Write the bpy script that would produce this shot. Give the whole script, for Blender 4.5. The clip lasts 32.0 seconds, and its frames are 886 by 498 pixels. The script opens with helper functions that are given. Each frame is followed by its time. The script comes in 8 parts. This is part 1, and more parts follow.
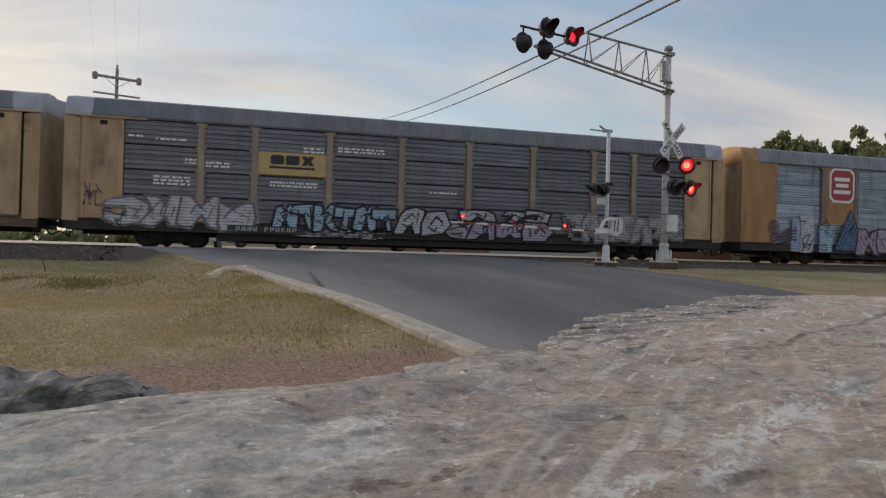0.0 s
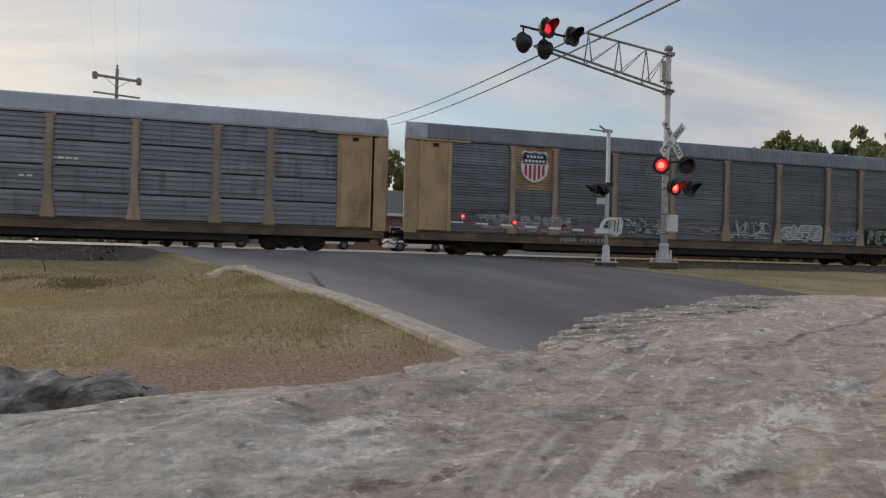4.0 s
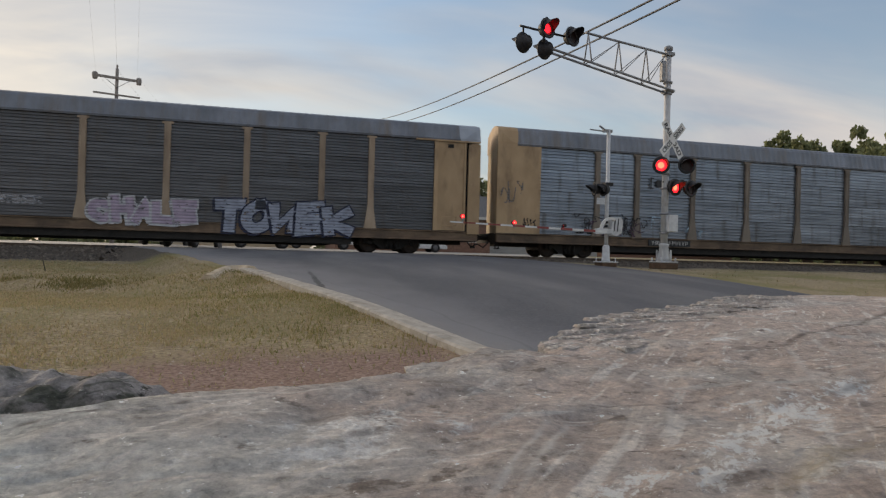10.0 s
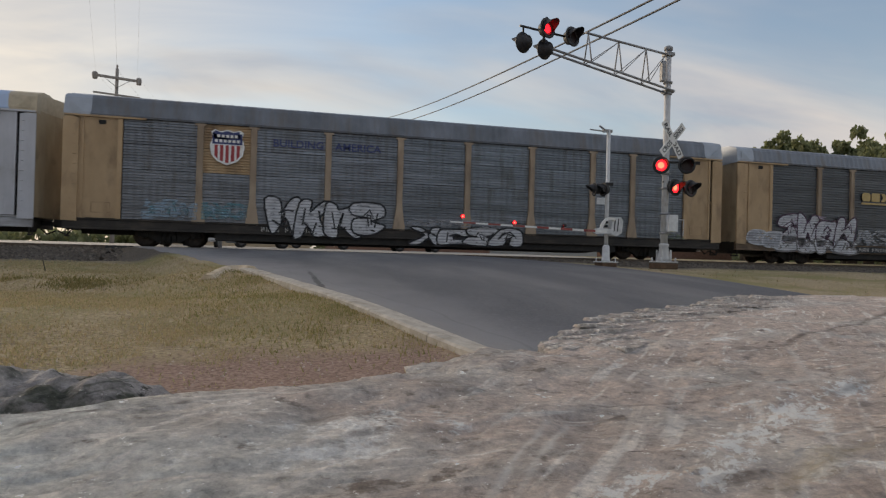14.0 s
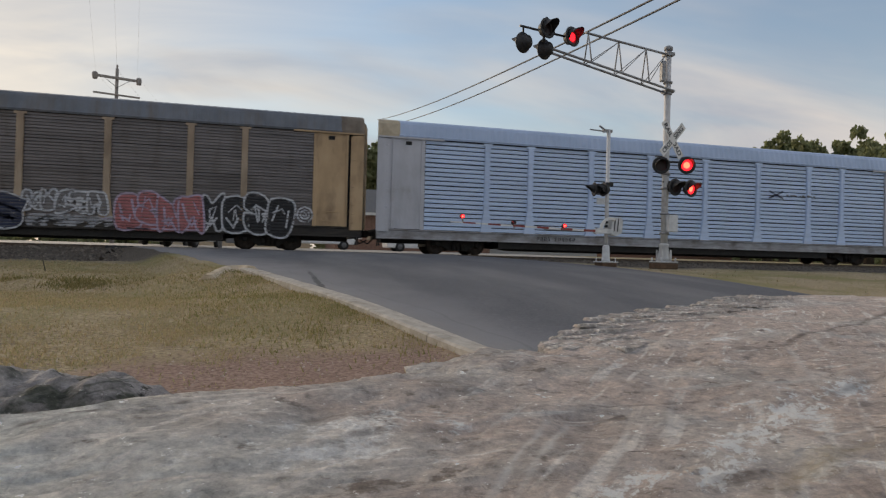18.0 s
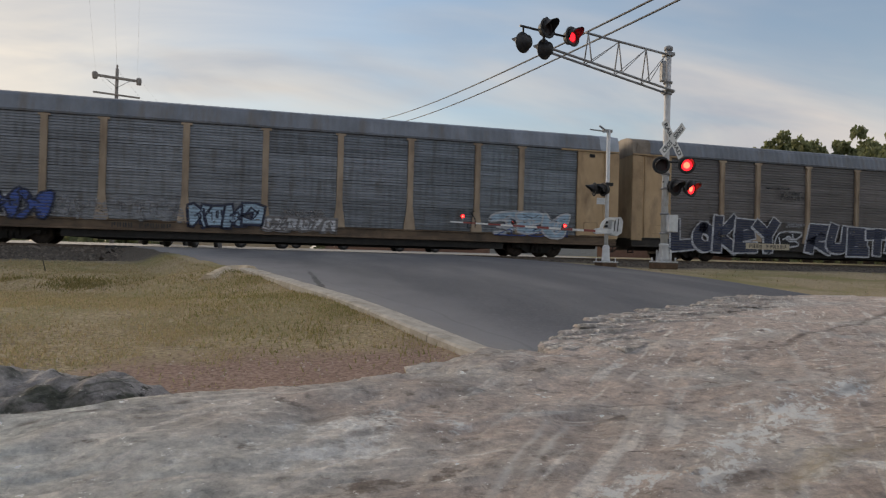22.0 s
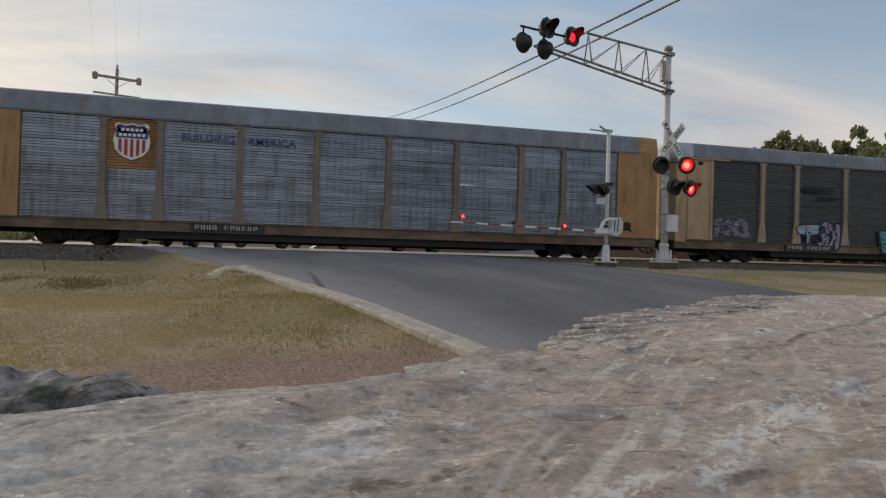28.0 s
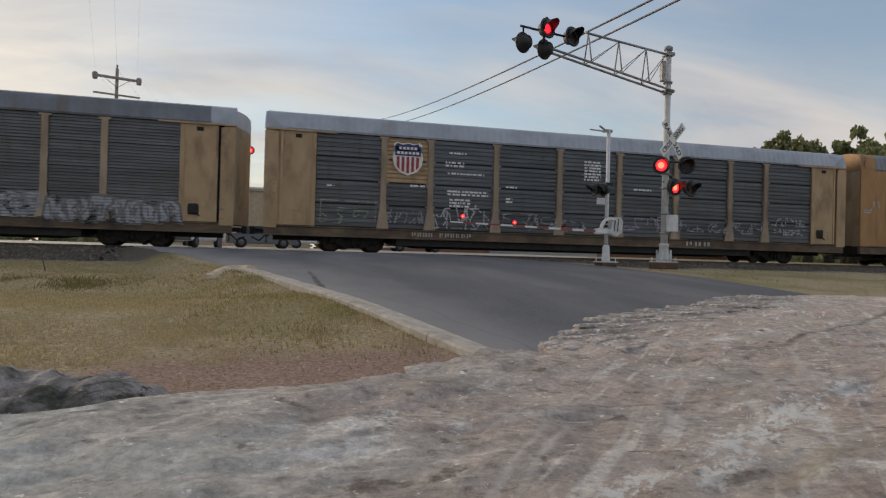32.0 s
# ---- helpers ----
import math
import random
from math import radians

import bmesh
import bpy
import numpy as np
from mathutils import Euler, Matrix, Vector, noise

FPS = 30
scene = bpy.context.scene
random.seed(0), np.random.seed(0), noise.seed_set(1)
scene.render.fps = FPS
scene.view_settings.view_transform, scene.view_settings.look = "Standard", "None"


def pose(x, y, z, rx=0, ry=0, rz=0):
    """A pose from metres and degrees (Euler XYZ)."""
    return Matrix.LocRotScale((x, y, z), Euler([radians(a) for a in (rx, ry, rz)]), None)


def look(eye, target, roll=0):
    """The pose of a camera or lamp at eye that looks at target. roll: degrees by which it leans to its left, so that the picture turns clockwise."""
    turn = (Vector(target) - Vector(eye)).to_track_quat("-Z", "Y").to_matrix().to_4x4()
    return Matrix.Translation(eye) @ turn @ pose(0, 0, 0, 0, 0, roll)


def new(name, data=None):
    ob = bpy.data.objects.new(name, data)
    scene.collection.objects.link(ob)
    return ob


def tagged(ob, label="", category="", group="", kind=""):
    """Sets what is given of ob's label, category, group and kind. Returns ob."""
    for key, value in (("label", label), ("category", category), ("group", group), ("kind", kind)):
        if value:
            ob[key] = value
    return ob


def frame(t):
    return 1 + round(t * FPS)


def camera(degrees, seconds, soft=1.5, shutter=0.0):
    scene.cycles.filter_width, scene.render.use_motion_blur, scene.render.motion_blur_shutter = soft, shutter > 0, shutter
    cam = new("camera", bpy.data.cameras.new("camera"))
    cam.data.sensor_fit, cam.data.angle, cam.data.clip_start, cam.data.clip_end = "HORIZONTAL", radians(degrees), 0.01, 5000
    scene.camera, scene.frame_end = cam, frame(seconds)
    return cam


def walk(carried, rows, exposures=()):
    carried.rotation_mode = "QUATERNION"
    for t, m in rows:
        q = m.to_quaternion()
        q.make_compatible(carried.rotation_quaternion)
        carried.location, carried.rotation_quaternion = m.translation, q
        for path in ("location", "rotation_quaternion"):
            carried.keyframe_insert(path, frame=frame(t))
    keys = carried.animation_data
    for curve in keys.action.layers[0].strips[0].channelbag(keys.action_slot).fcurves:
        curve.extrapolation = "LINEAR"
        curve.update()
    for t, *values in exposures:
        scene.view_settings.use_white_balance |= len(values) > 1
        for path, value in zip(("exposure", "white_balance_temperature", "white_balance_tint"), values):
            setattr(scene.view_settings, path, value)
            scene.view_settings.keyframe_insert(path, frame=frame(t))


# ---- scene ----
EYE = Vector((0.0, 0.0, 1.0))
YAW, PITCH, ROLL = radians(15.1), radians(0.497), 1.525
AHEAD = Vector((math.sin(YAW) * math.cos(PITCH), math.cos(YAW) * math.cos(PITCH), math.sin(PITCH)))
cam = camera(65, 32.0, soft=1.25, shutter=0.12)
STAND = look(EYE, EYE + AHEAD * 10, ROLL)
walk(cam, [(0, STAND), (32, STAND)], exposures=((0, 0.52, 7220, 15), (32, 0.52, 7220, 15)))

# ---- light: hazy evening sky, low sun veiled by cloud beyond the train ----
SUN_AZ, SUN_EL = radians(-38), radians(14)      # azimuth from +y, to the right
world = bpy.data.worlds.new("world")
scene.world = world
world.use_nodes = True
wn, wl = world.node_tree.nodes, world.node_tree.links
wn.clear()


def wnode(kind, **kw):
    n = wn.new(kind)
    for k, v in kw.items():
        n.inputs[k].default_value = v
    return n


sky = wn.new("ShaderNodeTexSky")
sky.sky_type, sky.sun_disc = "NISHITA", False
sky.sun_elevation, sky.sun_rotation = SUN_EL, SUN_AZ
sky.air_density, sky.dust_density, sky.ozone_density = 1.2, 0.5, 3.0
clear = wnode("ShaderNodeBackground", Strength=0.12)
wl.new(sky.outputs[0], clear.inputs[0])
co = wn.new("ShaderNodeTexCoord")
flat = wn.new("ShaderNodeVectorMath")           # clouds lie on a flat layer: x/z, y/z
flat.operation = "DIVIDE"
sep = wn.new("ShaderNodeSeparateXYZ")
wl.new(co.outputs["Generated"], sep.inputs[0])
lift = wn.new("ShaderNodeMath")
lift.operation, lift.inputs[1].default_value = "ADD", 0.16
wl.new(sep.outputs[2], lift.inputs[0])
low = wn.new("ShaderNodeMath")
low.operation, low.inputs[1].default_value = "MAXIMUM", 0.06
wl.new(lift.outputs[0], low.inputs[0])
trip = wn.new("ShaderNodeCombineXYZ")
for i in range(3):
    wl.new(low.outputs[0], trip.inputs[i])
wl.new(co.outputs["Generated"], flat.inputs[0])
wl.new(trip.outputs[0], flat.inputs[1])
turn = wn.new("ShaderNodeMapping")
turn.inputs["Rotation"].default_value = (0, 0, radians(-28))
turn.inputs["Scale"].default_value = (0.55, 1.25, 0.0)
turn.inputs["Location"].default_value = (0.35, 0.1, 0.0)
wl.new(flat.outputs[0], turn.inputs[0])
puff = wnode("ShaderNodeTexNoise", Scale=0.8, Detail=4.0, Roughness=0.5, Distortion=0.3)
wl.new(turn.outputs[0], puff.inputs[0])
ramp = wn.new("ShaderNodeValToRGB")
ramp.color_ramp.elements[0].position, ramp.color_ramp.elements[0].color = 0.38, (0.06, 0.06, 0.06, 1)
ramp.color_ramp.elements[1].position, ramp.color_ramp.elements[1].color = 0.62, (0.92, 0.92, 0.92, 1)
wl.new(puff.outputs[0], ramp.inputs[0])
haze = wn.new("ShaderNodeMapRange")             # haze thickens to the horizon
haze.interpolation_type = "SMOOTHSTEP"
for key, v in (("From Min", 0.04), ("From Max", 0.33), ("To Min", 0.8), ("To Max", 0.0)):
    haze.inputs[key].default_value = v
wl.new(sep.outputs[2], haze.inputs["Value"])
cover = wn.new("ShaderNodeMath")
cover.operation = "MAXIMUM"
wl.new(ramp.outputs[0], cover.inputs[0])
wl.new(haze.outputs[0], cover.inputs[1])
near_sun = wn.new("ShaderNodeVectorMath")       # cloud tone by angle from the sun, warmest close to it
near_sun.operation = "DOT_PRODUCT"
near_sun.inputs[1].default_value = (math.sin(SUN_AZ) * math.cos(SUN_EL), math.cos(SUN_AZ) * math.cos(SUN_EL), math.sin(SUN_EL))
wl.new(co.outputs["Generated"], near_sun.inputs[0])
glow = wn.new("ShaderNodeValToRGB")
glow.color_ramp.elements[0].position, glow.color_ramp.elements[0].color = 0.0, (0.13, 0.135, 0.15, 1)
glow.color_ramp.elements[1].position, glow.color_ramp.elements[1].color = 0.985, (0.585, 0.58, 0.545, 1)
# unseen sky: dimmed opposite the sun, raised beside that, to grade the wagon sides
for at_, tone_ in ((0.06, (0.34, 0.345, 0.36)), (0.14, (0.52, 0.525, 0.545)), (0.36, (0.64, 0.645, 0.66)), (0.58, (0.46, 0.465, 0.48)), (0.72, (0.45, 0.455, 0.465)), (0.9, (0.47, 0.475, 0.47))):
    glow.color_ramp.elements.new(at_).color = (*tone_, 1)
around = wn.new("ShaderNodeMapRange")           # from the antisolar point to the sun
around.inputs["From Min"].default_value = -1.0
wl.new(near_sun.outputs["Value"], around.inputs["Value"])
wl.new(around.outputs[0], glow.inputs[0])
cloud = wnode("ShaderNodeBackground", Strength=0.87)
streak = wnode("ShaderNodeTexNoise", Scale=1.5, Detail=5.0, Roughness=0.55, Distortion=0.6)
slant = wn.new("ShaderNodeMapping")
slant.inputs["Rotation"].default_value = (0, 0, radians(35))
slant.inputs["Scale"].default_value = (0.5, 1.1, 0.0)
slant.inputs["Location"].default_value = (1.7, 0.6, 0.0)
wl.new(flat.outputs[0], slant.inputs[0])
wl.new(slant.outputs[0], streak.inputs[0])
lit = wn.new("ShaderNodeValToRGB")              # thin grey cloud to bright streak
lit.color_ramp.elements[0].position, lit.color_ramp.elements[0].color = 0.36, (0.74, 0.81, 0.93, 1)
lit.color_ramp.elements[1].position, lit.color_ramp.elements[1].color = 0.64, (1.16, 1.14, 1.10, 1)
wl.new(streak.outputs[0], lit.inputs[0])
tint = wn.new("ShaderNodeMixRGB")
tint.blend_type, tint.inputs[0].default_value = "MULTIPLY", 1.0
wl.new(glow.outputs[0], tint.inputs[1])
wl.new(lit.outputs[0], tint.inputs[2])
wl.new(tint.outputs[0], cloud.inputs[0])
side = wn.new("ShaderNodeMapRange")             # the veil closes towards the sun
for key, v in (("From Min", 0.62), ("From Max", 0.93), ("To Min", 0.0), ("To Max", 0.92)):
    side.inputs[key].default_value = v
wl.new(near_sun.outputs["Value"], side.inputs["Value"])
veil = wn.new("ShaderNodeMath")
veil.operation, veil.use_clamp = "MAXIMUM", True
wl.new(cover.outputs[0], veil.inputs[0])
wl.new(side.outputs[0], veil.inputs[1])
blend = wn.new("ShaderNodeMixShader")
wl.new(veil.outputs[0], blend.inputs[0])
wl.new(clear.outputs[0], blend.inputs[1])
wl.new(cloud.outputs[0], blend.inputs[2])
wout = wn.new("ShaderNodeOutputWorld")
wl.new(blend.outputs[0], wout.inputs[0])

sun_data = bpy.data.lights.new("sun", "SUN")
sun_data.energy, sun_data.angle, sun_data.color = 1.6, radians(24), (1.0, 0.86, 0.66)
sun = new("sun", sun_data)
to_sun = Vector((math.sin(SUN_AZ) * math.cos(SUN_EL), math.cos(SUN_AZ) * math.cos(SUN_EL), math.sin(SUN_EL)))
sun.matrix_world = look(to_sun * 100, (0, 0, 0))


# ---- materials ----
def ramp_node(nt, stops):
    r = nt.nodes.new("ShaderNodeValToRGB")
    els = r.color_ramp.elements
    while len(els) < len(stops):
        els.new(0.5)
    for e, (pos, col) in zip(els, stops):
        e.position, e.color = pos, (*col, 1)
    return r


def material(name, stops, scale=4.0, stretch=(1, 1, 1), rough=0.7, metal=0.0, bump=0.2, bump_scale=None, detail=6.0,
             stain=None, stain_scale=0.6, stain_at=(0.5, 0.7), stain_stretch=(1, 1, 1), spread=0.0, holes=None, turn_z=0.0, own=False, pitted=0.0):
    """Noise-driven colour with a second, larger stain layer, bump, and a per-object shift of value."""
    m = bpy.data.materials.new(name)
    m.use_nodes = True
    nt = m.node_tree
    b = nt.nodes["Principled BSDF"]
    b.inputs["Roughness"].default_value, b.inputs["Metallic"].default_value = rough, metal
    tc = nt.nodes.new("ShaderNodeTexCoord")

    def field(sc, st, det):
        mp = nt.nodes.new("ShaderNodeMapping")
        mp.inputs["Scale"].default_value = st
        if turn_z:                               # grain that runs aslant
            mp.vector_type = "TEXTURE"
            mp.inputs["Scale"].default_value = tuple(1 / v for v in st)
            mp.inputs["Rotation"].default_value = (0, 0, turn_z)
        nt.links.new(tc.outputs["Object"], mp.inputs[0])
        n = nt.nodes.new("ShaderNodeTexNoise")
        n.inputs["Scale"].default_value, n.inputs["Detail"].default_value = sc, det
        n.inputs["Roughness"].default_value = 0.6
        nt.links.new(mp.outputs[0], n.inputs[0])
        if own:                                  # each piece weathers in its own way
            n.noise_dimensions = "4D"
            who, far_ = nt.nodes.new("ShaderNodeObjectInfo"), nt.nodes.new("ShaderNodeMath")
            far_.operation, far_.inputs[1].default_value = "MULTIPLY", 60.0
            nt.links.new(who.outputs["Random"], far_.inputs[0])
            nt.links.new(far_.outputs[0], n.inputs["W"])
        return n
    n1 = field(scale, stretch, detail)
    col = ramp_node(nt, stops)
    nt.links.new(n1.outputs[0], col.inputs[0])
    out = col.outputs[0]
    if stain:
        n2 = field(stain_scale, stain_stretch, 5.0)
        mask = ramp_node(nt, [(stain_at[0], (0, 0, 0)), (stain_at[1], (1, 1, 1))])
        nt.links.new(n2.outputs[0], mask.inputs[0])
        mx = nt.nodes.new("ShaderNodeMixRGB")
        mx.inputs[2].default_value = (*stain, 1)
        nt.links.new(mask.outputs[0], mx.inputs[0])
        nt.links.new(out, mx.inputs[1])
        out = mx.outputs[0]
    if pitted:                                   # rows of small punched holes
        wv = nt.nodes.new("ShaderNodeTexWave")
        wv.inputs["Scale"].default_value, wv.inputs["Distortion"].default_value = 1.15, 0.6
        nt.links.new(tc.outputs["Object"], wv.inputs[0])
        n5 = field(1.3, (0.7, 1, 0.9), 3.0)
        both = nt.nodes.new("ShaderNodeMath")
        both.operation = "MULTIPLY"
        cut5 = ramp_node(nt, [(0.42, (0, 0, 0)), (0.6, (pitted,) * 3)])
        nt.links.new(n5.outputs[0], cut5.inputs[0])
        nt.links.new(wv.outputs["Fac"], both.inputs[0])
        nt.links.new(cut5.outputs[0], both.inputs[1])
        mp5 = nt.nodes.new("ShaderNodeMixRGB")
        mp5.inputs[2].default_value = (0.035, 0.035, 0.04, 1)
        nt.links.new(both.outputs[0], mp5.inputs[0])
        nt.links.new(out, mp5.inputs[1])
        out = mp5.outputs[0]
    if spread:
        info = nt.nodes.new("ShaderNodeObjectInfo")
        mr = nt.nodes.new("ShaderNodeMapRange")
        mr.inputs["To Min"].default_value, mr.inputs["To Max"].default_value = 1 - spread, 1 + spread
        nt.links.new(info.outputs["Random"], mr.inputs[0])
        hsv = nt.nodes.new("ShaderNodeHueSaturation")
        nt.links.new(mr.outputs[0], hsv.inputs["Value"])
        nt.links.new(out, hsv.inputs["Color"])
        out = hsv.outputs[0]
    nt.links.new(out, b.inputs["Base Color"])
    if bump:
        n3 = field(bump_scale or scale * 3, stretch, 6.0)
        bp = nt.nodes.new("ShaderNodeBump")
        bp.inputs["Strength"].default_value, bp.inputs["Distance"].default_value = bump, 0.02
        nt.links.new(n3.outputs[0], bp.inputs["Height"])
        nt.links.new(bp.outputs[0], b.inputs["Normal"])
    if holes:                                    # worn-through paint
        n4 = field(holes[0], (1, 1, 2.5), 6.0)
        cut = ramp_node(nt, [(holes[1], (0, 0, 0)), (holes[1] + 0.06, (1, 1, 1))])
        nt.links.new(n4.outputs[0], cut.inputs[0])
        nt.links.new(cut.outputs[0], b.inputs["Alpha"])
    return m


def plain(name, colour, rough=0.6, metal=0.0):
    d = tuple(c * 0.82 for c in colour)
    return material(name, [(0.35, d), (0.65, colour)], scale=6, rough=rough, metal=metal, bump=0.05)


def glowing(name, colour, strength):
    m = bpy.data.materials.new(name)
    m.use_nodes = True
    b = m.node_tree.nodes["Principled BSDF"]
    b.inputs["Base Color"].default_value = (*colour, 1)
    b.inputs["Emission Color"].default_value = (*colour, 1)
    b.inputs["Emission Strength"].default_value = strength
    return m


RUST = (0.075, 0.045, 0.028)
M = {}
M["yellow"] = material("aged_yellow_paint", [(0.3, (0.35, 0.235, 0.128)), (0.55, (0.44, 0.303, 0.172)), (0.75, (0.5, 0.355, 0.212))], scale=1.3, stretch=(1, 1, 0.5),
                       rough=0.62, stain=(0.13, 0.08, 0.048), stain_scale=1.0, stain_at=(0.5, 0.8), stain_stretch=(1.4, 1, 0.6), bump=0.08, spread=0.1, own=True)
M["post_tan"] = material("weathered_tan_post", [(0.3, (0.27, 0.2, 0.14)), (0.55, (0.36, 0.275, 0.195)), (0.75, (0.43, 0.34, 0.25))], scale=2.0, stretch=(1, 1, 0.4), rough=0.65, stain=(0.14, 0.095, 0.065), stain_scale=1.2, stain_at=(0.5, 0.8), stain_stretch=(1.4, 1, 0.5), bump=0.06, spread=0.12, own=True)
M["orange"] = material("aged_orange_paint", [(0.3, (0.29, 0.145, 0.05)), (0.55, (0.37, 0.2, 0.08)), (0.75, (0.42, 0.25, 0.11))], scale=2.2, stretch=(1, 1, 0.35),
                       rough=0.62, stain=RUST, stain_scale=1.1, stain_at=(0.54, 0.82), stain_stretch=(1.9, 1, 0.3), bump=0.08, spread=0.07, own=True)
PANEL_TONES = {"steel": (0.19, 0.2, 0.232), "mid_steel": (0.148, 0.151, 0.174), "blue_steel": (0.25, 0.277, 0.325), "light_steel": (0.29, 0.335, 0.395), "dark_steel": (0.105, 0.11, 0.12), "brown_steel": (0.14, 0.126, 0.126),
               "black_steel": (0.055, 0.055, 0.06), "punched_steel": (0.185, 0.2, 0.225), "punched_blue": (0.24, 0.262, 0.305), "white_paint": (0.5, 0.62, 0.81)}
SHINE = {"steel": 0.5, "mid_steel": 0.45, "blue_steel": 0.85, "light_steel": 0.65, "dark_steel": 0.4, "brown_steel": 0.3, "black_steel": 0.2, "punched_steel": 0.5, "punched_blue": 0.8, "white_paint": 0.0}
for key, c in PANEL_TONES.items():
    clean = key == "white_paint"
    # lengthwise light and dark bands put the ribs' sheen into the colour
    M[key] = material("galvanised_" + key, [(0.3, tuple(v * (0.88 if clean else 0.58) for v in c)), (0.5, c), (0.72, tuple(min(1, v * (1.1 if clean else 1.5)) for v in c))], scale=1.5, stretch=(0.22, 1, 4.2), own=True, pitted=0.3 if "punched" in key else 0.0,
                      rough=0.5 if clean else 0.34, metal=SHINE[key], stain=(0.3, 0.3, 0.3) if clean else (0.09, 0.075, 0.06), stain_scale=1.1, stain_at=(0.66, 0.95) if clean else (0.52, 0.8),
                      stain_stretch=(2.4, 1, 0.28), bump=0.06, spread=0.05 if clean else 0.14)
M["drab"] = material("faded_drab_paint", [(0.3, (0.15, 0.125, 0.1)), (0.7, (0.25, 0.205, 0.16))], scale=2, stretch=(1, 1, 0.4), rough=0.6, stain=RUST, stain_scale=1, stain_at=(0.55, 0.8), bump=0.05, spread=0.1)
M["roof_light"] = material("pale_galvanised_roof", [(0.3, (0.28, 0.31, 0.355)), (0.55, (0.36, 0.40, 0.455)), (0.75, (0.43, 0.47, 0.52))], scale=0.9, rough=0.5, metal=0.2, stain=(0.2, 0.19, 0.18), stain_scale=0.7, stain_at=(0.6, 0.9), bump=0.05)
M["roof"] = material("galvanised_roof", [(0.3, (0.11, 0.125, 0.145)), (0.55, (0.165, 0.185, 0.215)), (0.75, (0.22, 0.245, 0.285))], scale=0.9, stretch=(1.2, 1, 0.8), rough=0.5, metal=0.2,
                     stain=(0.14, 0.12, 0.1), stain_scale=0.9, stain_at=(0.5, 0.78), stain_stretch=(2.2, 1, 0.4), bump=0.05, spread=0.16, own=True)
M["under"] = material("grimy_black_steel", [(0.3, (0.012, 0.011, 0.01)), (0.7, (0.032, 0.027, 0.023))], scale=5, rough=0.8, bump=0.2)
M["sill"] = material("grimy_tan_sill", [(0.3, (0.085, 0.058, 0.04)), (0.55, (0.155, 0.104, 0.066)), (0.75, (0.225, 0.155, 0.1))], scale=1.6, stretch=(0.8, 1, 2), rough=0.75, stain=(0.05, 0.038, 0.028), stain_scale=0.8, stain_at=(0.5, 0.75), bump=0.1, spread=0.15)
M["dark_sill"] = material("grimy_dark_sill", [(0.3, (0.015, 0.013, 0.012)), (0.55, (0.034, 0.028, 0.023)), (0.75, (0.07, 0.055, 0.042))], scale=1.6, stretch=(0.8, 1, 2), rough=0.75, bump=0.1, spread=0.15)
M["wheel"] = material("rusty_wheel_steel", [(0.3, (0.03, 0.022, 0.018)), (0.7, (0.07, 0.05, 0.038))], scale=8, rough=0.7, metal=0.4, bump=0.2)
M["end_brown"] = material("grimy_brown_end", [(0.3, (0.3, 0.232, 0.15)), (0.55, (0.42, 0.33, 0.215)), (0.75, (0.5, 0.405, 0.275))], scale=1.4, stretch=(1, 1, 0.35), rough=0.75, stain=(0.1, 0.075, 0.052), stain_scale=1.0, stain_at=(0.55, 0.85), bump=0.08, own=True)
# near-black that paints in the shade behind gaps and in vents
M["interior_shade"] = material("painted_interior_shade", [(0.3, (0.01, 0.01, 0.01)), (0.7, (0.02, 0.02, 0.02))], scale=3, rough=0.9, bump=0)
M["rust"] = material("rusted_steel", [(0.3, (0.06, 0.035, 0.02)), (0.6, (0.13, 0.075, 0.045)), (0.8, (0.2, 0.12, 0.07))], scale=5, rough=0.8, bump=0.2)
M["galv"] = material("galvanised_post", [(0.3, (0.19, 0.195, 0.205)), (0.5, (0.28, 0.285, 0.295)), (0.7, (0.36, 0.365, 0.37))], scale=9, rough=0.62, metal=0.25, stain=(0.25, 0.23, 0.2), stain_scale=2, stain_at=(0.55, 0.8), bump=0.05)
M["mast"] = material("weathered_mast_steel", [(0.3, (0.42, 0.425, 0.435)), (0.5, (0.53, 0.535, 0.545)), (0.7, (0.62, 0.625, 0.63))], scale=7, stretch=(1, 1, 0.3), rough=0.6, metal=0.2, stain=(0.24, 0.21, 0.18), stain_scale=2, stain_at=(0.55, 0.8), bump=0.05)
M["alu"] = material("painted_aluminium", [(0.3, (0.5, 0.51, 0.52)), (0.7, (0.68, 0.69, 0.7))], scale=7, rough=0.5, metal=0.1, bump=0.05)
M["white"] = material("white_paint", [(0.3, (0.62, 0.62, 0.6)), (0.7, (0.78, 0.78, 0.76))], scale=8, rough=0.5, stain=(0.4, 0.37, 0.32), stain_scale=3, stain_at=(0.6, 0.85), bump=0.03)
M["red"] = plain("faded_red_paint", (0.3, 0.07, 0.06), 0.5)
M["black"] = material("black_paint", [(0.3, (0.012, 0.012, 0.013)), (0.7, (0.03, 0.03, 0.032))], scale=9, rough=0.55, bump=0.04)
M["lens_off"] = material("unlit_red_lens", [(0.3, (0.012, 0.006, 0.006)), (0.7, (0.025, 0.009, 0.009))], scale=30, rough=0.5, bump=0.05)
M["lens_on"] = glowing("lit_red_lens", (1.0, 0.012, 0.02), 2.6)
M["lens_core"] = glowing("lit_lens_core", (1.0, 0.11, 0.06), 3.0)
M["lens_dim"] = glowing("dim_lens_rim", (0.30, 0.006, 0.01), 0.5)
M["head"] = glowing("lit_headlamp", (1.0, 0.76, 0.48), 5.5)
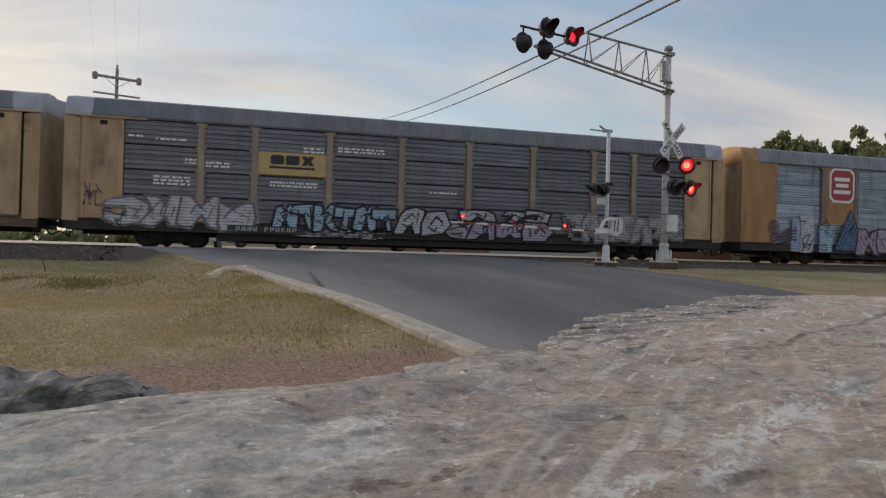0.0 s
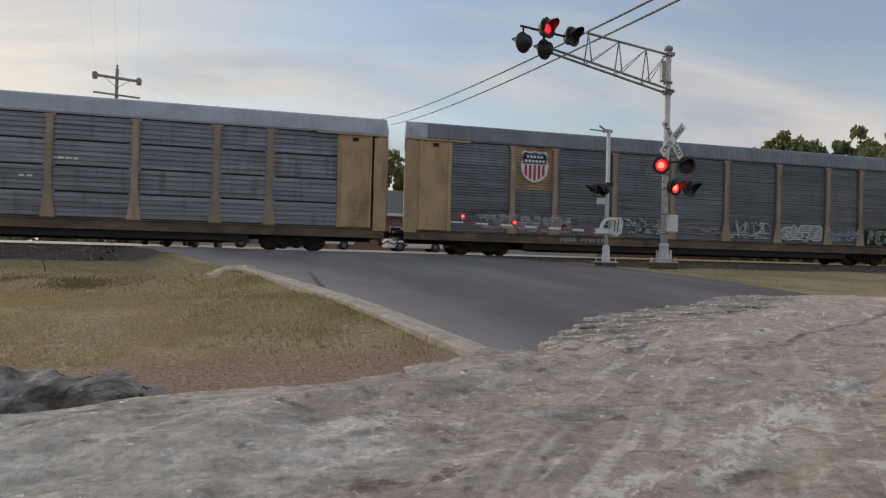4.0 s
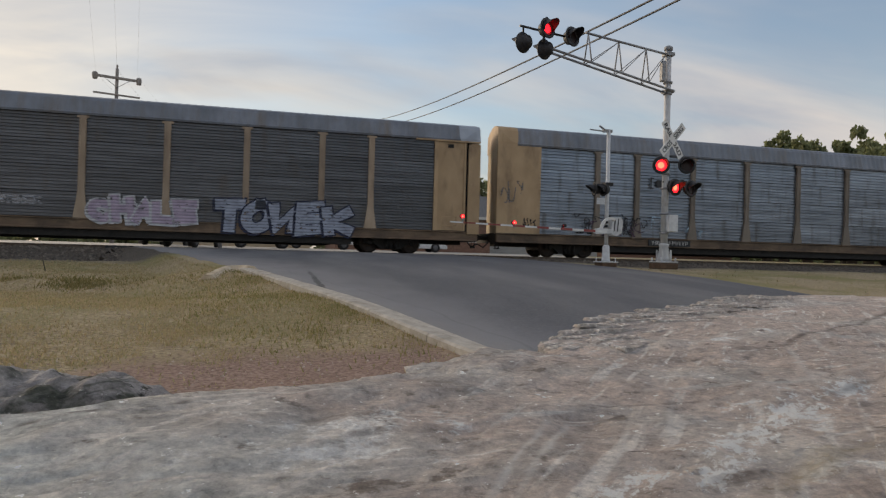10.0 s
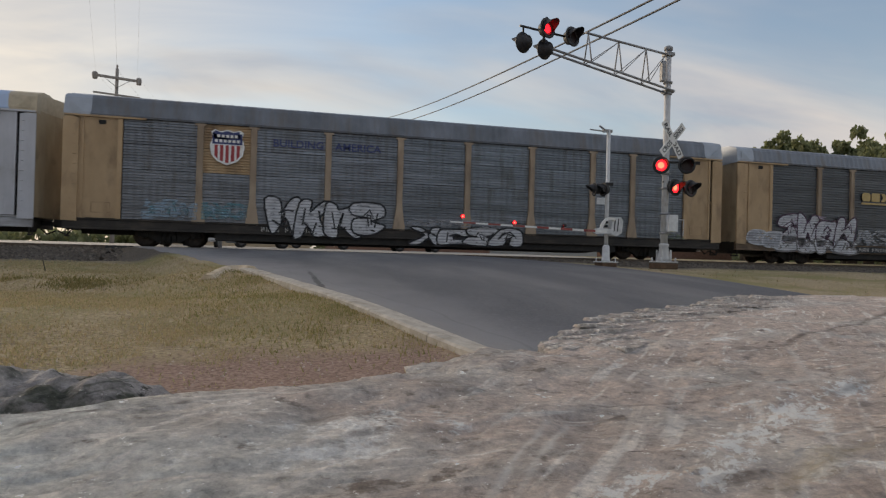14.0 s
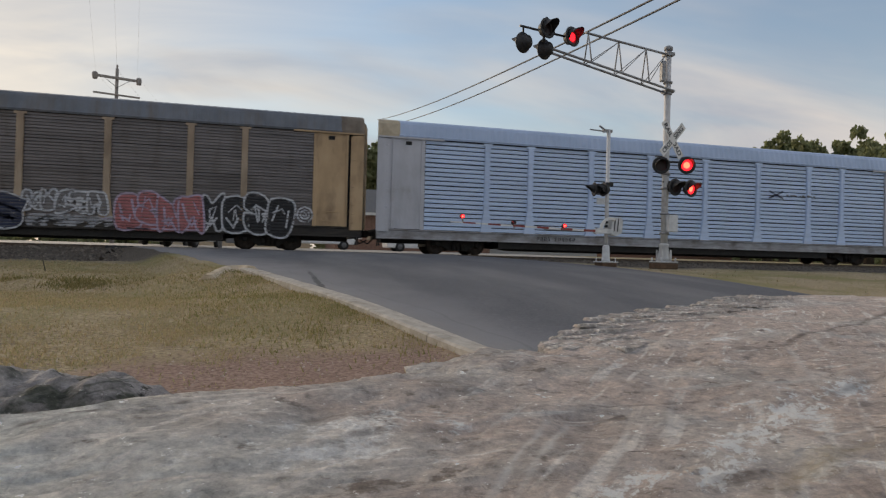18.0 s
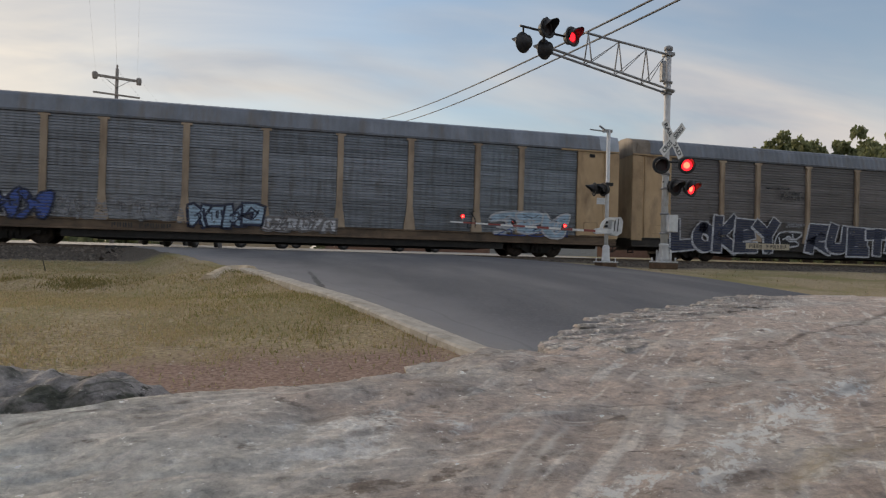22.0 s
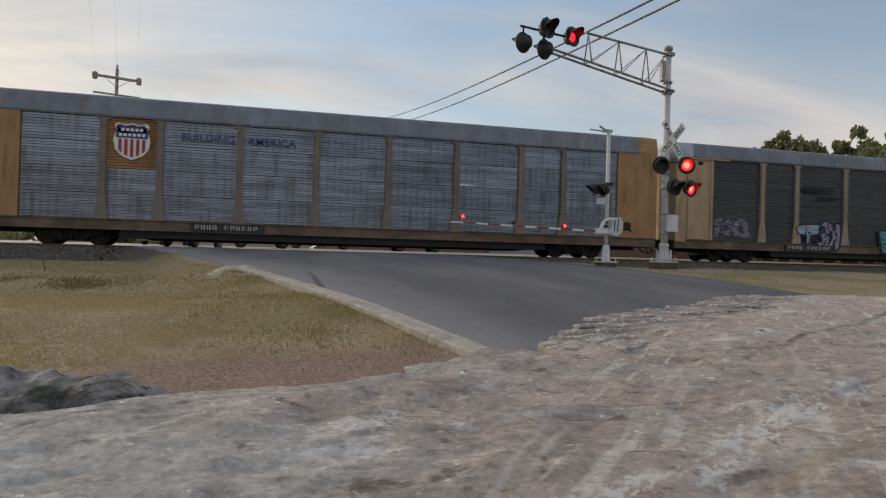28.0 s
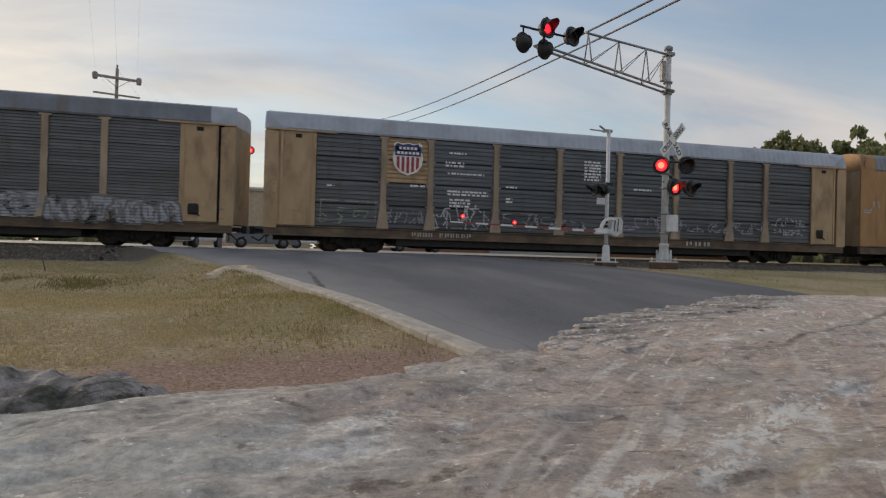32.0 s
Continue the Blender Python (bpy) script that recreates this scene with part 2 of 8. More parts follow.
M["asphalt"] = material("worn_asphalt", [(0.32, (0.085, 0.085, 0.09)), (0.52, (0.118, 0.118, 0.124)), (0.72, (0.165, 0.164, 0.168))], scale=26, rough=0.82, bump=0.35, bump_scale=140,
                        stain=(0.2, 0.196, 0.19), stain_scale=0.3, stain_at=(0.42, 0.66), stain_stretch=(1.6, 0.4, 1))


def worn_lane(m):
    """A paler band along the gutter and one wandering sealed crack beside it."""
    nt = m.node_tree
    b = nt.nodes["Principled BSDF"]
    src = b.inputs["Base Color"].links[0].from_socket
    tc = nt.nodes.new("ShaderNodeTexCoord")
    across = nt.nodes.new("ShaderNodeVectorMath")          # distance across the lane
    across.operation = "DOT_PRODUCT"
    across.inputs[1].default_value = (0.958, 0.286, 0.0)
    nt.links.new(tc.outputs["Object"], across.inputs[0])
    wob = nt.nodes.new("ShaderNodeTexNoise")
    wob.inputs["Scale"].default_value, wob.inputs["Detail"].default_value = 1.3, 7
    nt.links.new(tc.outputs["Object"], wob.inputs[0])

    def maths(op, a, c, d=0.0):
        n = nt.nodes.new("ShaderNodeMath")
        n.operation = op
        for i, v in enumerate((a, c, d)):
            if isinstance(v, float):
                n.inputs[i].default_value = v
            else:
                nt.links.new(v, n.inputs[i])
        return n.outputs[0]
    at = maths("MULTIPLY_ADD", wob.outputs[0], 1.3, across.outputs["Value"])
    gutter_band = nt.nodes.new("ShaderNodeMapRange")
    gutter_band.inputs["From Min"].default_value, gutter_band.inputs["From Max"].default_value = 6.3, 4.5
    gutter_band.inputs["To Max"].default_value = 0.85
    nt.links.new(at, gutter_band.inputs[0])
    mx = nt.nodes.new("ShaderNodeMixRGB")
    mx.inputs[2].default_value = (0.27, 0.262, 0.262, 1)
    nt.links.new(gutter_band.outputs[0], mx.inputs[0])
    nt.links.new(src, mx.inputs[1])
    line = maths("ABSOLUTE", maths("ADD", maths("MULTIPLY_ADD", wob.outputs[0], 0.5, across.outputs["Value"]), -4.62), 0.0)
    crack = nt.nodes.new("ShaderNodeMapRange")
    crack.inputs["From Min"].default_value, crack.inputs["From Max"].default_value = 0.03, 0.01
    crack.inputs["To Max"].default_value = 0.16
    nt.links.new(line, crack.inputs[0])
    mk = nt.nodes.new("ShaderNodeMixRGB")
    mk.inputs[2].default_value = (0.045, 0.044, 0.046, 1)
    nt.links.new(crack.outputs[0], mk.inputs[0])
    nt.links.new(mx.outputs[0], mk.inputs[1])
    mp = nt.nodes.new("ShaderNodeMapping")                 # one open joint that runs along the gutter
    mp.vector_type = "TEXTURE"
    mp.inputs["Location"].default_value, mp.inputs["Scale"].default_value = (0.985, 10.3, 0.55), (0.05, 2.7, 2.0)
    nt.links.new(tc.outputs["Object"], mp.inputs[0])
    far = nt.nodes.new("ShaderNodeVectorMath")
    far.operation = "LENGTH"
    nt.links.new(mp.outputs[0], far.inputs[0])
    fine = nt.nodes.new("ShaderNodeTexNoise")
    fine.inputs["Scale"].default_value, fine.inputs["Detail"].default_value = 5.0, 6
    nt.links.new(tc.outputs["Object"], fine.inputs[0])
    joint = nt.nodes.new("ShaderNodeMapRange")
    for key, v in (("From Min", 2.35), ("From Max", 1.9), ("To Max", 0.7)):
        joint.inputs[key].default_value = v
    nt.links.new(maths("MULTIPLY_ADD", fine.outputs[0], 2.2, far.outputs["Value"]), joint.inputs[0])
    mj = nt.nodes.new("ShaderNodeMixRGB")
    mj.inputs[2].default_value = (0.04, 0.038, 0.038, 1)
    nt.links.new(joint.outputs[0], mj.inputs[0])
    nt.links.new(mk.outputs[0], mj.inputs[1])
    nt.links.new(mj.outputs[0], b.inputs["Base Color"])


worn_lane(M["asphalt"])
M["concrete"] = material("worn_concrete", [(0.3, (0.38, 0.335, 0.275)), (0.55, (0.52, 0.47, 0.395)), (0.75, (0.62, 0.57, 0.49))], scale=7, rough=0.88, bump=0.3, bump_scale=60, stain=(0.24, 0.2, 0.15), stain_scale=1.3, stain_at=(0.52, 0.75))
M["stained_concrete"] = material("dirt_stained_concrete", [(0.3, (0.44, 0.345, 0.23)), (0.55, (0.58, 0.475, 0.345)), (0.75, (0.66, 0.57, 0.45))], scale=6, rough=0.9, bump=0.3, bump_scale=50)
M["ballast"] = material("grey_ballast", [(0.3, (0.045, 0.036, 0.028)), (0.5, (0.09, 0.073, 0.055)), (0.72, (0.16, 0.13, 0.098))], scale=24, rough=0.9, bump=0.8, bump_scale=30, stain=(0.1, 0.085, 0.07), stain_scale=0.8)
M["tie"] = material("creosoted_wood", [(0.3, (0.03, 0.024, 0.018)), (0.7, (0.085, 0.068, 0.052))], scale=4, stretch=(6, 0.6, 3), rough=0.9, bump=0.4, spread=0.2)
M["rail"] = material("rail_steel", [(0.3, (0.09, 0.06, 0.045)), (0.7, (0.19, 0.15, 0.12))], scale=8, rough=0.45, metal=0.7, bump=0.05)
M["leaf"] = material("live_oak_leaf", [(0.3, (0.15, 0.165, 0.075)), (0.55, (0.24, 0.26, 0.13)), (0.75, (0.33, 0.345, 0.2))], scale=0.9, rough=0.65, bump=0)


def backlit(m, share):
    """Lets light through thin leaves."""
    nt = m.node_tree
    b = nt.nodes["Principled BSDF"]
    t = nt.nodes.new("ShaderNodeBsdfTranslucent")
    nt.links.new(b.inputs["Base Color"].links[0].from_socket, t.inputs[0])
    x = nt.nodes.new("ShaderNodeMixShader")
    x.inputs[0].default_value = share
    nt.links.new(b.outputs[0], x.inputs[1])
    nt.links.new(t.outputs[0], x.inputs[2])
    nt.links.new(x.outputs[0], nt.nodes["Material Output"].inputs["Surface"])


backlit(M["leaf"], 0.55)
M["bark"] = material("oak_bark", [(0.3, (0.05, 0.04, 0.03)), (0.7, (0.13, 0.105, 0.085))], scale=6, stretch=(1, 1, 0.2), rough=0.9, bump=0.6)
M["pole_wood"] = material("weathered_pole_wood", [(0.3, (0.2, 0.18, 0.16)), (0.7, (0.34, 0.31, 0.28))], scale=6, stretch=(3, 3, 0.2), rough=0.9, bump=0.3)
M["wire"] = plain("cable_sheath", (0.03, 0.03, 0.032), 0.6)


# ---- mesh helpers ----
def link_mesh(name, me, parent=None, label=""):
    ob = new(name, me)
    if parent:
        ob.parent = parent
    return tagged(ob, label)


def mesh_of(name, bm, *mats, smooth=False):
    me = bpy.data.meshes.new(name)
    bm.to_mesh(me)
    bm.free()
    for m in mats:
        me.materials.append(m)
    if smooth:
        me.polygons.foreach_set("use_smooth", [True] * len(me.polygons))
    return me


def part(name, bm, mat, parent, label="", smooth=False):
    return link_mesh(name, mesh_of(name, bm, mat, smooth=smooth), parent, label)


def box(bm, x0, x1, y0, y1, z0, z1, bevel=0.0, mi=0):
    vs = [bm.verts.new(v) for v in ((x0, y0, z0), (x1, y0, z0), (x1, y1, z0), (x0, y1, z0), (x0, y0, z1), (x1, y0, z1), (x1, y1, z1), (x0, y1, z1))]
    fs = [bm.faces.new([vs[i] for i in f]) for f in ((3, 2, 1, 0), (4, 5, 6, 7), (0, 1, 5, 4), (1, 2, 6, 5), (2, 3, 7, 6), (3, 0, 4, 7))]
    for f in fs:
        f.material_index = mi
    if bevel:
        bmesh.ops.bevel(bm, geom=list({e for f in fs for e in f.edges}), offset=bevel, segments=1, affect="EDGES")
    return bm


def boxed(x0, x1, y0, y1, z0, z1, bevel=0.0):
    return box(bmesh.new(), x0, x1, y0, y1, z0, z1, bevel)


def tube(bm, a, b, r0, r1=None, seg=10, mi=0):
    """A closed tapered tube from a to b."""
    a, b = Vector(a), Vector(b)
    r1 = r0 if r1 is None else r1
    q = (b - a).to_track_quat("Z", "Y")
    rings = []
    for c, r in ((a, r0), (b, r1)):
        rings.append([bm.verts.new(c + q @ Vector((r * math.cos(t), r * math.sin(t), 0))) for t in (2 * math.pi * i / seg for i in range(seg))])
    fs = [bm.faces.new((rings[0][i], rings[0][(i + 1) % seg], rings[1][(i + 1) % seg], rings[1][i])) for i in range(seg)]
    fs += [bm.faces.new(rings[0][::-1]), bm.faces.new(rings[1])]
    for f in fs:
        f.material_index = mi
        f.smooth = len(f.verts) == 4
    return bm


def tubed(a, b, r0, r1=None, seg=10):
    return tube(bmesh.new(), a, b, r0, r1, seg)


def lathe(bm, axis_a, way, profile, seg=20, mi=0):
    """Turns a profile of (distance along way, radius) round the axis."""
    a, q = Vector(axis_a), Vector(way).to_track_quat("Z", "Y")
    rings = [[bm.verts.new(a + q @ Vector((r * math.cos(t), r * math.sin(t), d))) for t in (2 * math.pi * i / seg for i in range(seg))] for d, r in profile]
    for p, o in zip(rings, rings[1:]):
        for i in range(seg):
            f = bm.faces.new((p[i], p[(i + 1) % seg], o[(i + 1) % seg], o[i]))
            f.smooth, f.material_index = True, mi
    for r in (rings[0][::-1], rings[-1]):
        bm.faces.new(r).material_index = mi
    return bm


def prism(bm, pts, y0, y1, mi=0):
    """An outline in x and z, pulled from y0 to y1."""
    f = [bm.verts.new((x, y0, z)) for x, z in pts]
    k = [bm.verts.new((x, y1, z)) for x, z in pts]
    n = len(pts)
    faces = [bm.faces.new(f), bm.faces.new(k[::-1])] + [bm.faces.new((f[(i + 1) % n], f[i], k[i], k[(i + 1) % n])) for i in range(n)]
    for q in faces:
        q.material_index = mi
    bmesh.ops.recalc_face_normals(bm, faces=faces)
    return bm


def thing(name, m, label, category, group="", kind=""):
    ob = new(name)
    ob.empty_display_size = 0.2
    ob.matrix_world = m
    return tagged(ob, label, category, group, kind)


def grid_mesh(name, xs, ys, zf, mat, smooth=True):
    vs = [(x, y, zf(x, y)) for y in ys for x in xs]
    w = len(xs)
    fs = [(j * w + i, j * w + i + 1, (j + 1) * w + i + 1, (j + 1) * w + i) for j in range(len(ys) - 1) for i in range(w - 1)]
    me = bpy.data.meshes.new(name)
    me.from_pydata(vs, [], fs)
    me.materials.append(mat)
    me.polygons.foreach_set("use_smooth", [smooth] * len(me.polygons))
    return me


def lerp_table(v, table):
    for (a, p), (b, q) in zip(table, table[1:]):
        if v <= b:
            k = min(max((v - a) / (b - a), 0), 1)
            return p + (q - p) * k
    return table[-1][1]


def sstep(v, a, b):
    k = min(max((v - a) / (b - a), 0), 1)
    return k * k * (3 - 2 * k)


# ---- words, made before the scene grows ----
def word_mesh(key, body, w, h, bold=0.0):
    cu = bpy.data.curves.new(key, "FONT")
    cu.body, cu.size, cu.offset = body, 1.0, bold
    cu.resolution_u = 3
    ob = new(key, cu)
    bpy.context.view_layer.update()
    me = bpy.data.meshes.new_from_object(ob.evaluated_get(bpy.context.evaluated_depsgraph_get()))
    bpy.data.objects.remove(ob)
    bpy.data.curves.remove(cu)
    v = np.array([p.co for p in me.vertices])
    lo, hi = v.min(0), v.max(0)
    for p in me.vertices:
        p.co = ((p.co.x - lo[0]) / (hi[0] - lo[0]) * w, 0, (p.co.y - lo[1]) / (hi[1] - lo[1]) * h)
    me.name = key
    me.materials.clear()
    return me


WORDS = {k: word_mesh(k, b, w, h, o) for k, b, w, h, o in (
    ("railroad", "RAILROAD", 1.06, 0.15, 0.03), ("cros", "CROS", 0.44, 0.15, 0.03), ("sing", "SING", 0.44, 0.15, 0.03),
    ("building", "BUILDING", 1.93, 0.30, 0.012), ("america", "AMERICA", 1.87, 0.30, 0.012))}

# ---- ground, road, track ----
RAIL_Z, TRACK_Y = 1.037, 29.58
ROAD_Z = [(-60, -0.1), (2, -0.08), (5.9, 0.055), (9, 0.37), (13.7, 0.64), (18.3, 0.80), (21, 0.88), (24.5, 0.975), (27.6, 1.028), (32.0, 1.028), (36, 0.97), (60, 1.27), (200, 1.32)]


def road_z(y):
    return (lerp_table(y - 0.7, ROAD_Z) + lerp_table(y, ROAD_Z) + lerp_table(y + 0.7, ROAD_Z)) / 3 if not 27.5 < y < 32 else 1.028


def kerb_x(y):
    """The road's kerbed edge: it leads away and to the left."""
    bend = 1.2 * max(0.0, 5.6 - y) ** 2          # it turns off into the side street
    return min(2.29 - 0.2987 * (y - 5.89) + bend, 16.0)


def right_x(y):
    """The road's other edge, which flares towards the side street."""
    return lerp_table(y, [(-60, 60.0), (3, 24.0), (7, 12.5), (10.5, 10.0), (14, 10.1), (18.3, 10.15), (24, 9.0), (40, 4.2), (200, -43)])


def ground_z(x, y):
    z = road_z(y)
    left = kerb_x(min(y, 60)) - x
    if left > 0:
        past = sstep(y, 13.6, 15.6)                 # the shoulder drops sooner past the kerb's end
        dip = 0.30 * sstep(left, 0.3 - 0.28 * past, 2.6 - 1.5 * past) * sstep(y, 8, 12) * (1 - sstep(y, 20.5, 23.6))
        z -= dip
        swale = math.exp(-((y - 13.2 - 0.12 * left) / 0.9) ** 2) * sstep(left, 1.2, 3.0) * (1 - sstep(left, 7.0, 11.0))
        z -= 0.13 * swale
        z -= 0.44 * sstep(y, 20.5, 24.0) * (1 - sstep(y, 33.6, 36)) * sstep(left, 0.1, 1.6)
    right = x - right_x(y)
    if right > 0:
        z -= 0.10 * sstep(right, 0.2, 2.5) * (1 - sstep(y, 20.6, 23.6))
        z -= 0.44 * sstep(y, 21.0, 24.5) * (1 - sstep(y, 33.6, 36)) * sstep(right, 0.1, 1.6)
    if -60 < x < 80 and 0 < y < 27:
        z += 0.05 * noise.noise((x * 0.6, y * 0.6, 0)) + 0.02 * noise.noise((x * 2.1, y * 2.1, 3))
    inside = min(left * -1, right * -1)
    if inside > 0.05:
        z -= 0.14 * sstep(inside, 0.05, 0.5)
    return z - 0.03


def spaced(*runs):
    out = []
    for a, b, n in runs:
        out += [a + (b - a) * i / n for i in range(n)]
    return out + [runs[-1][1]]


gx = spaced((-2600, -420, 6), (-420, -60, 12), (-60, -16, 30), (-16, 14, 150), (14, 40, 50), (40, 120, 12), (120, 420, 8), (420, 2600, 6))
gy = spaced((-400, -20, 8), (-20, 2, 20), (2, 24, 130), (24, 36, 40), (36, 80, 20), (80, 300, 8), (300, 3500, 8))


def ground_material():
    m = material("dry_grass_ground", [(0.32, (0.19, 0.14, 0.08)), (0.46, (0.34, 0.26, 0.15)), (0.58, (0.45, 0.355, 0.21)), (0.72, (0.58, 0.48, 0.31))], scale=22, detail=10, rough=0.95, bump=0.9, bump_scale=30,
                 stain=(0.25, 0.215, 0.085), stain_scale=0.32, stain_at=(0.47, 0.62))
    nt = m.node_tree
    b = nt.nodes["Principled BSDF"]
    src = b.inputs["Base Color"].links[0].from_socket
    tc = nt.nodes.new("ShaderNodeTexCoord")
    sp = nt.nodes.new("ShaderNodeSeparateXYZ")
    nt.links.new(tc.outputs["Object"], sp.inputs[0])
    wob = nt.nodes.new("ShaderNodeTexNoise")
    wob.inputs["Scale"].default_value, wob.inputs["Detail"].default_value = 1.1, 6
    nt.links.new(tc.outputs["Object"], wob.inputs[0])
    wide = nt.nodes.new("ShaderNodeMath")
    wide.operation, wide.inputs[1].default_value, wide.inputs[2].default_value = "MULTIPLY_ADD", 2.0, -1.0
    nt.links.new(wob.outputs[0], wide.inputs[0])
    add = nt.nodes.new("ShaderNodeMath")
    nt.links.new(sp.outputs[1], add.inputs[0])
    nt.links.new(wide.outputs[0], add.inputs[1])
    turf = nt.nodes.new("ShaderNodeMapRange")    # the grass comes closer away from the road
    for key, v in (("From Min", -0.7), ("From Max", -1.7), ("To Max", 1.3)):
        turf.inputs[key].default_value = v
    nt.links.new(sp.outputs[0], turf.inputs[0])
    grown = nt.nodes.new("ShaderNodeMath")
    nt.links.new(add.outputs[0], grown.inputs[0])
    nt.links.new(turf.outputs[0], grown.inputs[1])
    mr = nt.nodes.new("ShaderNodeMapRange")      # bare red earth beside the boulders
    mr.inputs["From Min"].default_value, mr.inputs["From Max"].default_value = 6.75, 6.1
    nt.links.new(grown.outputs[0], mr.inputs[0])
    fine = nt.nodes.new("ShaderNodeTexNoise")
    fine.inputs["Scale"].default_value, fine.inputs["Detail"].default_value = 28, 6
    nt.links.new(tc.outputs["Object"], fine.inputs[0])
    earth = ramp_node(nt, [(0.3, (0.19, 0.115, 0.08)), (0.55, (0.34, 0.22, 0.165)), (0.75, (0.47, 0.34, 0.27))])
    nt.links.new(fine.outputs[0], earth.inputs[0])
    mx = nt.nodes.new("ShaderNodeMixRGB")
    nt.links.new(mr.outputs[0], mx.inputs[0])
    nt.links.new(src, mx.inputs[1])
    nt.links.new(earth.outputs[0], mx.inputs[2])
    grit = ramp_node(nt, [(0.3, (0.05, 0.042, 0.034)), (0.5, (0.1, 0.082, 0.062)), (0.72, (0.2, 0.165, 0.125))])
    nt.links.new(fine.outputs[0], grit.inputs[0])
    side_of = nt.nodes.new("ShaderNodeMapRange")   # gravel spread beside the ballast
    side_of.inputs["From Min"].default_value, side_of.inputs["From Max"].default_value = 20.2, 21.6
    nt.links.new(add.outputs[0], side_of.inputs[0])
    past = nt.nodes.new("ShaderNodeMapRange")
    past.inputs["From Min"].default_value, past.inputs["From Max"].default_value = 37.5, 36.0
    nt.links.new(add.outputs[0], past.inputs[0])
    both = nt.nodes.new("ShaderNodeMath")
    both.operation = "MINIMUM"
    nt.links.new(side_of.outputs[0], both.inputs[0])
    nt.links.new(past.outputs[0], both.inputs[1])
    my = nt.nodes.new("ShaderNodeMixRGB")
    nt.links.new(both.outputs[0], my.inputs[0])
    nt.links.new(mx.outputs[0], my.inputs[1])
    nt.links.new(grit.outputs[0], my.inputs[2])
    nt.links.new(my.outputs[0], b.inputs["Base Color"])
    return m


M["ground"] = ground_material()
M["caliche"] = material("pale_gravel", [(0.3, (0.36, 0.33, 0.28)), (0.7, (0.54, 0.5, 0.43))], scale=6, rough=0.9, bump=0.2, stain=(0.3, 0.27, 0.23), stain_scale=0.3)
tagged(link_mesh("ground", grid_mesh("ground", gx, gy, ground_z, M["ground"])), "dry patchy grass and bare red earth", "ground", kind="structure")

ry = spaced((-40, 2, 14), (2, 27, 75), (27, 33, 12), (33, 60, 20), (60, 180, 20))


def road_mesh():
    us = [-1] + [i / 24 for i in range(25)] + [2]
    vs, w = [], len(us)
    for y in ry:
        a, b = kerb_x(y) - 0.02, right_x(y)
        crown = 0.05 * (1 - sstep(y, 22, 26)) * sstep(y, 6, 10)
        for u in us:
            if u in (-1, 2):                     # crumbling shoulders reach down into the ground
                vs.append((a - 0.3 if u < 0 else b + 0.4, y, road_z(y) - 0.45))
                continue
            vs.append((a + (b - a) * u + (0.08 * noise.noise((y * 1.4, 4, u * 9)) if u == 1 else 0), y, road_z(y) + crown * (1 - (2 * u - 1) ** 2) - (0.02 if u == 1 else 0)))
    fs = [(j * w + i, j * w + i + 1, (j + 1) * w + i + 1, (j + 1) * w + i) for j in range(len(ry) - 1) for i in range(w - 1)]
    me = bpy.data.meshes.new("road")
    me.from_pydata(vs, [], fs)
    me.materials.append(M["asphalt"])
    me.polygons.foreach_set("use_smooth", [True] * len(me.polygons))
    return me


tagged(link_mesh("road", road_mesh()), "worn grey asphalt street rising to the level crossing", "road", kind="structure")


tagged(link_mesh("far_street", grid_mesh("far_street", spaced((-160, -30, 10), (-30, 23, 20)), spaced((37.5, 58, 12)), lambda x, y: road_z(y) + 0.012, M["caliche"])), "pale gravel street beyond the track", "road", kind="structure")

# kerb: straight run of cast lengths, then a rounded return into the verge
def kerb_path():
    pts = [Vector((kerb_x(y), y, road_z(y))) for y in spaced((4.6, 5.6, 6), (5.6, 13.5, 18))]
    return pts


kerb = thing("kerb", pose(0, 0, 0), "worn pale concrete kerb along the street", "kerb", kind="structure")
kp = kerb_path()
sect = [(-0.30, -0.14), (-0.30, 0.025), (-0.27, 0.045), (-0.12, 0.045), (-0.06, 0.03), (-0.02, 0.012), (0.09, 0.006), (0.09, -0.14)]
step = 3
for i in range(0, len(kp) - 1, step):
    seg = kp[i:i + step + 1]
    bm, rings = bmesh.new(), []
    for j, p in enumerate(seg):
        k = min(i + j, len(kp) - 2)
        d = (kp[min(k + 1, len(kp) - 1)] - kp[max(k - 1, 0)]).normalized()
        side = Vector((d.y, -d.x, 0)).normalized()
        q = p + (d * 0.008 if j == 0 else d * -0.008 if j == len(seg) - 1 else Vector())
        rings.append([bm.verts.new(q + side * s + Vector((0, 0, h + 0.008 * noise.noise(q * 2)))) for s, h in sect])
    n = len(sect)
    for a, b in zip(rings, rings[1:]):
        for m_ in range(n):
            bm.faces.new((a[m_], a[(m_ + 1) % n], b[(m_ + 1) % n], b[m_]))
    bm.faces.new(rings[0])
    bm.faces.new(rings[-1][::-1])
    bmesh.ops.recalc_face_normals(bm, faces=bm.faces)
    part("kerb_length", bm, M["concrete"], kerb)

# narrow nose that turns into the verge
nose = [Vector(p) for p in ((-0.06, 13.40, 0.672), (-0.18, 13.68, 0.678), (-0.34, 13.76, 0.676), (-0.50, 13.58, 0.655), (-0.64, 13.08, 0.60), (-0.76, 12.45, 0.53))]
bm, rings = bmesh.new(), []
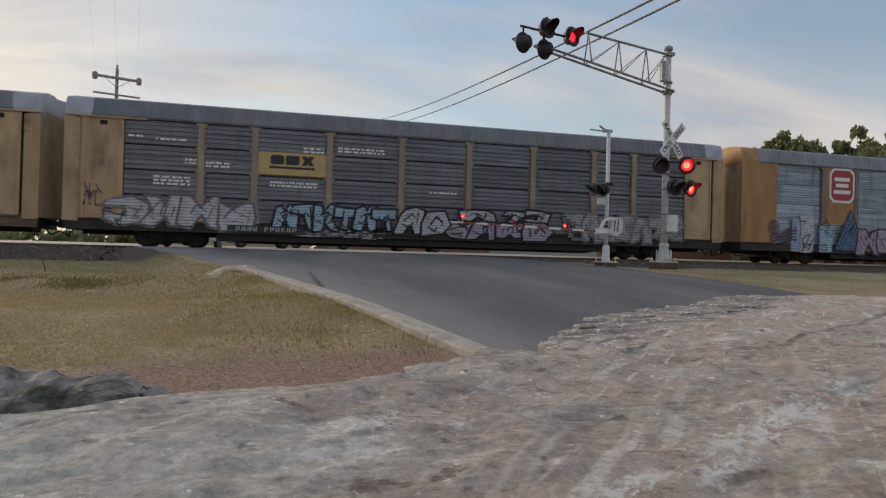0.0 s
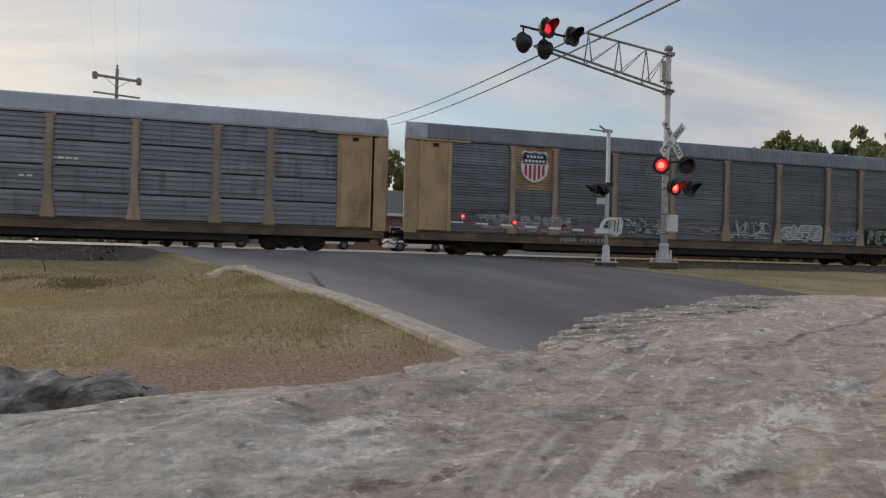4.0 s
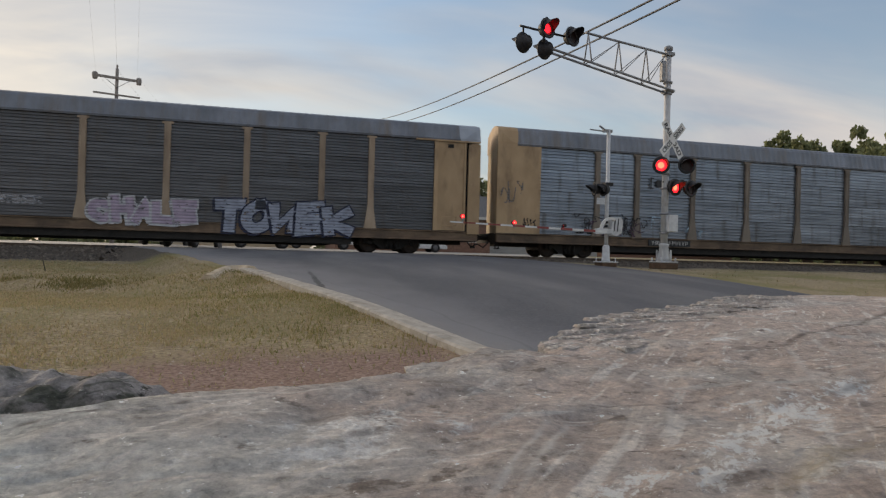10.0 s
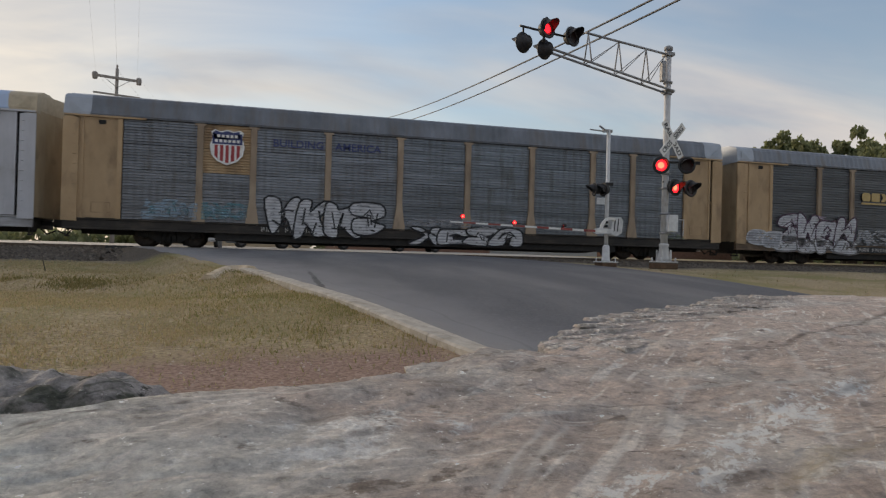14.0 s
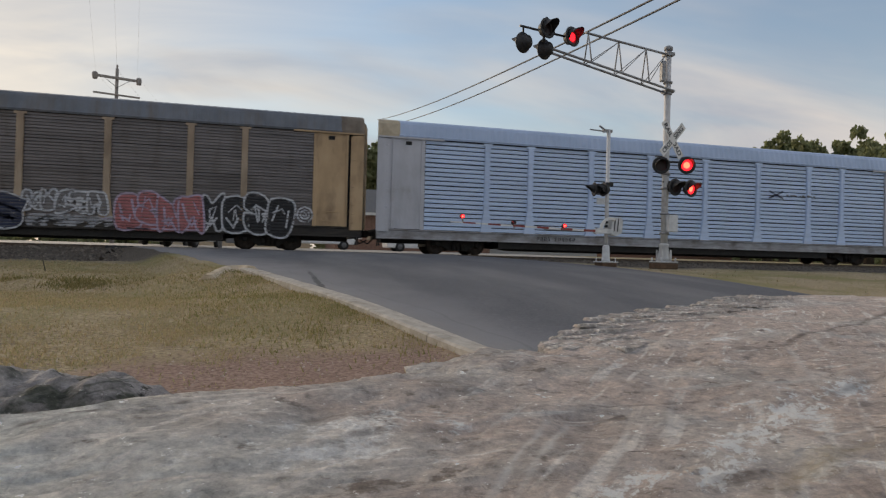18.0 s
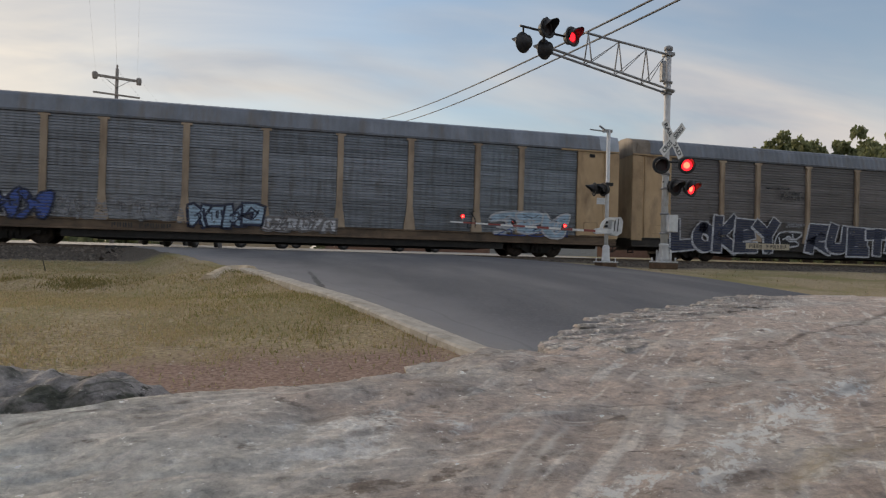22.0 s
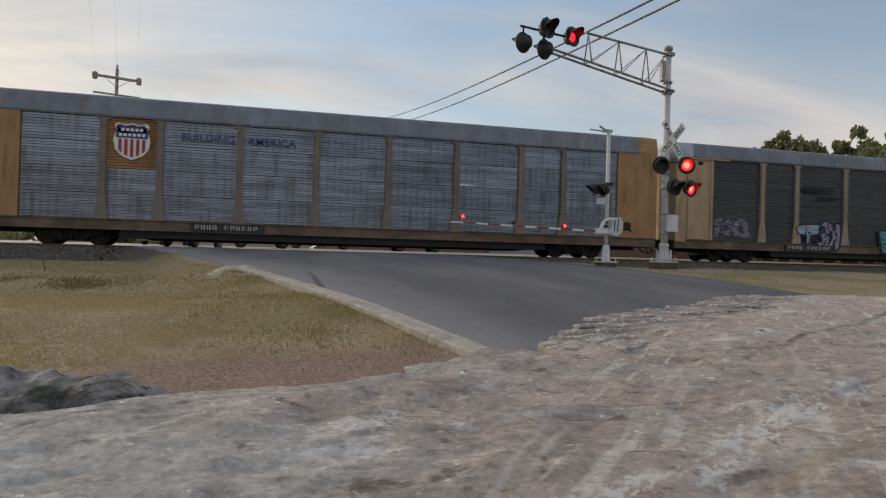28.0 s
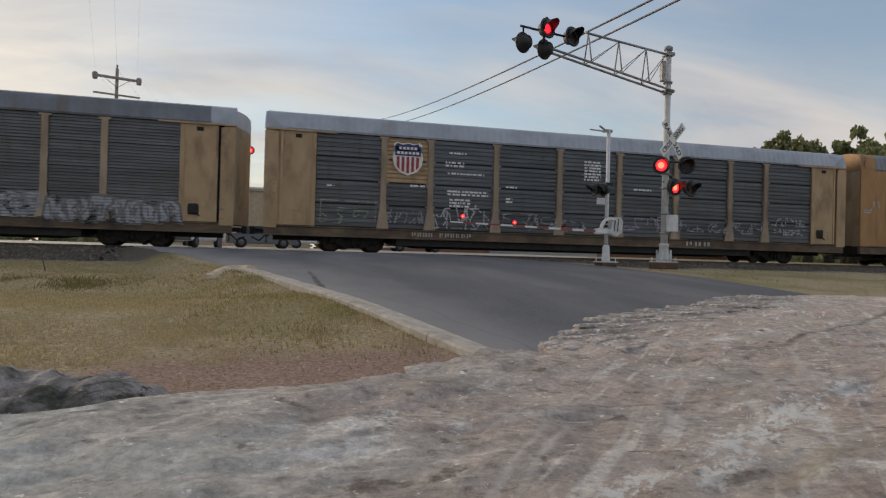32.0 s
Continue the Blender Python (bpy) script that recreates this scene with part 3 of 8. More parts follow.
for k, p in enumerate(nose):
    d = (nose[min(k + 1, 5)] - nose[max(k - 1, 0)]).normalized()
    side = Vector((d.y, -d.x, 0)).normalized()
    rings.append([bm.verts.new(p + side * s_ + Vector((0, 0, h_))) for s_, h_ in ((-0.20, -0.3), (-0.17, -0.06), (-0.05, 0.03), (0.05, 0.03), (0.17, -0.06), (0.20, -0.3))])
for a, b in zip(rings, rings[1:]):
    for k in range(6):
        bm.faces.new((a[k], a[(k + 1) % 6], b[(k + 1) % 6], b[k]))
bm.faces.new(rings[0])
bm.faces.new(rings[-1][::-1])
bmesh.ops.recalc_face_normals(bm, faces=bm.faces)
part("kerb_nose", bm, M["stained_concrete"], kerb, "tan dirt-stained kerb nose")

# ballast bed on each side of the crossing
bed = thing("ballast_bed", pose(0, 0, 0), "grey crushed-stone ballast under the track", "ballast", kind="structure")
prof = [(-7.6, -0.56), (-6.2, -0.44), (-4.2, -0.33), (-2.4, -0.17), (-1.5, -0.12), (1.5, -0.12), (2.4, -0.17), (4.8, -0.5)]
for x0, x1 in ((-420.0, kerb_x(29.6) - 0.2), (right_x(29.6) + 0.2, 460.0)):
    bm = bmesh.new()
    fine = spaced((x0, -24, 20), (-24, x1, 90)) if x0 < -100 else spaced((x0, 60, 110), (60, x1, 20))
    rings = [[bm.verts.new((x, TRACK_Y + d + 0.25 * noise.noise((x * 0.5, d, 1)) * (abs(d) > 2), RAIL_Z + h + 0.03 * noise.noise((x * 2.2, d * 2, 5)))) for d, h in prof] for x in fine]
    for a, b in zip(rings, rings[1:]):
        for i in range(len(prof) - 1):
            bm.faces.new((a[i], b[i], b[i + 1], a[i + 1]))
    part("ballast", bm, M["ballast"], bed, smooth=True)

track = thing("railway_track", pose(0, TRACK_Y, RAIL_Z), "steel rails on dark wooden sleepers", "railway track", kind="structure")
for side in (-0.75, 0.75):
    bm = bmesh.new()
    prism(bm, [(-0.07, -0.17), (0.07, -0.17), (0.07, -0.155), (0.012, -0.13), (0.012, -0.045), (0.036, -0.035), (0.036, 0.0), (-0.036, 0.0), (-0.036, -0.035), (-0.012, -0.045), (-0.012, -0.13), (-0.07, -0.155)], -440, 440)
    bmesh.ops.rotate(bm, verts=bm.verts, matrix=Matrix.Rotation(radians(90), 3, "Z"))
    bmesh.ops.translate(bm, verts=bm.verts, vec=(0, side, 0))
    part("rail", bm, M["rail"], track)
tie_me = mesh_of("sleeper", boxed(-0.115, 0.115, -1.3, 1.3, -0.34, -0.10, 0.01), M["tie"])
for i in range(150):
    x = -24 + i * 0.5
    if kerb_x(29.6) - 0.4 < x < right_x(29.6) + 0.4:
        continue
    t_ = link_mesh("sleeper", tie_me, track)
    t_.matrix_basis = pose(x + random.uniform(-0.03, 0.03), random.uniform(-0.05, 0.05), random.uniform(-0.01, 0.0), 0, 0, random.uniform(-1, 1))
far_ties = bmesh.new()
for i in range(780):
    for x in (-25 - i * 0.5, 52 + i * 0.5):
        if abs(x) < 430:
            box(far_ties, x - 0.115, x + 0.115, -1.3, 1.3, -0.34, -0.10)
tagged(part("far_sleepers", far_ties, M["tie"], track), kind="stuff")
# rubber crossing panels beside the rails
for y0, y1, lab in ((-1.35, -0.83, ""), (-0.67, 0.67, ""), (0.83, 1.35, "")):
    for i in range(5):
        a = kerb_x(29.6) - 0.6 + i * 2.7
        part("crossing_panel", boxed(a, a + 2.68, y0, y1, -0.14, 0.0, 0.012), M["black"], track)


# ---- boulders the camera stands on ----
def boulder(name, cx, cy, radii, top, base, label, seg=132, rings=56, rough=1.0, seed=0.0, mat="limestone"):
    """A slab with an uneven outline, a gently rolling top and layered, broken flanks."""
    n = len(radii)

    def radius(a):
        f = (a / (2 * math.pi) * n) % n
        i = int(f)
        k = f - i
        p0, p1, p2, p3 = (radii[(i + j) % n] for j in (-1, 0, 1, 2))
        return 0.5 * (2 * p1 + (p2 - p0) * k + (2 * p0 - 5 * p1 + 4 * p2 - p3) * k * k + (3 * p1 - p0 - 3 * p2 + p3) * k ** 3)
    bm = bmesh.new()
    cen = bm.verts.new((0, 0, top(cx, cy) - base))
    prev = None
    for j in range(1, rings + 1):
        f = j / (rings - 14)
        ring = []
        for i in range(seg):
            a = 2 * math.pi * i / seg
            r0 = radius(a) + 0.05 * rough * noise.noise((math.cos(a) * 5, math.sin(a) * 5, seed)) + 0.02 * rough * noise.noise((math.cos(a) * 19, math.sin(a) * 19, seed)) + 0.016 * rough * noise.noise((math.cos(a) * 47, math.sin(a) * 47, seed)) + 0.008 * rough * noise.noise((math.cos(a) * 110, math.sin(a) * 110, seed))
            r = r0 * min(f, 1.0) ** 0.8
            x, y = cx + r * math.cos(a), cy + r * math.sin(a)
            z = top(x, y)
            if f > 1:
                down = (j - (rings - 14)) / 14
                drop = down * (z - base + 0.15)
                ledge = 0.10 * rough * (math.floor(drop * 9 + 2 * noise.noise((x * 2, y * 2, seed))) / 9 - 0.3) + 0.05 * noise.noise((x * 7, y * 7, drop * 14))
                r = r0 + ledge + 0.10 * down
                x, y = cx + r * math.cos(a), cy + r * math.sin(a)
                z -= drop
            else:
                rim = f + 0.10 * noise.noise((x * 3, y * 3, seed + 2)) + 0.04 * noise.noise((x * 13, y * 13, seed))
                z -= 0.006 * rough * (sstep(rim, 0.955, 0.962) + sstep(rim, 0.985, 0.992))
                split = sstep(noise.noise((x * 1.7, y * 1.7, seed + 5)), -0.35, 0.0) * sstep(a, 1.0, 1.2) * (1 - sstep(a, 1.85, 2.05))
                for cut in (0.872, 0.91, 0.94, 0.965):   # open bedding splits near the rim
                    z -= 0.012 * rough * split * math.exp(-((rim - cut) / 0.007) ** 2)
            ring.append(bm.verts.new((x - cx, y - cy, z - base)))
        for i in range(seg):
            o = (i + 1) % seg
            bm.faces.new((cen, ring[i], ring[o]) if prev is None else (prev[i], ring[i], ring[o], prev[o]))
        prev = ring
    bmesh.ops.recalc_face_normals(bm, faces=bm.faces)
    ob = link_mesh(name, mesh_of(name, bm, M[mat], smooth=True))
    ob.matrix_world = pose(cx, cy, base)
    return tagged(ob, label, "boulder")


def limestone_material(name, grey, brown, chalky, mark, scabs=(), lichen=None, scores=(), patch=1.9):
    """Weathered limestone: two tones, slanting pale scratches, chalky scabs, dark pits and a fine grain."""
    m = bpy.data.materials.new(name)
    m.use_nodes = True
    nt = m.node_tree
    b = nt.nodes["Principled BSDF"]
    b.inputs["Roughness"].default_value = 0.95
    tc = nt.nodes.new("ShaderNodeTexCoord")

    def field(scale, detail=8.0, rough=0.6, stretch=None, turned=-40):
        n = nt.nodes.new("ShaderNodeTexNoise")
        n.inputs["Scale"].default_value, n.inputs["Detail"].default_value, n.inputs["Roughness"].default_value = scale, detail, rough
        if stretch:
            mp = nt.nodes.new("ShaderNodeMapping")
            mp.vector_type = "TEXTURE"
            mp.inputs["Scale"].default_value, mp.inputs["Rotation"].default_value = stretch, (0, 0, radians(turned))
            nt.links.new(tc.outputs["Object"], mp.inputs[0])
            nt.links.new(mp.outputs[0], n.inputs[0])
        else:
            nt.links.new(tc.outputs["Object"], n.inputs[0])
        return n.outputs[0]

    def mask(src, a, c):
        r = ramp_node(nt, [(a, (0, 0, 0)), (c, (1, 1, 1))] if a < c else [(c, (1, 1, 1)), (a, (0, 0, 0))])
        nt.links.new(src, r.inputs[0])
        return r.outputs[0]

    def mix(fac, a, colour, kind="MIX"):
        x = nt.nodes.new("ShaderNodeMixRGB")
        x.blend_type = kind
        if isinstance(fac, float):
            x.inputs[0].default_value = fac
        else:
            nt.links.new(fac, x.inputs[0])
        nt.links.new(a, x.inputs[1])
        if isinstance(colour, tuple):
            x.inputs[2].default_value = (*colour, 1)
        else:
            nt.links.new(colour, x.inputs[2])
        return x.outputs[0]
    def edge(src, a, c):
        r = nt.nodes.new("ShaderNodeMapRange")
        r.inputs["From Min"].default_value, r.inputs["From Max"].default_value = a, c
        nt.links.new(src, r.inputs[0])
        return r.outputs[0]
    tone = ramp_node(nt, [(0.40, grey), (0.52, brown)])
    nt.links.new(field(patch, 6), tone.inputs[0])
    out = tone.outputs[0]
    if lichen:                                   # one end is greyed over by lichen
        sx = nt.nodes.new("ShaderNodeSeparateXYZ")
        nt.links.new(tc.outputs["Object"], sx.inputs[0])
        at = nt.nodes.new("ShaderNodeMath")
        at.operation, at.inputs[1].default_value = "MULTIPLY_ADD", 0.7
        nt.links.new(field(3, 8, 0.65), at.inputs[0])
        nt.links.new(sx.outputs[0], at.inputs[2])
        out = mix(edge(at.outputs[0], -0.55, -0.82), out, lichen)
    shade = ramp_node(nt, [(0.3, (0.58, 0.58, 0.58)), (0.5, (1.0, 1.0, 1.0)), (0.7, (1.3, 1.29, 1.27))])
    nt.links.new(field(9, 10, 0.68), shade.inputs[0])
    out = mix(0.9, out, shade.outputs[0], "MULTIPLY")
    out = mix(mask(field(13, 6, 0.6, (1, 9, 1)), 0.57, 0.7), out, tuple(min(1, v * 1.15) for v in brown))
    out = mix(mask(field(60, 3, 0.5, (1, 16, 1)), 0.60, 0.70), out, tuple(min(1, v * 1.3) for v in grey))
    out = mix(mask(field(36, 3, 0.5, (1, 18, 1)), 0.63, 0.70), out, tuple(min(1, v * 1.4) for v in grey))
    out = mix(mask(field(60, 3, 0.5, (1, 18, 1), -86), 0.64, 0.70), out, tuple(min(1, v * 1.3) for v in grey))
    out = mix(mask(field(4.5, 13, 0.76), 0.585, 0.625), out, chalky)
    out = mix(mask(field(21, 7, 0.66), 0.40, 0.33), out, mark)
    out = mix(mask(field(70, 6, 0.7), 0.63, 0.66), out, tuple(min(1, v * 1.3) for v in chalky))
    fleck = ramp_node(nt, [(0.32, (0.36, 0.35, 0.34)), (0.47, (1.0, 1.0, 1.0)), (0.68, (1.6, 1.59, 1.56))])
    nt.links.new(field(44, 9, 0.78), fleck.inputs[0])
    out = mix(0.68, out, fleck.outputs[0], "MULTIPLY")
    grain = ramp_node(nt, [(0.33, (0.62, 0.62, 0.62)), (0.5, (1.0, 1.0, 1.0)), (0.67, (1.3, 1.3, 1.28))])
    nt.links.new(field(130, 5, 0.75), grain.inputs[0])
    out = mix(0.62, out, grain.outputs[0], "MULTIPLY")
    for cx, cy, sx, sy in scabs:                 # flaked chalk-white scabs
        mp = nt.nodes.new("ShaderNodeMapping")
        mp.vector_type = "TEXTURE"
        mp.inputs["Location"].default_value, mp.inputs["Scale"].default_value = (cx, cy, 0.9), (sx, sy, 0.4)
        mp.inputs["Rotation"].default_value = (0, 0, radians(35))
        nt.links.new(tc.outputs["Object"], mp.inputs[0])
        far = nt.nodes.new("ShaderNodeVectorMath")
        far.operation = "LENGTH"
        nt.links.new(mp.outputs[0], far.inputs[0])
        rag = nt.nodes.new("ShaderNodeMath")
        rag.operation, rag.inputs[1].default_value = "MULTIPLY_ADD", 9.0
        nt.links.new(field(85, 10, 0.8, (1, 2.2, 1)), rag.inputs[0])
        nt.links.new(far.outputs["Value"], rag.inputs[2])
        out = mix(edge(rag.outputs[0], 5.3, 4.9), out, tuple(min(v * 1.12, 0.86) for v in chalky))
    for ax, ay, bx, by, wide, tone_, share in scores:      # long scraped scores and one dark split, from end to end
        mp = nt.nodes.new("ShaderNodeMapping")
        mp.vector_type = "TEXTURE"
        mp.inputs["Location"].default_value, mp.inputs["Scale"].default_value = ((ax + bx) / 2 - SLAB_C[0], (ay + by) / 2 - SLAB_C[1], 0.9), (math.hypot(bx - ax, by - ay) / 2, wide, 0.6)
        mp.inputs["Rotation"].default_value = (0, 0, math.atan2(by - ay, bx - ax))
        nt.links.new(tc.outputs["Object"], mp.inputs[0])
        far = nt.nodes.new("ShaderNodeVectorMath")
        far.operation = "LENGTH"
        nt.links.new(mp.outputs[0], far.inputs[0])
        rag = nt.nodes.new("ShaderNodeMath")
        rag.operation, rag.inputs[1].default_value = "MULTIPLY_ADD", 3.2
        nt.links.new(field(30, 8, 0.7), rag.inputs[0])
        nt.links.new(far.outputs["Value"], rag.inputs[2])
        r = nt.nodes.new("ShaderNodeMapRange")
        for key, v in (("From Min", 2.8), ("From Max", 1.7), ("To Max", share)):
            r.inputs[key].default_value = v
        nt.links.new(rag.outputs[0], r.inputs[0])
        out = mix(r.outputs[0], out, tone_)
    nt.links.new(out, b.inputs["Base Color"])
    high = nt.nodes.new("ShaderNodeMath")
    high.operation = "MULTIPLY_ADD"
    high.inputs[1].default_value = 0.7
    nt.links.new(field(60, 6, 0.65), high.inputs[0])
    nt.links.new(field(19, 10, 0.7), high.inputs[2])
    bp = nt.nodes.new("ShaderNodeBump")
    bp.inputs["Strength"].default_value, bp.inputs["Distance"].default_value = 1.0, 0.022
    nt.links.new(high.outputs[0], bp.inputs["Height"])
    nt.links.new(bp.outputs[0], b.inputs["Normal"])
    return m


SLAB_C = (1.06, 0.284)
PALE, DARK, OCHRE = (0.74, 0.71, 0.66), (0.13, 0.105, 0.09), (0.43, 0.35, 0.22)
SCORES = ((0.13, 0.40, 0.285, 0.64, 0.0042, PALE, 0.8), (0.15, 0.40, 0.345, 0.70, 0.0045, PALE, 0.8), (0.27, 0.475, 0.37, 0.63, 0.004, PALE, 0.55), (0.345, 0.525, 0.475, 0.715, 0.005, PALE, 0.55), (0.45, 0.745, 0.78, 0.745, 0.007, PALE, 0.6),
          (1.03, 1.17, 0.70, 0.74, 0.007, PALE, 0.5), (0.30, 0.685, 0.52, 0.692, 0.004, DARK, 0.45), (0.76, 0.965, 1.61, 1.565, 0.010, DARK, 0.8), (1.38, 1.41, 2.4, 2.1, 0.016, DARK, 0.7), (0.31, 0.408, 0.38, 0.44, 0.010, DARK, 0.8), (0.33, 0.385, 0.50, 0.475, 0.016, OCHRE, 0.65),
          (0.47, 0.665, 1.0, 0.88, 0.008, PALE, 0.45), (1.03, 1.12, 1.55, 1.38, 0.012, PALE, 0.5), (1.18, 1.28, 0.86, 0.82, 0.008, PALE, 0.45), (0.60, 0.64, 0.90, 0.795, 0.008, DARK, 0.5), (0.075, 0.60, 0.115, 0.61, 0.012, DARK, 0.5), (0.04, 0.665, 0.085, 0.67, 0.010, DARK, 0.45))
CRACKS = tuple((*c, DARK, 0.75) for c in ((-0.193, 0.652, -0.170, 0.667, 0.0050), (-0.163, 0.673, -0.127, 0.698, 0.0055), (-0.142, 0.734, -0.125, 0.753, 0.0060), (-0.077, 0.711, -0.051, 0.735, 0.0070), (-0.141, 0.677, -0.131, 0.693, 0.0040), (-0.129, 0.762, -0.095, 0.787, 0.0060), (-0.202, 0.686, -0.186, 0.700, 0.0045)))
M["limestone"] = limestone_material("pitted_limestone", (0.53, 0.497, 0.458), (0.53, 0.44, 0.385), (0.78, 0.77, 0.74), (0.24, 0.2, 0.17), ((-0.655, 0.234, 0.07, 0.022), (-0.61, 0.258, 0.06, 0.016), (-0.52, 0.325, 0.085, 0.026), (-0.724, 0.157, 0.06, 0.017), (-0.80, 0.15, 0.05, 0.015), (-0.352, 0.414, 0.09, 0.022)), (0.6, 0.6, 0.56), SCORES + CRACKS)
M["dark_limestone"] = limestone_material("weathered_dark_limestone", (0.075, 0.08, 0.06), (0.42, 0.385, 0.365), (0.56, 0.53, 0.5), (0.025, 0.03, 0.017), patch=8.0)


STREAK = 0.0022


def slab_top(x, y):
    return 0.85 + 0.022 * noise.noise((x * 1.3, y * 1.3, 2.0)) + 0.012 * noise.noise((x * 4, y * 4, 1)) + 0.006 * noise.noise((x * 11, y * 11, 4)) + 0.0035 * noise.noise((x * 27, y * 27, 6)) + 0.0024 * noise.noise((x * 60, y * 60, 2)) - 0.011 * sstep(y, 1.1, 1.6) * (1 - sstep(x, 1.7, 2.5)) + STREAK * noise.noise(((x * 0.766 - y * 0.643) * 22, (x * 0.643 + y * 0.766) * 3, 8))


SLAB_R = [2.74, 2.9, 3.16, 3.3, 3.3, 3.3, 3.2, 2.7, 2.16, 1.76, 1.52, 1.34, 1.22, 1.11, 1.0, 1.03, 1.095, 1.18, 1.31, 1.61, 2.06, 2.09, 2.15, 2.28, 2.21, 2.09, 2.03, 2.02, 2.04, 2.0, 2.01, 2.06, 2.18, 2.37, 2.33, 2.31, 2.34, 2.44, 2.61, 2.67]
slab = boulder("limestone_boulder", *SLAB_C, SLAB_R, slab_top, -0.05, "huge flat pale limestone boulder with streaked pitted top", seg=460, rings=170)


# thin flakes of broken bedding stacked along the far rim
fr = random.Random(5)
for k in range(190):
    a = radians(fr.uniform(64, 118))
    f = a / (2 * math.pi) * len(SLAB_R)
    rr = SLAB_R[int(f)] + (SLAB_R[int(f) + 1] - SLAB_R[int(f)]) * (f - int(f)) - 0.03 - abs(fr.gauss(0.0, 0.075))
    ln, wd, th = fr.uniform(0.04, 0.10) * (1 + 0.6 * (a < 1.6)), fr.uniform(0.010, 0.026), fr.uniform(0.004, 0.009)
    x, y = SLAB_C[0] + rr * math.cos(a), SLAB_C[1] + rr * math.sin(a)
    z = slab_top(x, y) - 0.005
    bm = bmesh.new()
    ring = []
    for j in range(9):
        b = 2 * math.pi * j / 9
        k2 = fr.uniform(0.75, 1.15)
        ring.append((ln * k2 * math.copysign(abs(math.cos(b)) ** 0.7, math.cos(b)), wd * k2 * math.copysign(abs(math.sin(b)) ** 0.7, math.sin(b))))
    lo = [bm.verts.new((px, py, 0)) for px, py in ring]
    hi = [bm.verts.new((px * 0.93, py * 0.9, th * fr.uniform(0.8, 1.15))) for px, py in ring]
    bm.faces.new(hi)
    for j in range(9):
        bm.faces.new((lo[j], lo[(j + 1) % 9], hi[(j + 1) % 9], hi[j]))
    fl = part("rock_flake", bm, M["limestone"], slab)
    fl.matrix_basis = slab.matrix_world.inverted() @ pose(x, y, z, fr.uniform(-3, 3), fr.uniform(-3, 3), math.degrees(a) + 100 + fr.uniform(-12, 12))


def lump_top(x, y):
    dx, dy = x + 0.27, y - 1.08
    return 0.812 + 0.022 * noise.noise((x * 6, y * 6, 9)) + 0.024 * abs(noise.noise((x * 13, y * 13, 3))) + 0.011 * noise.noise((x * 31, y * 31, 5)) + 0.004 * noise.noise((x * 72, y * 72, 5)) - 0.9 * dx * dx * (2.2 if dx > 0 else 0.3) - 1.5 * dy * dy


boulder("weathered_boulder", -0.30, 1.02, [0.21, 0.22, 0.24, 0.3, 0.4, 0.36, 0.27, 0.22], lump_top, -0.05, "small dark weathered limestone boulder beside a larger one", seg=220, rings=96, seed=7.0, mat="dark_limestone")


# ---- the train: covered auto-rack wagons ----
WAGON_L, PITCH_L = 27.5, 28.6
POSTS = [4.58, 6.55, 9.43, 12.36, 15.26, 18.15, 21.04, 23.02]
DOOR_A, DOOR_B = 1.85, 25.75
SIDE = -1.60                       # near face of a wagon, in its own space
Z_SILL, Z_PANEL, Z_TOP, Z_EAVE = 0.58, 0.98, 4.74, 4.82
cache = {}


def shared(key, build, *mats, smooth=False):
    full = (key, *(m.name for m in mats))
    if full not in cache:
        cache[full] = mesh_of(key if isinstance(key, str) else key[0], build(), *mats, smooth=smooth)
    return cache[full]


def ribbed(w, h, ribs, depth, rise=0.13, crest=0.46):
    """A pressed sheet with lengthwise ribs, w wide and h high, its crest at y = 0."""
    bm = bmesh.new()
    line = []
    p = h / ribs
    for i in range(ribs):
        z = i * p
        line += [(z, depth), (z + p * rise, 0.0), (z + p * (rise + crest), 0.0), (z + p * (2 * rise + crest), depth)]
    line.append((h, depth))
    a = [bm.verts.new((0, y, z)) for z, y in line]
    b = [bm.verts.new((w, y, z)) for z, y in line]
    for i in range(len(line) - 1):
        bm.faces.new((a[i], b[i], b[i + 1], a[i + 1]))
    e = [bm.verts.new((x, depth + 0.02, z)) for x, z in ((0, 0), (w, 0), (w, h), (0, h))]
    bm.faces.new((e[3], e[2], e[1], e[0]))
    return bm


def post_mesh(h):
    """A stake post, flared at the foot, with a rolled channel section."""
    bm = bmesh.new()
    prism(bm, [(-0.25, -0.06), (0.25, -0.06), (0.24, 0.1), (0.145, 0.72), (0.12, 0.98), (0.12, h - 0.1), (-0.12, h - 0.1), (-0.12, 0.98), (-0.145, 0.72), (-0.24, 0.1)], -0.035, 0.06)
    for x in (-0.095, 0.065):
        prism(bm, [(x, 0.9), (x + 0.03, 0.9), (x + 0.03, h - 0.12), (x, h - 0.12)], -0.055, -0.034)
    box(bm, -0.2, 0.2, -0.03, 0.02, h - 0.1, h - 0.02)
    return bm


def bolted_post_mesh(h, zs):
    bm = post_mesh(h)
    for z in zs:
        for x in (-0.165, 0.165):
            box(bm, x - 0.04, x + 0.04, -0.02, 0.03, z - 0.03, z + 0.03, mi=1)
    return bm


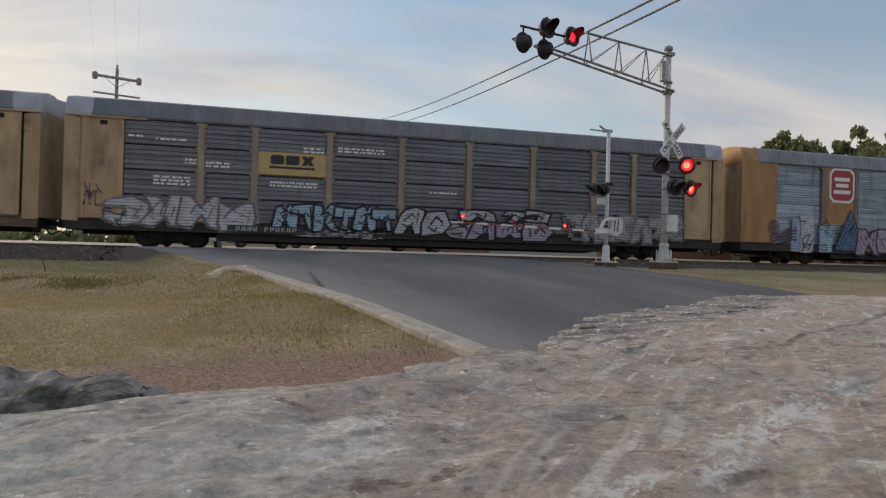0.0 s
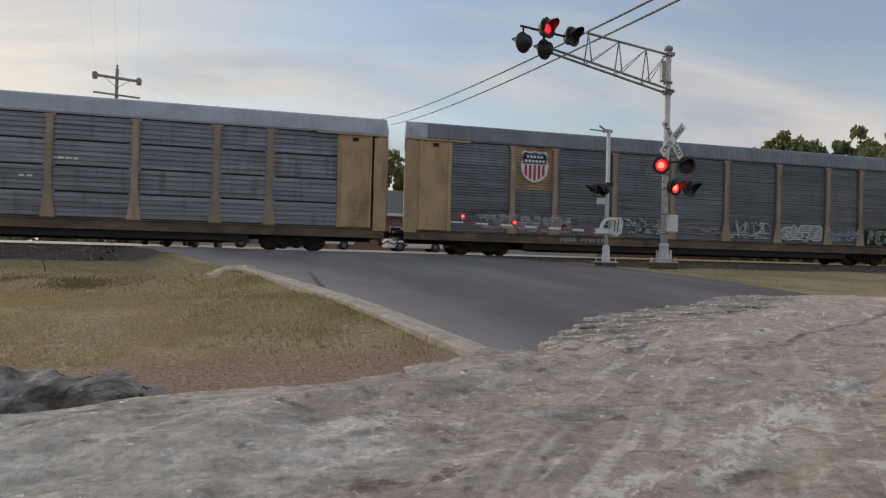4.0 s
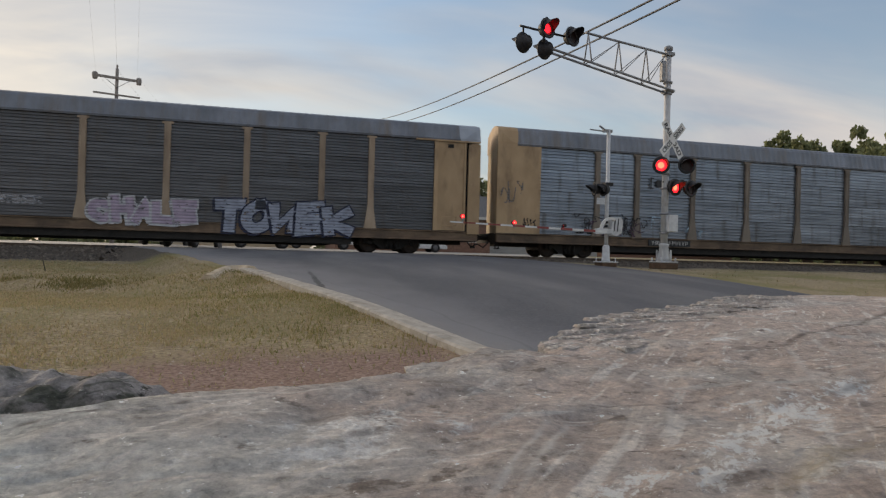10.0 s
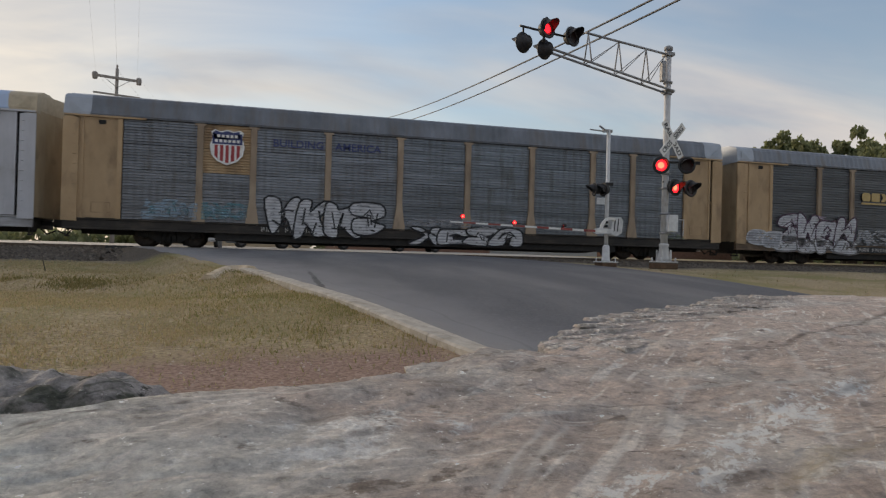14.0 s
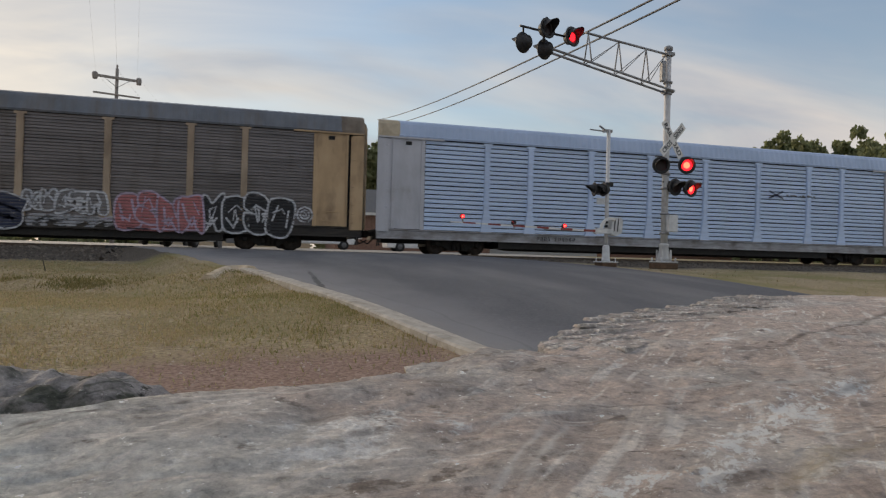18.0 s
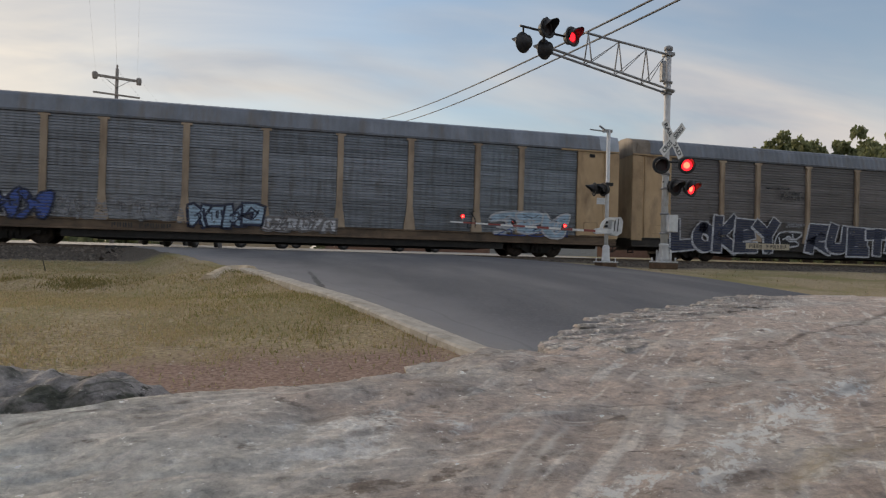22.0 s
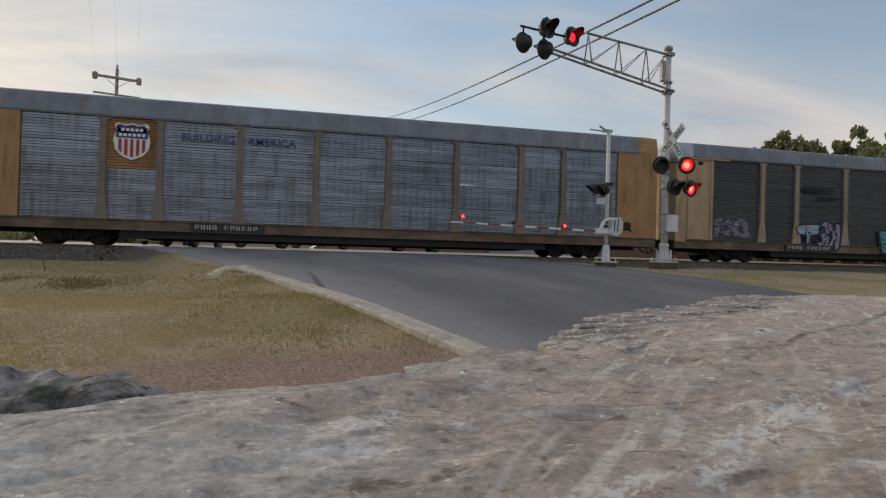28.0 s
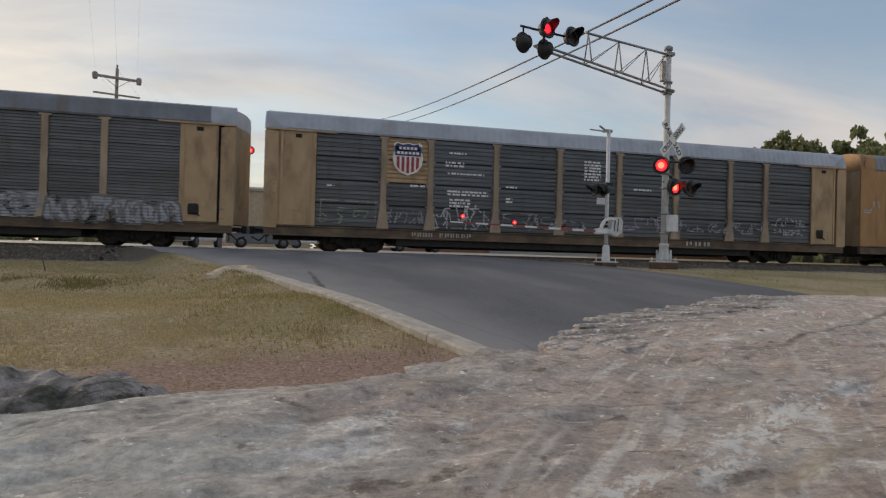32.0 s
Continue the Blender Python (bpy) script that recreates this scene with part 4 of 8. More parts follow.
def roof_mesh(cap, tall):
    """A corrugated roof: steep shoulders, a shallow crown, standing ribs across."""
    bm = bmesh.new()
    line = [(SIDE - 0.03, Z_EAVE - 0.08), (SIDE - 0.05, Z_EAVE), (SIDE - 0.02, Z_EAVE + 0.04), (-1.52, 5.3 + tall), (-1.42, 5.42 + tall), (-0.8, 5.58 + tall), (0, 5.64 + tall), (0.8, 5.58 + tall), (1.42, 5.42 + tall), (1.52, 5.3 + tall), (-SIDE + 0.02, Z_EAVE + 0.04), (-SIDE + 0.05, Z_EAVE), (-SIDE + 0.03, Z_EAVE - 0.08)]
    rings = []
    n = 92
    for i in range(n * 2 + 1):
        x = cap + (WAGON_L - 2 * cap) * i / (n * 2)
        out = 0.006 if i % 2 else 0.0
        rings.append([bm.verts.new((x, y * (1 + out * 2.2), z + (out if 2 < k < 10 else 0))) for k, (y, z) in enumerate(line)])
    for a, b in zip(rings, rings[1:]):
        for k in range(len(line) - 1):
            bm.faces.new((a[k], b[k], b[k + 1], a[k + 1]))
    bm.faces.new(rings[0])
    bm.faces.new(rings[-1][::-1])
    return bm


BOW = [(-1.5, 0.0), (-0.6, 0.10), (0.3, 0.40), (0.95, 0.56), (1.5, 0.58)]     # plan of a closed end door that swings out


SLANT = [(-1.5, 0.02), (-0.6, -0.16), (0.3, -0.34), (0.95, -0.47), (1.5, -0.56)]     # plan of the end that falls back


def end_piece(plan, z0, z1, drop=0.0, back=-0.3):
    """An upright end sheet over its plan of (across, outward) points; drop lowers its top corners."""
    bm = bmesh.new()
    ring = plan + [(plan[-1][0], back), (plan[0][0], back)]
    lo = [bm.verts.new((d, y, z0)) for y, d in ring]
    hi = [bm.verts.new((d, y, z1 - drop * abs(y / 1.5) ** 3)) for y, d in ring]
    for i in range(len(ring)):
        o = (i + 1) % len(ring)
        bm.faces.new((lo[i], lo[o], hi[o], hi[i]))
    bm.faces.new(lo[::-1])
    bm.faces.new(hi)
    bmesh.ops.recalc_face_normals(bm, faces=bm.faces)
    return bm


def roof_end_mesh(tall, skew):
    """The squared roof end over the end doors, with its slanted gusset."""
    bm = bmesh.new()
    line = [(SIDE - 0.02, Z_EAVE - 0.1), (SIDE - 0.02, Z_EAVE + 0.05), (-1.535, 5.3 + tall), (-1.43, 5.425 + tall), (-0.8, 5.585 + tall), (0, 5.645 + tall), (0.8, 5.585 + tall), (1.43, 5.425 + tall), (1.535, 5.3 + tall), (-SIDE + 0.02, Z_EAVE + 0.05), (-SIDE + 0.02, Z_EAVE - 0.1)]
    a = [bm.verts.new((-0.12 + skew * (y - SIDE), y, z)) for y, z in line]
    b = [bm.verts.new((0.8, y, z)) for y, z in line]
    for k in range(len(line) - 1):
        bm.faces.new((a[k], b[k], b[k + 1], a[k + 1]))
    bm.faces.new(a)
    bm.faces.new(b[::-1])
    bmesh.ops.recalc_face_normals(bm, faces=bm.faces)
    prism(bm, [(0.05, Z_EAVE + 0.02), (0.55, Z_EAVE + 0.02), (0.1, 5.25)], SIDE - 0.035, SIDE - 0.015)
    return bm


def core_mesh(inset):
    """A closed box behind the side sheets, coloured near-black for the shade inside."""
    return boxed(inset, WAGON_L - 0.3, SIDE + 0.09, -SIDE - 0.09, 0.9, 4.8)


def sill_mesh():
    bm = bmesh.new()
    x0, x1 = -0.1, WAGON_L + 0.1                 # one channel section, flanges out
    line = [(SIDE + 0.16, 0.975), (SIDE - 0.05, 0.975), (SIDE - 0.05, 0.93), (SIDE, 0.915), (SIDE, 0.63), (SIDE - 0.04, 0.615), (SIDE - 0.04, 0.575), (SIDE + 0.16, 0.575)]
    a = [bm.verts.new((x0, y, z)) for y, z in line]
    b = [bm.verts.new((x1, y, z)) for y, z in line]
    for i in range(len(line)):
        o = (i + 1) % len(line)
        bm.faces.new((a[i], b[i], b[o], a[o]))
    bm.faces.new(a)
    bm.faces.new(b[::-1])
    bmesh.ops.recalc_face_normals(bm, faces=bm.faces)
    return bm


def frame_mesh():
    """Centre sill, cross bearers and brake gear below the deck."""
    bm = bmesh.new()
    box(bm, 0.3, WAGON_L - 0.3, -0.45, 0.45, 0.42, 0.9)
    box(bm, 5.2, WAGON_L - 5.2, SIDE + 0.12, -SIDE - 0.12, 0.30, 0.92)
    prism(bm, [(5.0, 0.42), (6.3, 0.22), (WAGON_L - 6.3, 0.22), (WAGON_L - 5.0, 0.42)], -0.6, 0.6)
    for i in range(9):
        x = 5.6 + i * 2.05
        box(bm, x, x + 0.16, -1.2, 1.2, 0.33, 0.6)
    box(bm, 11.0, 12.1, -1.1, -0.5, 0.3, 0.6)
    box(bm, 15.2, 16.6, -0.95, -0.55, 0.28, 0.55)
    tube(bm, (5.3, -1.25, 0.42), (22.2, -1.25, 0.42), 0.03, seg=6)
    return bm


DW = DOOR_A + 0.12


def door_pieces():
    """What is fixed on the plain end sheet: flanges, header rail, placard frame, small vent."""
    ring = bmesh.new()
    for x0, x1, z0, z1 in ((0.95, 1.62, 1.18, 1.215), (0.95, 1.62, 1.55, 1.585), (0.95, 0.985, 1.215, 1.55), (1.585, 1.62, 1.215, 1.55)):
        box(ring, x0, x1, -0.016, 0.004, z0, z1)
    return (("hinge_post", boxed(0.60, 0.68, -0.04, 0.01, 1.0, 4.69)), ("edge_post", boxed(DW - 0.16, DW, -0.035, 0.01, 0.98, 4.69)),
            ("header_rail", boxed(0.0, DW + 0.8, -0.075, 0.02, 4.70, 4.765)), ("placard_frame", ring), ("door_vent", boxed(1.15, 1.4, -0.02, 0.01, 4.45, 4.6)))


def flange_mesh():
    """The wing plate that guards the end doors, with rung bolts."""
    bm = prism(bmesh.new(), [(0.0, 0.88), (0.52, 0.86), (0.52, 4.62), (0.30, 4.68), (0.0, 4.66)], -0.06, 0.02)
    for i in range(10):
        z = 1.15 + i * 0.36
        tube(bm, (0.36, -0.075, z), (0.46, -0.075, z), 0.016, seg=6)
    return bm


def latch_mesh():
    """A grease-blackened handbrake box with its lever."""
    bm = boxed(-0.2, 0.2, -0.05, 0.02, -0.2, 0.22, 0.04)
    tube(bm, (-0.25, -0.06, -0.25), (0.15, -0.06, 0.1), 0.025, seg=6)
    lathe(bm, (0.0, -0.05, 0.05), (0, -1, 0), [(0, 0.1), (0.05, 0.08)], 12)
    return bm


def wheelset_mesh():
    """Two flanged wheels on an axle; the axis is y."""
    bm = bmesh.new()
    for y, s in ((-0.75, 1), (0.75, -1)):
        lathe(bm, (0, y - 0.07 * s, 0), (0, s, 0), [(0, 0.33), (0.0, 0.42), (0.12, 0.425), (0.125, 0.45), (0.15, 0.45), (0.15, 0.36), (0.11, 0.33), (0.11, 0.14), (0.16, 0.11), (0.16, 0.08)], seg=24)
        for k in range(3):
            a = k * 2.094
            box(bm, math.cos(a) * 0.24 - 0.03, math.cos(a) * 0.24 + 0.03, y - 0.075 * s - 0.006, y - 0.075 * s + 0.006, math.sin(a) * 0.24 - 0.03, math.sin(a) * 0.24 + 0.03)
    tube(bm, (0, -1.1, 0), (0, 1.1, 0), 0.085, seg=10)
    return bm


def truck_mesh():
    """Cast side frames with bolster, springs and bearing adapters; the origin is between the axles at the rail."""
    bm = bmesh.new()
    for y in (-1.06, 0.94):
        prism(bm, [(-1.12, 0.36), (-1.12, 0.56), (-0.8, 0.66), (-0.35, 0.72), (0.35, 0.72), (0.8, 0.66), (1.12, 0.56), (1.12, 0.36), (0.72, 0.36), (0.62, 0.30), (0.4, 0.15), (-0.4, 0.15), (-0.62, 0.30), (-0.72, 0.36)], y, y + 0.12)
        for x in (-0.2, 0.0, 0.2):
            tube(bm, (x, y - 0.03, 0.18), (x, y - 0.03, 0.52), 0.08, seg=8)
        for x in (-0.88, 0.88):
            lathe(bm, (x, y - 0.06, 0.43), (0, 1, 0), [(0, 0.07), (0.02, 0.115), (0.1, 0.125)], seg=12)
    box(bm, -0.2, 0.2, -1.15, 1.15, 0.42, 0.66)
    for x in (-1.25, 1.25):
        box(bm, x - 0.06, x + 0.06, -0.8, 0.8, 0.3, 0.42)
    return bm


def coupler_mesh(s):
    bm = bmesh.new()
    box(bm, -0.45, 0.1, -0.09, 0.09, 0.68, 0.86, 0.02)
    box(bm, -0.62, -0.42, -0.16, 0.14, 0.62, 0.92, 0.03)
    tube(bm, (0.1, -0.35, 0.7), (-0.25, -0.3, 0.35), 0.03, seg=6)
    tube(bm, (-0.25, -0.3, 0.35), (-0.55, -0.2, 0.5), 0.03, seg=6)
    box(bm, 0.0, 0.12, -1.5, 1.5, 0.55, 0.98)
    box(bm, -0.02, 0.06, -1.55, -1.1, 0.28, 0.34)
    box(bm, -0.01, 0.03, -1.55, -1.51, 0.3, 0.8)
    box(bm, -0.01, 0.03, -1.14, -1.10, 0.3, 0.8)
    if s < 0:
        bmesh.ops.scale(bm, vec=(-1, 1, 1), verts=bm.verts)
        bmesh.ops.reverse_faces(bm, faces=bm.faces)
    return bm


def smoothed(pts, n=4):
    """A curve through the points."""
    closed = pts[0] == pts[-1]
    ext = [pts[-2] if closed else pts[0]] + list(pts) + [pts[1] if closed else pts[-1]]
    out = []
    for p0, p1, p2, p3 in zip(ext, ext[1:], ext[2:], ext[3:]):
        for k in range(n):
            t = k / n
            out.append(tuple(0.5 * (2 * b + (c - a) * t + (2 * a - 5 * b + 4 * c - d) * t * t + (3 * b - a - 3 * c + d) * t ** 3) for a, b, c, d in zip(p0, p1, p2, p3)))
    return out + [pts[-1]]


def strip(bm, pts, wid, y, mi, round_end=True):
    """One sprayed stroke: a band along the points with full ends."""
    pts = [Vector(p) for p in pts]
    pts = [p for i, p in enumerate(pts) if i == 0 or (p - pts[i - 1]).length > 1e-4]
    if len(pts) < 2:
        return
    a, b = (pts[0] - pts[1]).normalized(), (pts[-1] - pts[-2]).normalized()
    rows = []
    for i, p in enumerate(pts):
        d0 = (p - pts[i - 1]).normalized() if i else -a
        d1 = (pts[i + 1] - p).normalized() if i < len(pts) - 1 else b
        d = d0 + d1
        d = d.normalized() if d.length > 0.2 else d1
        rows.append((p, Vector((-d.y, d.x)) * wid / 2 * min(1 / max(d.dot(d1), 0.4), 1.5)))
    end = 0.42 if round_end else 0.5
    lead = [(pts[0] + a * wid * end, rows[0][1] * (0.55 if round_end else 1.0))]
    tail = [(pts[-1] + b * wid * end, rows[-1][1] * (0.55 if round_end else 1.0))]
    rows = lead + rows + tail
    vs = [(bm.verts.new((p.x + n.x, y, p.y + n.y)), bm.verts.new((p.x - n.x, y, p.y - n.y))) for p, n in rows]
    for p, q in zip(vs, vs[1:]):
        bm.faces.new((p[0], p[1], q[1], q[0])).material_index = mi


FORMS = [   # swollen or angular letter-like outlines on a unit cell
    [(0, 0), (0.34, 0.04), (0.38, 0.36), (0.62, 0.38), (0.66, 0.02), (1, 0), (0.95, 0.85), (0.7, 1), (0.3, 0.97), (0.05, 0.8)],
    [(0, 0.12), (0.5, 0), (1, 0.15), (0.92, 0.38), (0.52, 0.3), (0.48, 0.66), (0.9, 0.62), (1, 0.95), (0.4, 1), (0.04, 0.8)],
    [(0.12, 0), (0.5, 0.02), (0.44, 0.56), (0, 0.6), (0.02, 0.95), (0.98, 1), (1, 0.66), (0.68, 0.6), (0.75, 0.1)],
    [(0, 0), (0.32, 0.02), (0.42, 0.34), (0.7, 0), (1, 0.06), (0.66, 0.5), (1, 0.92), (0.7, 1), (0.42, 0.66), (0.32, 1), (0, 0.94)],
    [(0.12, 0), (0.88, 0.05), (1, 0.5), (0.82, 1), (0.2, 0.96), (0, 0.52)],
    [(0, 0.05), (0.25, 0), (0.48, 0.42), (0.74, 0), (1, 0.1), (0.96, 1), (0.7, 0.95), (0.5, 0.72), (0.3, 1), (0.05, 0.95)],
    [(0, 0.2), (0.45, 0), (1, 0.12), (0.96, 0.5), (0.5, 0.56), (1, 0.7), (0.9, 1), (0.2, 0.98), (0.02, 0.66), (0.45, 0.45)],
    [(0, 0.5), (0.2, 0.05), (0.8, 0), (1, 0.3), (0.85, 1), (0.55, 0.7), (0.3, 1), (0.05, 0.9)]]
MARKS = [[(0.3, 0.55), (0.55, 0.75), (0.72, 0.6)], [(0.25, 0.3), (0.5, 0.2), (0.62, 0.35)], [(0.5, 0.35), (0.42, 0.6), (0.58, 0.66), (0.5, 0.35)], [(0.2, 0.7), (0.3, 0.3)], [(0.65, 0.8), (0.75, 0.4)]]


STROKES = {   # letters as strokes on a unit cell
    "A": [[(0, 0), (0.5, 1), (1, 0)], [(0.22, 0.4), (0.78, 0.4)]], "B": [[(0, 0), (0, 1), (0.8, 0.9), (0.8, 0.6), (0, 0.52), (0.95, 0.4), (0.9, 0.08), (0, 0)]],
    "C": [[(1, 0.85), (0.6, 1), (0.1, 0.8), (0, 0.4), (0.25, 0.05), (0.7, 0), (1, 0.2)]], "E": [[(1, 1), (0, 1), (0, 0), (1, 0)], [(0, 0.5), (0.8, 0.5)]],
    "F": [[(1, 1), (0, 1), (0, 0)], [(0, 0.52), (0.75, 0.52)]], "H": [[(0, 0), (0, 1)], [(1, 0), (1, 1)], [(0, 0.5), (1, 0.5)]], "K": [[(0, 0), (0, 1)], [(1, 1), (0.05, 0.45), (1, 0)]],
    "L": [[(0, 1), (0, 0), (0.95, 0)]], "O": [[(0.5, 1), (0.05, 0.75), (0.05, 0.25), (0.5, 0), (0.95, 0.25), (0.95, 0.75), (0.5, 1)]], "R": [[(0, 0), (0, 1), (0.8, 0.95), (0.9, 0.65), (0.05, 0.48), (1, 0)]],
    "S": [[(0.95, 0.85), (0.5, 1), (0.05, 0.8), (0.2, 0.55), (0.85, 0.42), (0.9, 0.12), (0.5, 0), (0, 0.15)]], "T": [[(0, 1), (1, 1)], [(0.5, 1), (0.5, 0)]], "U": [[(0, 1), (0.05, 0.2), (0.5, 0), (0.95, 0.2), (1, 1)]],
    "Y": [[(0, 1), (0.5, 0.5), (1, 1)], [(0.5, 0.5), (0.5, 0)]], "?": [[(0, 1), (0.05, 0.08), (0.9, 0.9), (1, 0)]]}


def graffiti_mesh(seed, w, h, letters, style, word, mats):
    """Sprayed lettering. bubble and piece: filled swollen or angular forms with an outline; ghost: the same, unedged; block: thick strokes with an edge;
    tag: thin scribbled lines; patch: a rolled block of paint with lines over it; frame: an outlined rectangle; rings; waves; peak."""
    rng = random.Random(seed)
    made = []
    coat = [0.0]

    def over():
        coat[0] -= 0.0008
        return coat[0]

    def fill(bm, pts, y, mi):
        f = bm.faces.new([bm.verts.new((x, y, z)) for x, z in pts])
        f.material_index = mi

    cw = w / letters
    last = -1
    for i in range(letters):
        bm = bmesh.new()
        lh, lean = h * rng.uniform(0.8, 1.0), rng.uniform(-0.12, 0.2)
        if style in ("bubble", "piece", "ghost"):
            pick = rng.choice([k for k in range(len(FORMS)) if k != last])
            last, flip, up = pick, rng.random() < 0.4, rng.uniform(0, h - lh)

            def placed(p, jit):
                x, z = p[0] + rng.uniform(-jit, jit), p[1] + rng.uniform(-jit, jit)
                x = 1 - x if flip else x
                return ((i - 0.1 + 1.2 * x + lean * (z - 0.5)) * cw, up + min(max(z, 0), 1) * lh)
            ring = [placed(p, 0.09) for p in FORMS[pick]]
            ring = smoothed(ring + ring[:1], 3) if style == "bubble" else ring + ring[:1]
            if style == "piece":                 # a thrown shade behind the form
                fill(bm, [(x - 0.09, z - 0.07) for x, z in ring[:-1]], over(), 1)
            if style != "ghost":
                strip(bm, ring, 0.16 if style == "piece" else 0.12, over(), 1)
            fill(bm, ring[:-1], over(), 0)
            if style != "ghost":
                strip(bm, ring, 0.035, over(), 1)
            for q in rng.sample(MARKS, 2 if style == "ghost" else 3):
                strip(bm, [placed(p, 0.08) for p in q], rng.uniform(0.04, 0.09), over(), 1)
            made.append(mesh_of("graffiti_letter", bm, *mats))
            continue
        if style == "frame":
            strip(bm, [(0, 0), (0.03, h), (w, h * 0.97), (w * 0.98, h * 0.2)], 0.05, over(), 1)
            made.append(mesh_of("graffiti_letter", bm, *mats))
            continue
        if style == "cross":
            for q in ([(0, 0), (w, h)], [(0, h), (w, 0)]):
                strip(bm, q, 0.08, over(), 1)
            made.append(mesh_of("graffiti_letter", bm, *mats))
            continue
        if style == "rings":
            for r in (0.48, 0.28, 0.1):
                strip(bm, [(w * (0.5 + r * math.cos(k * 0.524)), h * (0.5 + r * math.sin(k * 0.524))) for k in range(13)], 0.07, over(), 1)
            made.append(mesh_of("graffiti_letter", bm, *mats))
            continue
        if style == "waves":
            strip(bm, smoothed([(0.04 + w * k / 6, h * (0.12 + 0.13 * i + 0.45 * k / 6 + 0.05 * math.sin(k * 1.6))) for k in range(7)]), 0.09, over(), 1)
            made.append(mesh_of("graffiti_letter", bm, *mats))
            continue
        if style == "peak":
            fill(bm, [(0, 0), (w, 0), (w * 0.5, h)], over(), 0)
            strip(bm, [(0, 0), (w * 0.5, h), (w, 0), (0, 0)], 0.1, over(), 1)
            for f_ in (0.12, 0.24):
                strip(bm, [(w * f_, h * 0.06), (w * 0.5, h * (1 - 2 * f_)), (w * (1 - f_), h * 0.06)], 0.04, over(), 1)
            made.append(mesh_of("graffiti_letter", bm, *mats))
            continue
        if word:
            bent = {}                            # one shake for each corner, so that strokes still meet
            lines = [[bent.setdefault(c, (c[0] + rng.uniform(-0.09, 0.09), c[1] + rng.uniform(-0.08, 0.08))) for c in p] for p in STROKES[word[i]]]
            lines = [smoothed(p) if word[i] in "COSU" else p for p in lines]
        else:
            lines = []
            for _ in range(rng.randint(2, 3)):
                p = [(rng.random(), rng.choice((0.0, 1.0, rng.random())))]
                for _ in range(rng.randint(2, 4)):
                    a, r = rng.uniform(0, 6.28), rng.uniform(0.3, 0.75)
                    p.append((min(max(p[-1][0] + r * math.cos(a), 0), 1), min(max(p[-1][1] + r * math.sin(a), 0), 1)))
                lines.append(smoothed(p, 3))
        thick = {"block": min(cw, lh) * 0.40, "tag": 0.045, "patch": 0.06}[style]
        inset = thick * 0.5 + 0.02
        wide = 1.12 if word else 1.3
        x_in = max(cw * wide - 1.6 * inset, cw * 0.42)
        drawn = [[(i * cw + (cw - x_in) / 2 + x * x_in + lean * (z - 0.5) * cw * 0.5, inset + z * (lh - 2 * inset)) for x, z in p] for p in lines]
        if style == "block":                     # cast shade, edge, then fill
            y0 = over()
            for q in drawn:
                strip(bm, [(x - 0.08, z - 0.06) for x, z in q], thick + 0.05, y0, 1, False)
            y0 = over()
            for q in drawn:
                strip(bm, q, thick + 0.12, y0, 1, False)
                y0 -= 0.0002
            y0 = over()
            for q in drawn:
                strip(bm, q, thick, y0, 0, False)
                y0 -= 0.0002
        else:
            for q in drawn:
                strip(bm, q, thick, over(), 1)
        made.append(mesh_of("graffiti_letter", bm, *mats))
    if style == "patch":
        n = 14
        top = [(w * k / n, h * (0.97 + rng.uniform(-0.05, 0.04))) for k in range(n, -1, -1)]
        bm = bmesh.new()
        fill(bm, [(0.0, 0.0), (w * 0.5, -0.03), (w, 0.02)] + top, 0.001, 0)
        made.append(mesh_of("graffiti_patch", bm, *mats))
    return made


PAINT = {}


def paint(colour, faint=False):
    """Sprayed paint, worn thin, that follows the ribs of the sheet below it."""
    if (colour, faint) not in PAINT:
        m = material("faint_sprayed_paint" if faint else "sprayed_paint", [(0.3, tuple(c * 0.6 for c in colour)), (0.6, colour)], scale=3, rough=0.6, bump=0.0, holes=(3.0, 0.42) if faint else (4.0, 0.36), own=True)
        nt = m.node_tree
        tc = nt.nodes.new("ShaderNodeTexCoord")
        wave = nt.nodes.new("ShaderNodeTexWave")
        wave.bands_direction, wave.inputs["Scale"].default_value = "Z", 2.67
        nt.links.new(tc.outputs["Object"], wave.inputs[0])
        bp = nt.nodes.new("ShaderNodeBump")
        bp.inputs["Strength"].default_value, bp.inputs["Distance"].default_value = 0.35, 0.02
        nt.links.new(wave.outputs["Fac"], bp.inputs["Height"])
        nt.links.new(bp.outputs[0], nt.nodes["Principled BSDF"].inputs["Normal"])
        b = nt.nodes["Principled BSDF"]          # opacity falls in the troughs of the rib wave
        rib_opacity = nt.nodes.new("ShaderNodeMapRange")
        for key, v in (("From Min", 0.05), ("From Max", 0.35), ("To Min", 0.2 if faint else 0.55), ("To Max", 0.55 if faint else 0.96)):
            rib_opacity.inputs[key].default_value = v
        nt.links.new(wave.outputs["Fac"], rib_opacity.inputs[0])
        thin = nt.nodes.new("ShaderNodeMath")
        thin.operation = "MULTIPLY"
        nt.links.new(b.inputs["Alpha"].links[0].from_socket, thin.inputs[0])
        nt.links.new(rib_opacity.outputs[0], thin.inputs[1])
        nt.links.new(thin.outputs[0], b.inputs["Alpha"])
        PAINT[(colour, faint)] = m
    return PAINT[(colour, faint)]


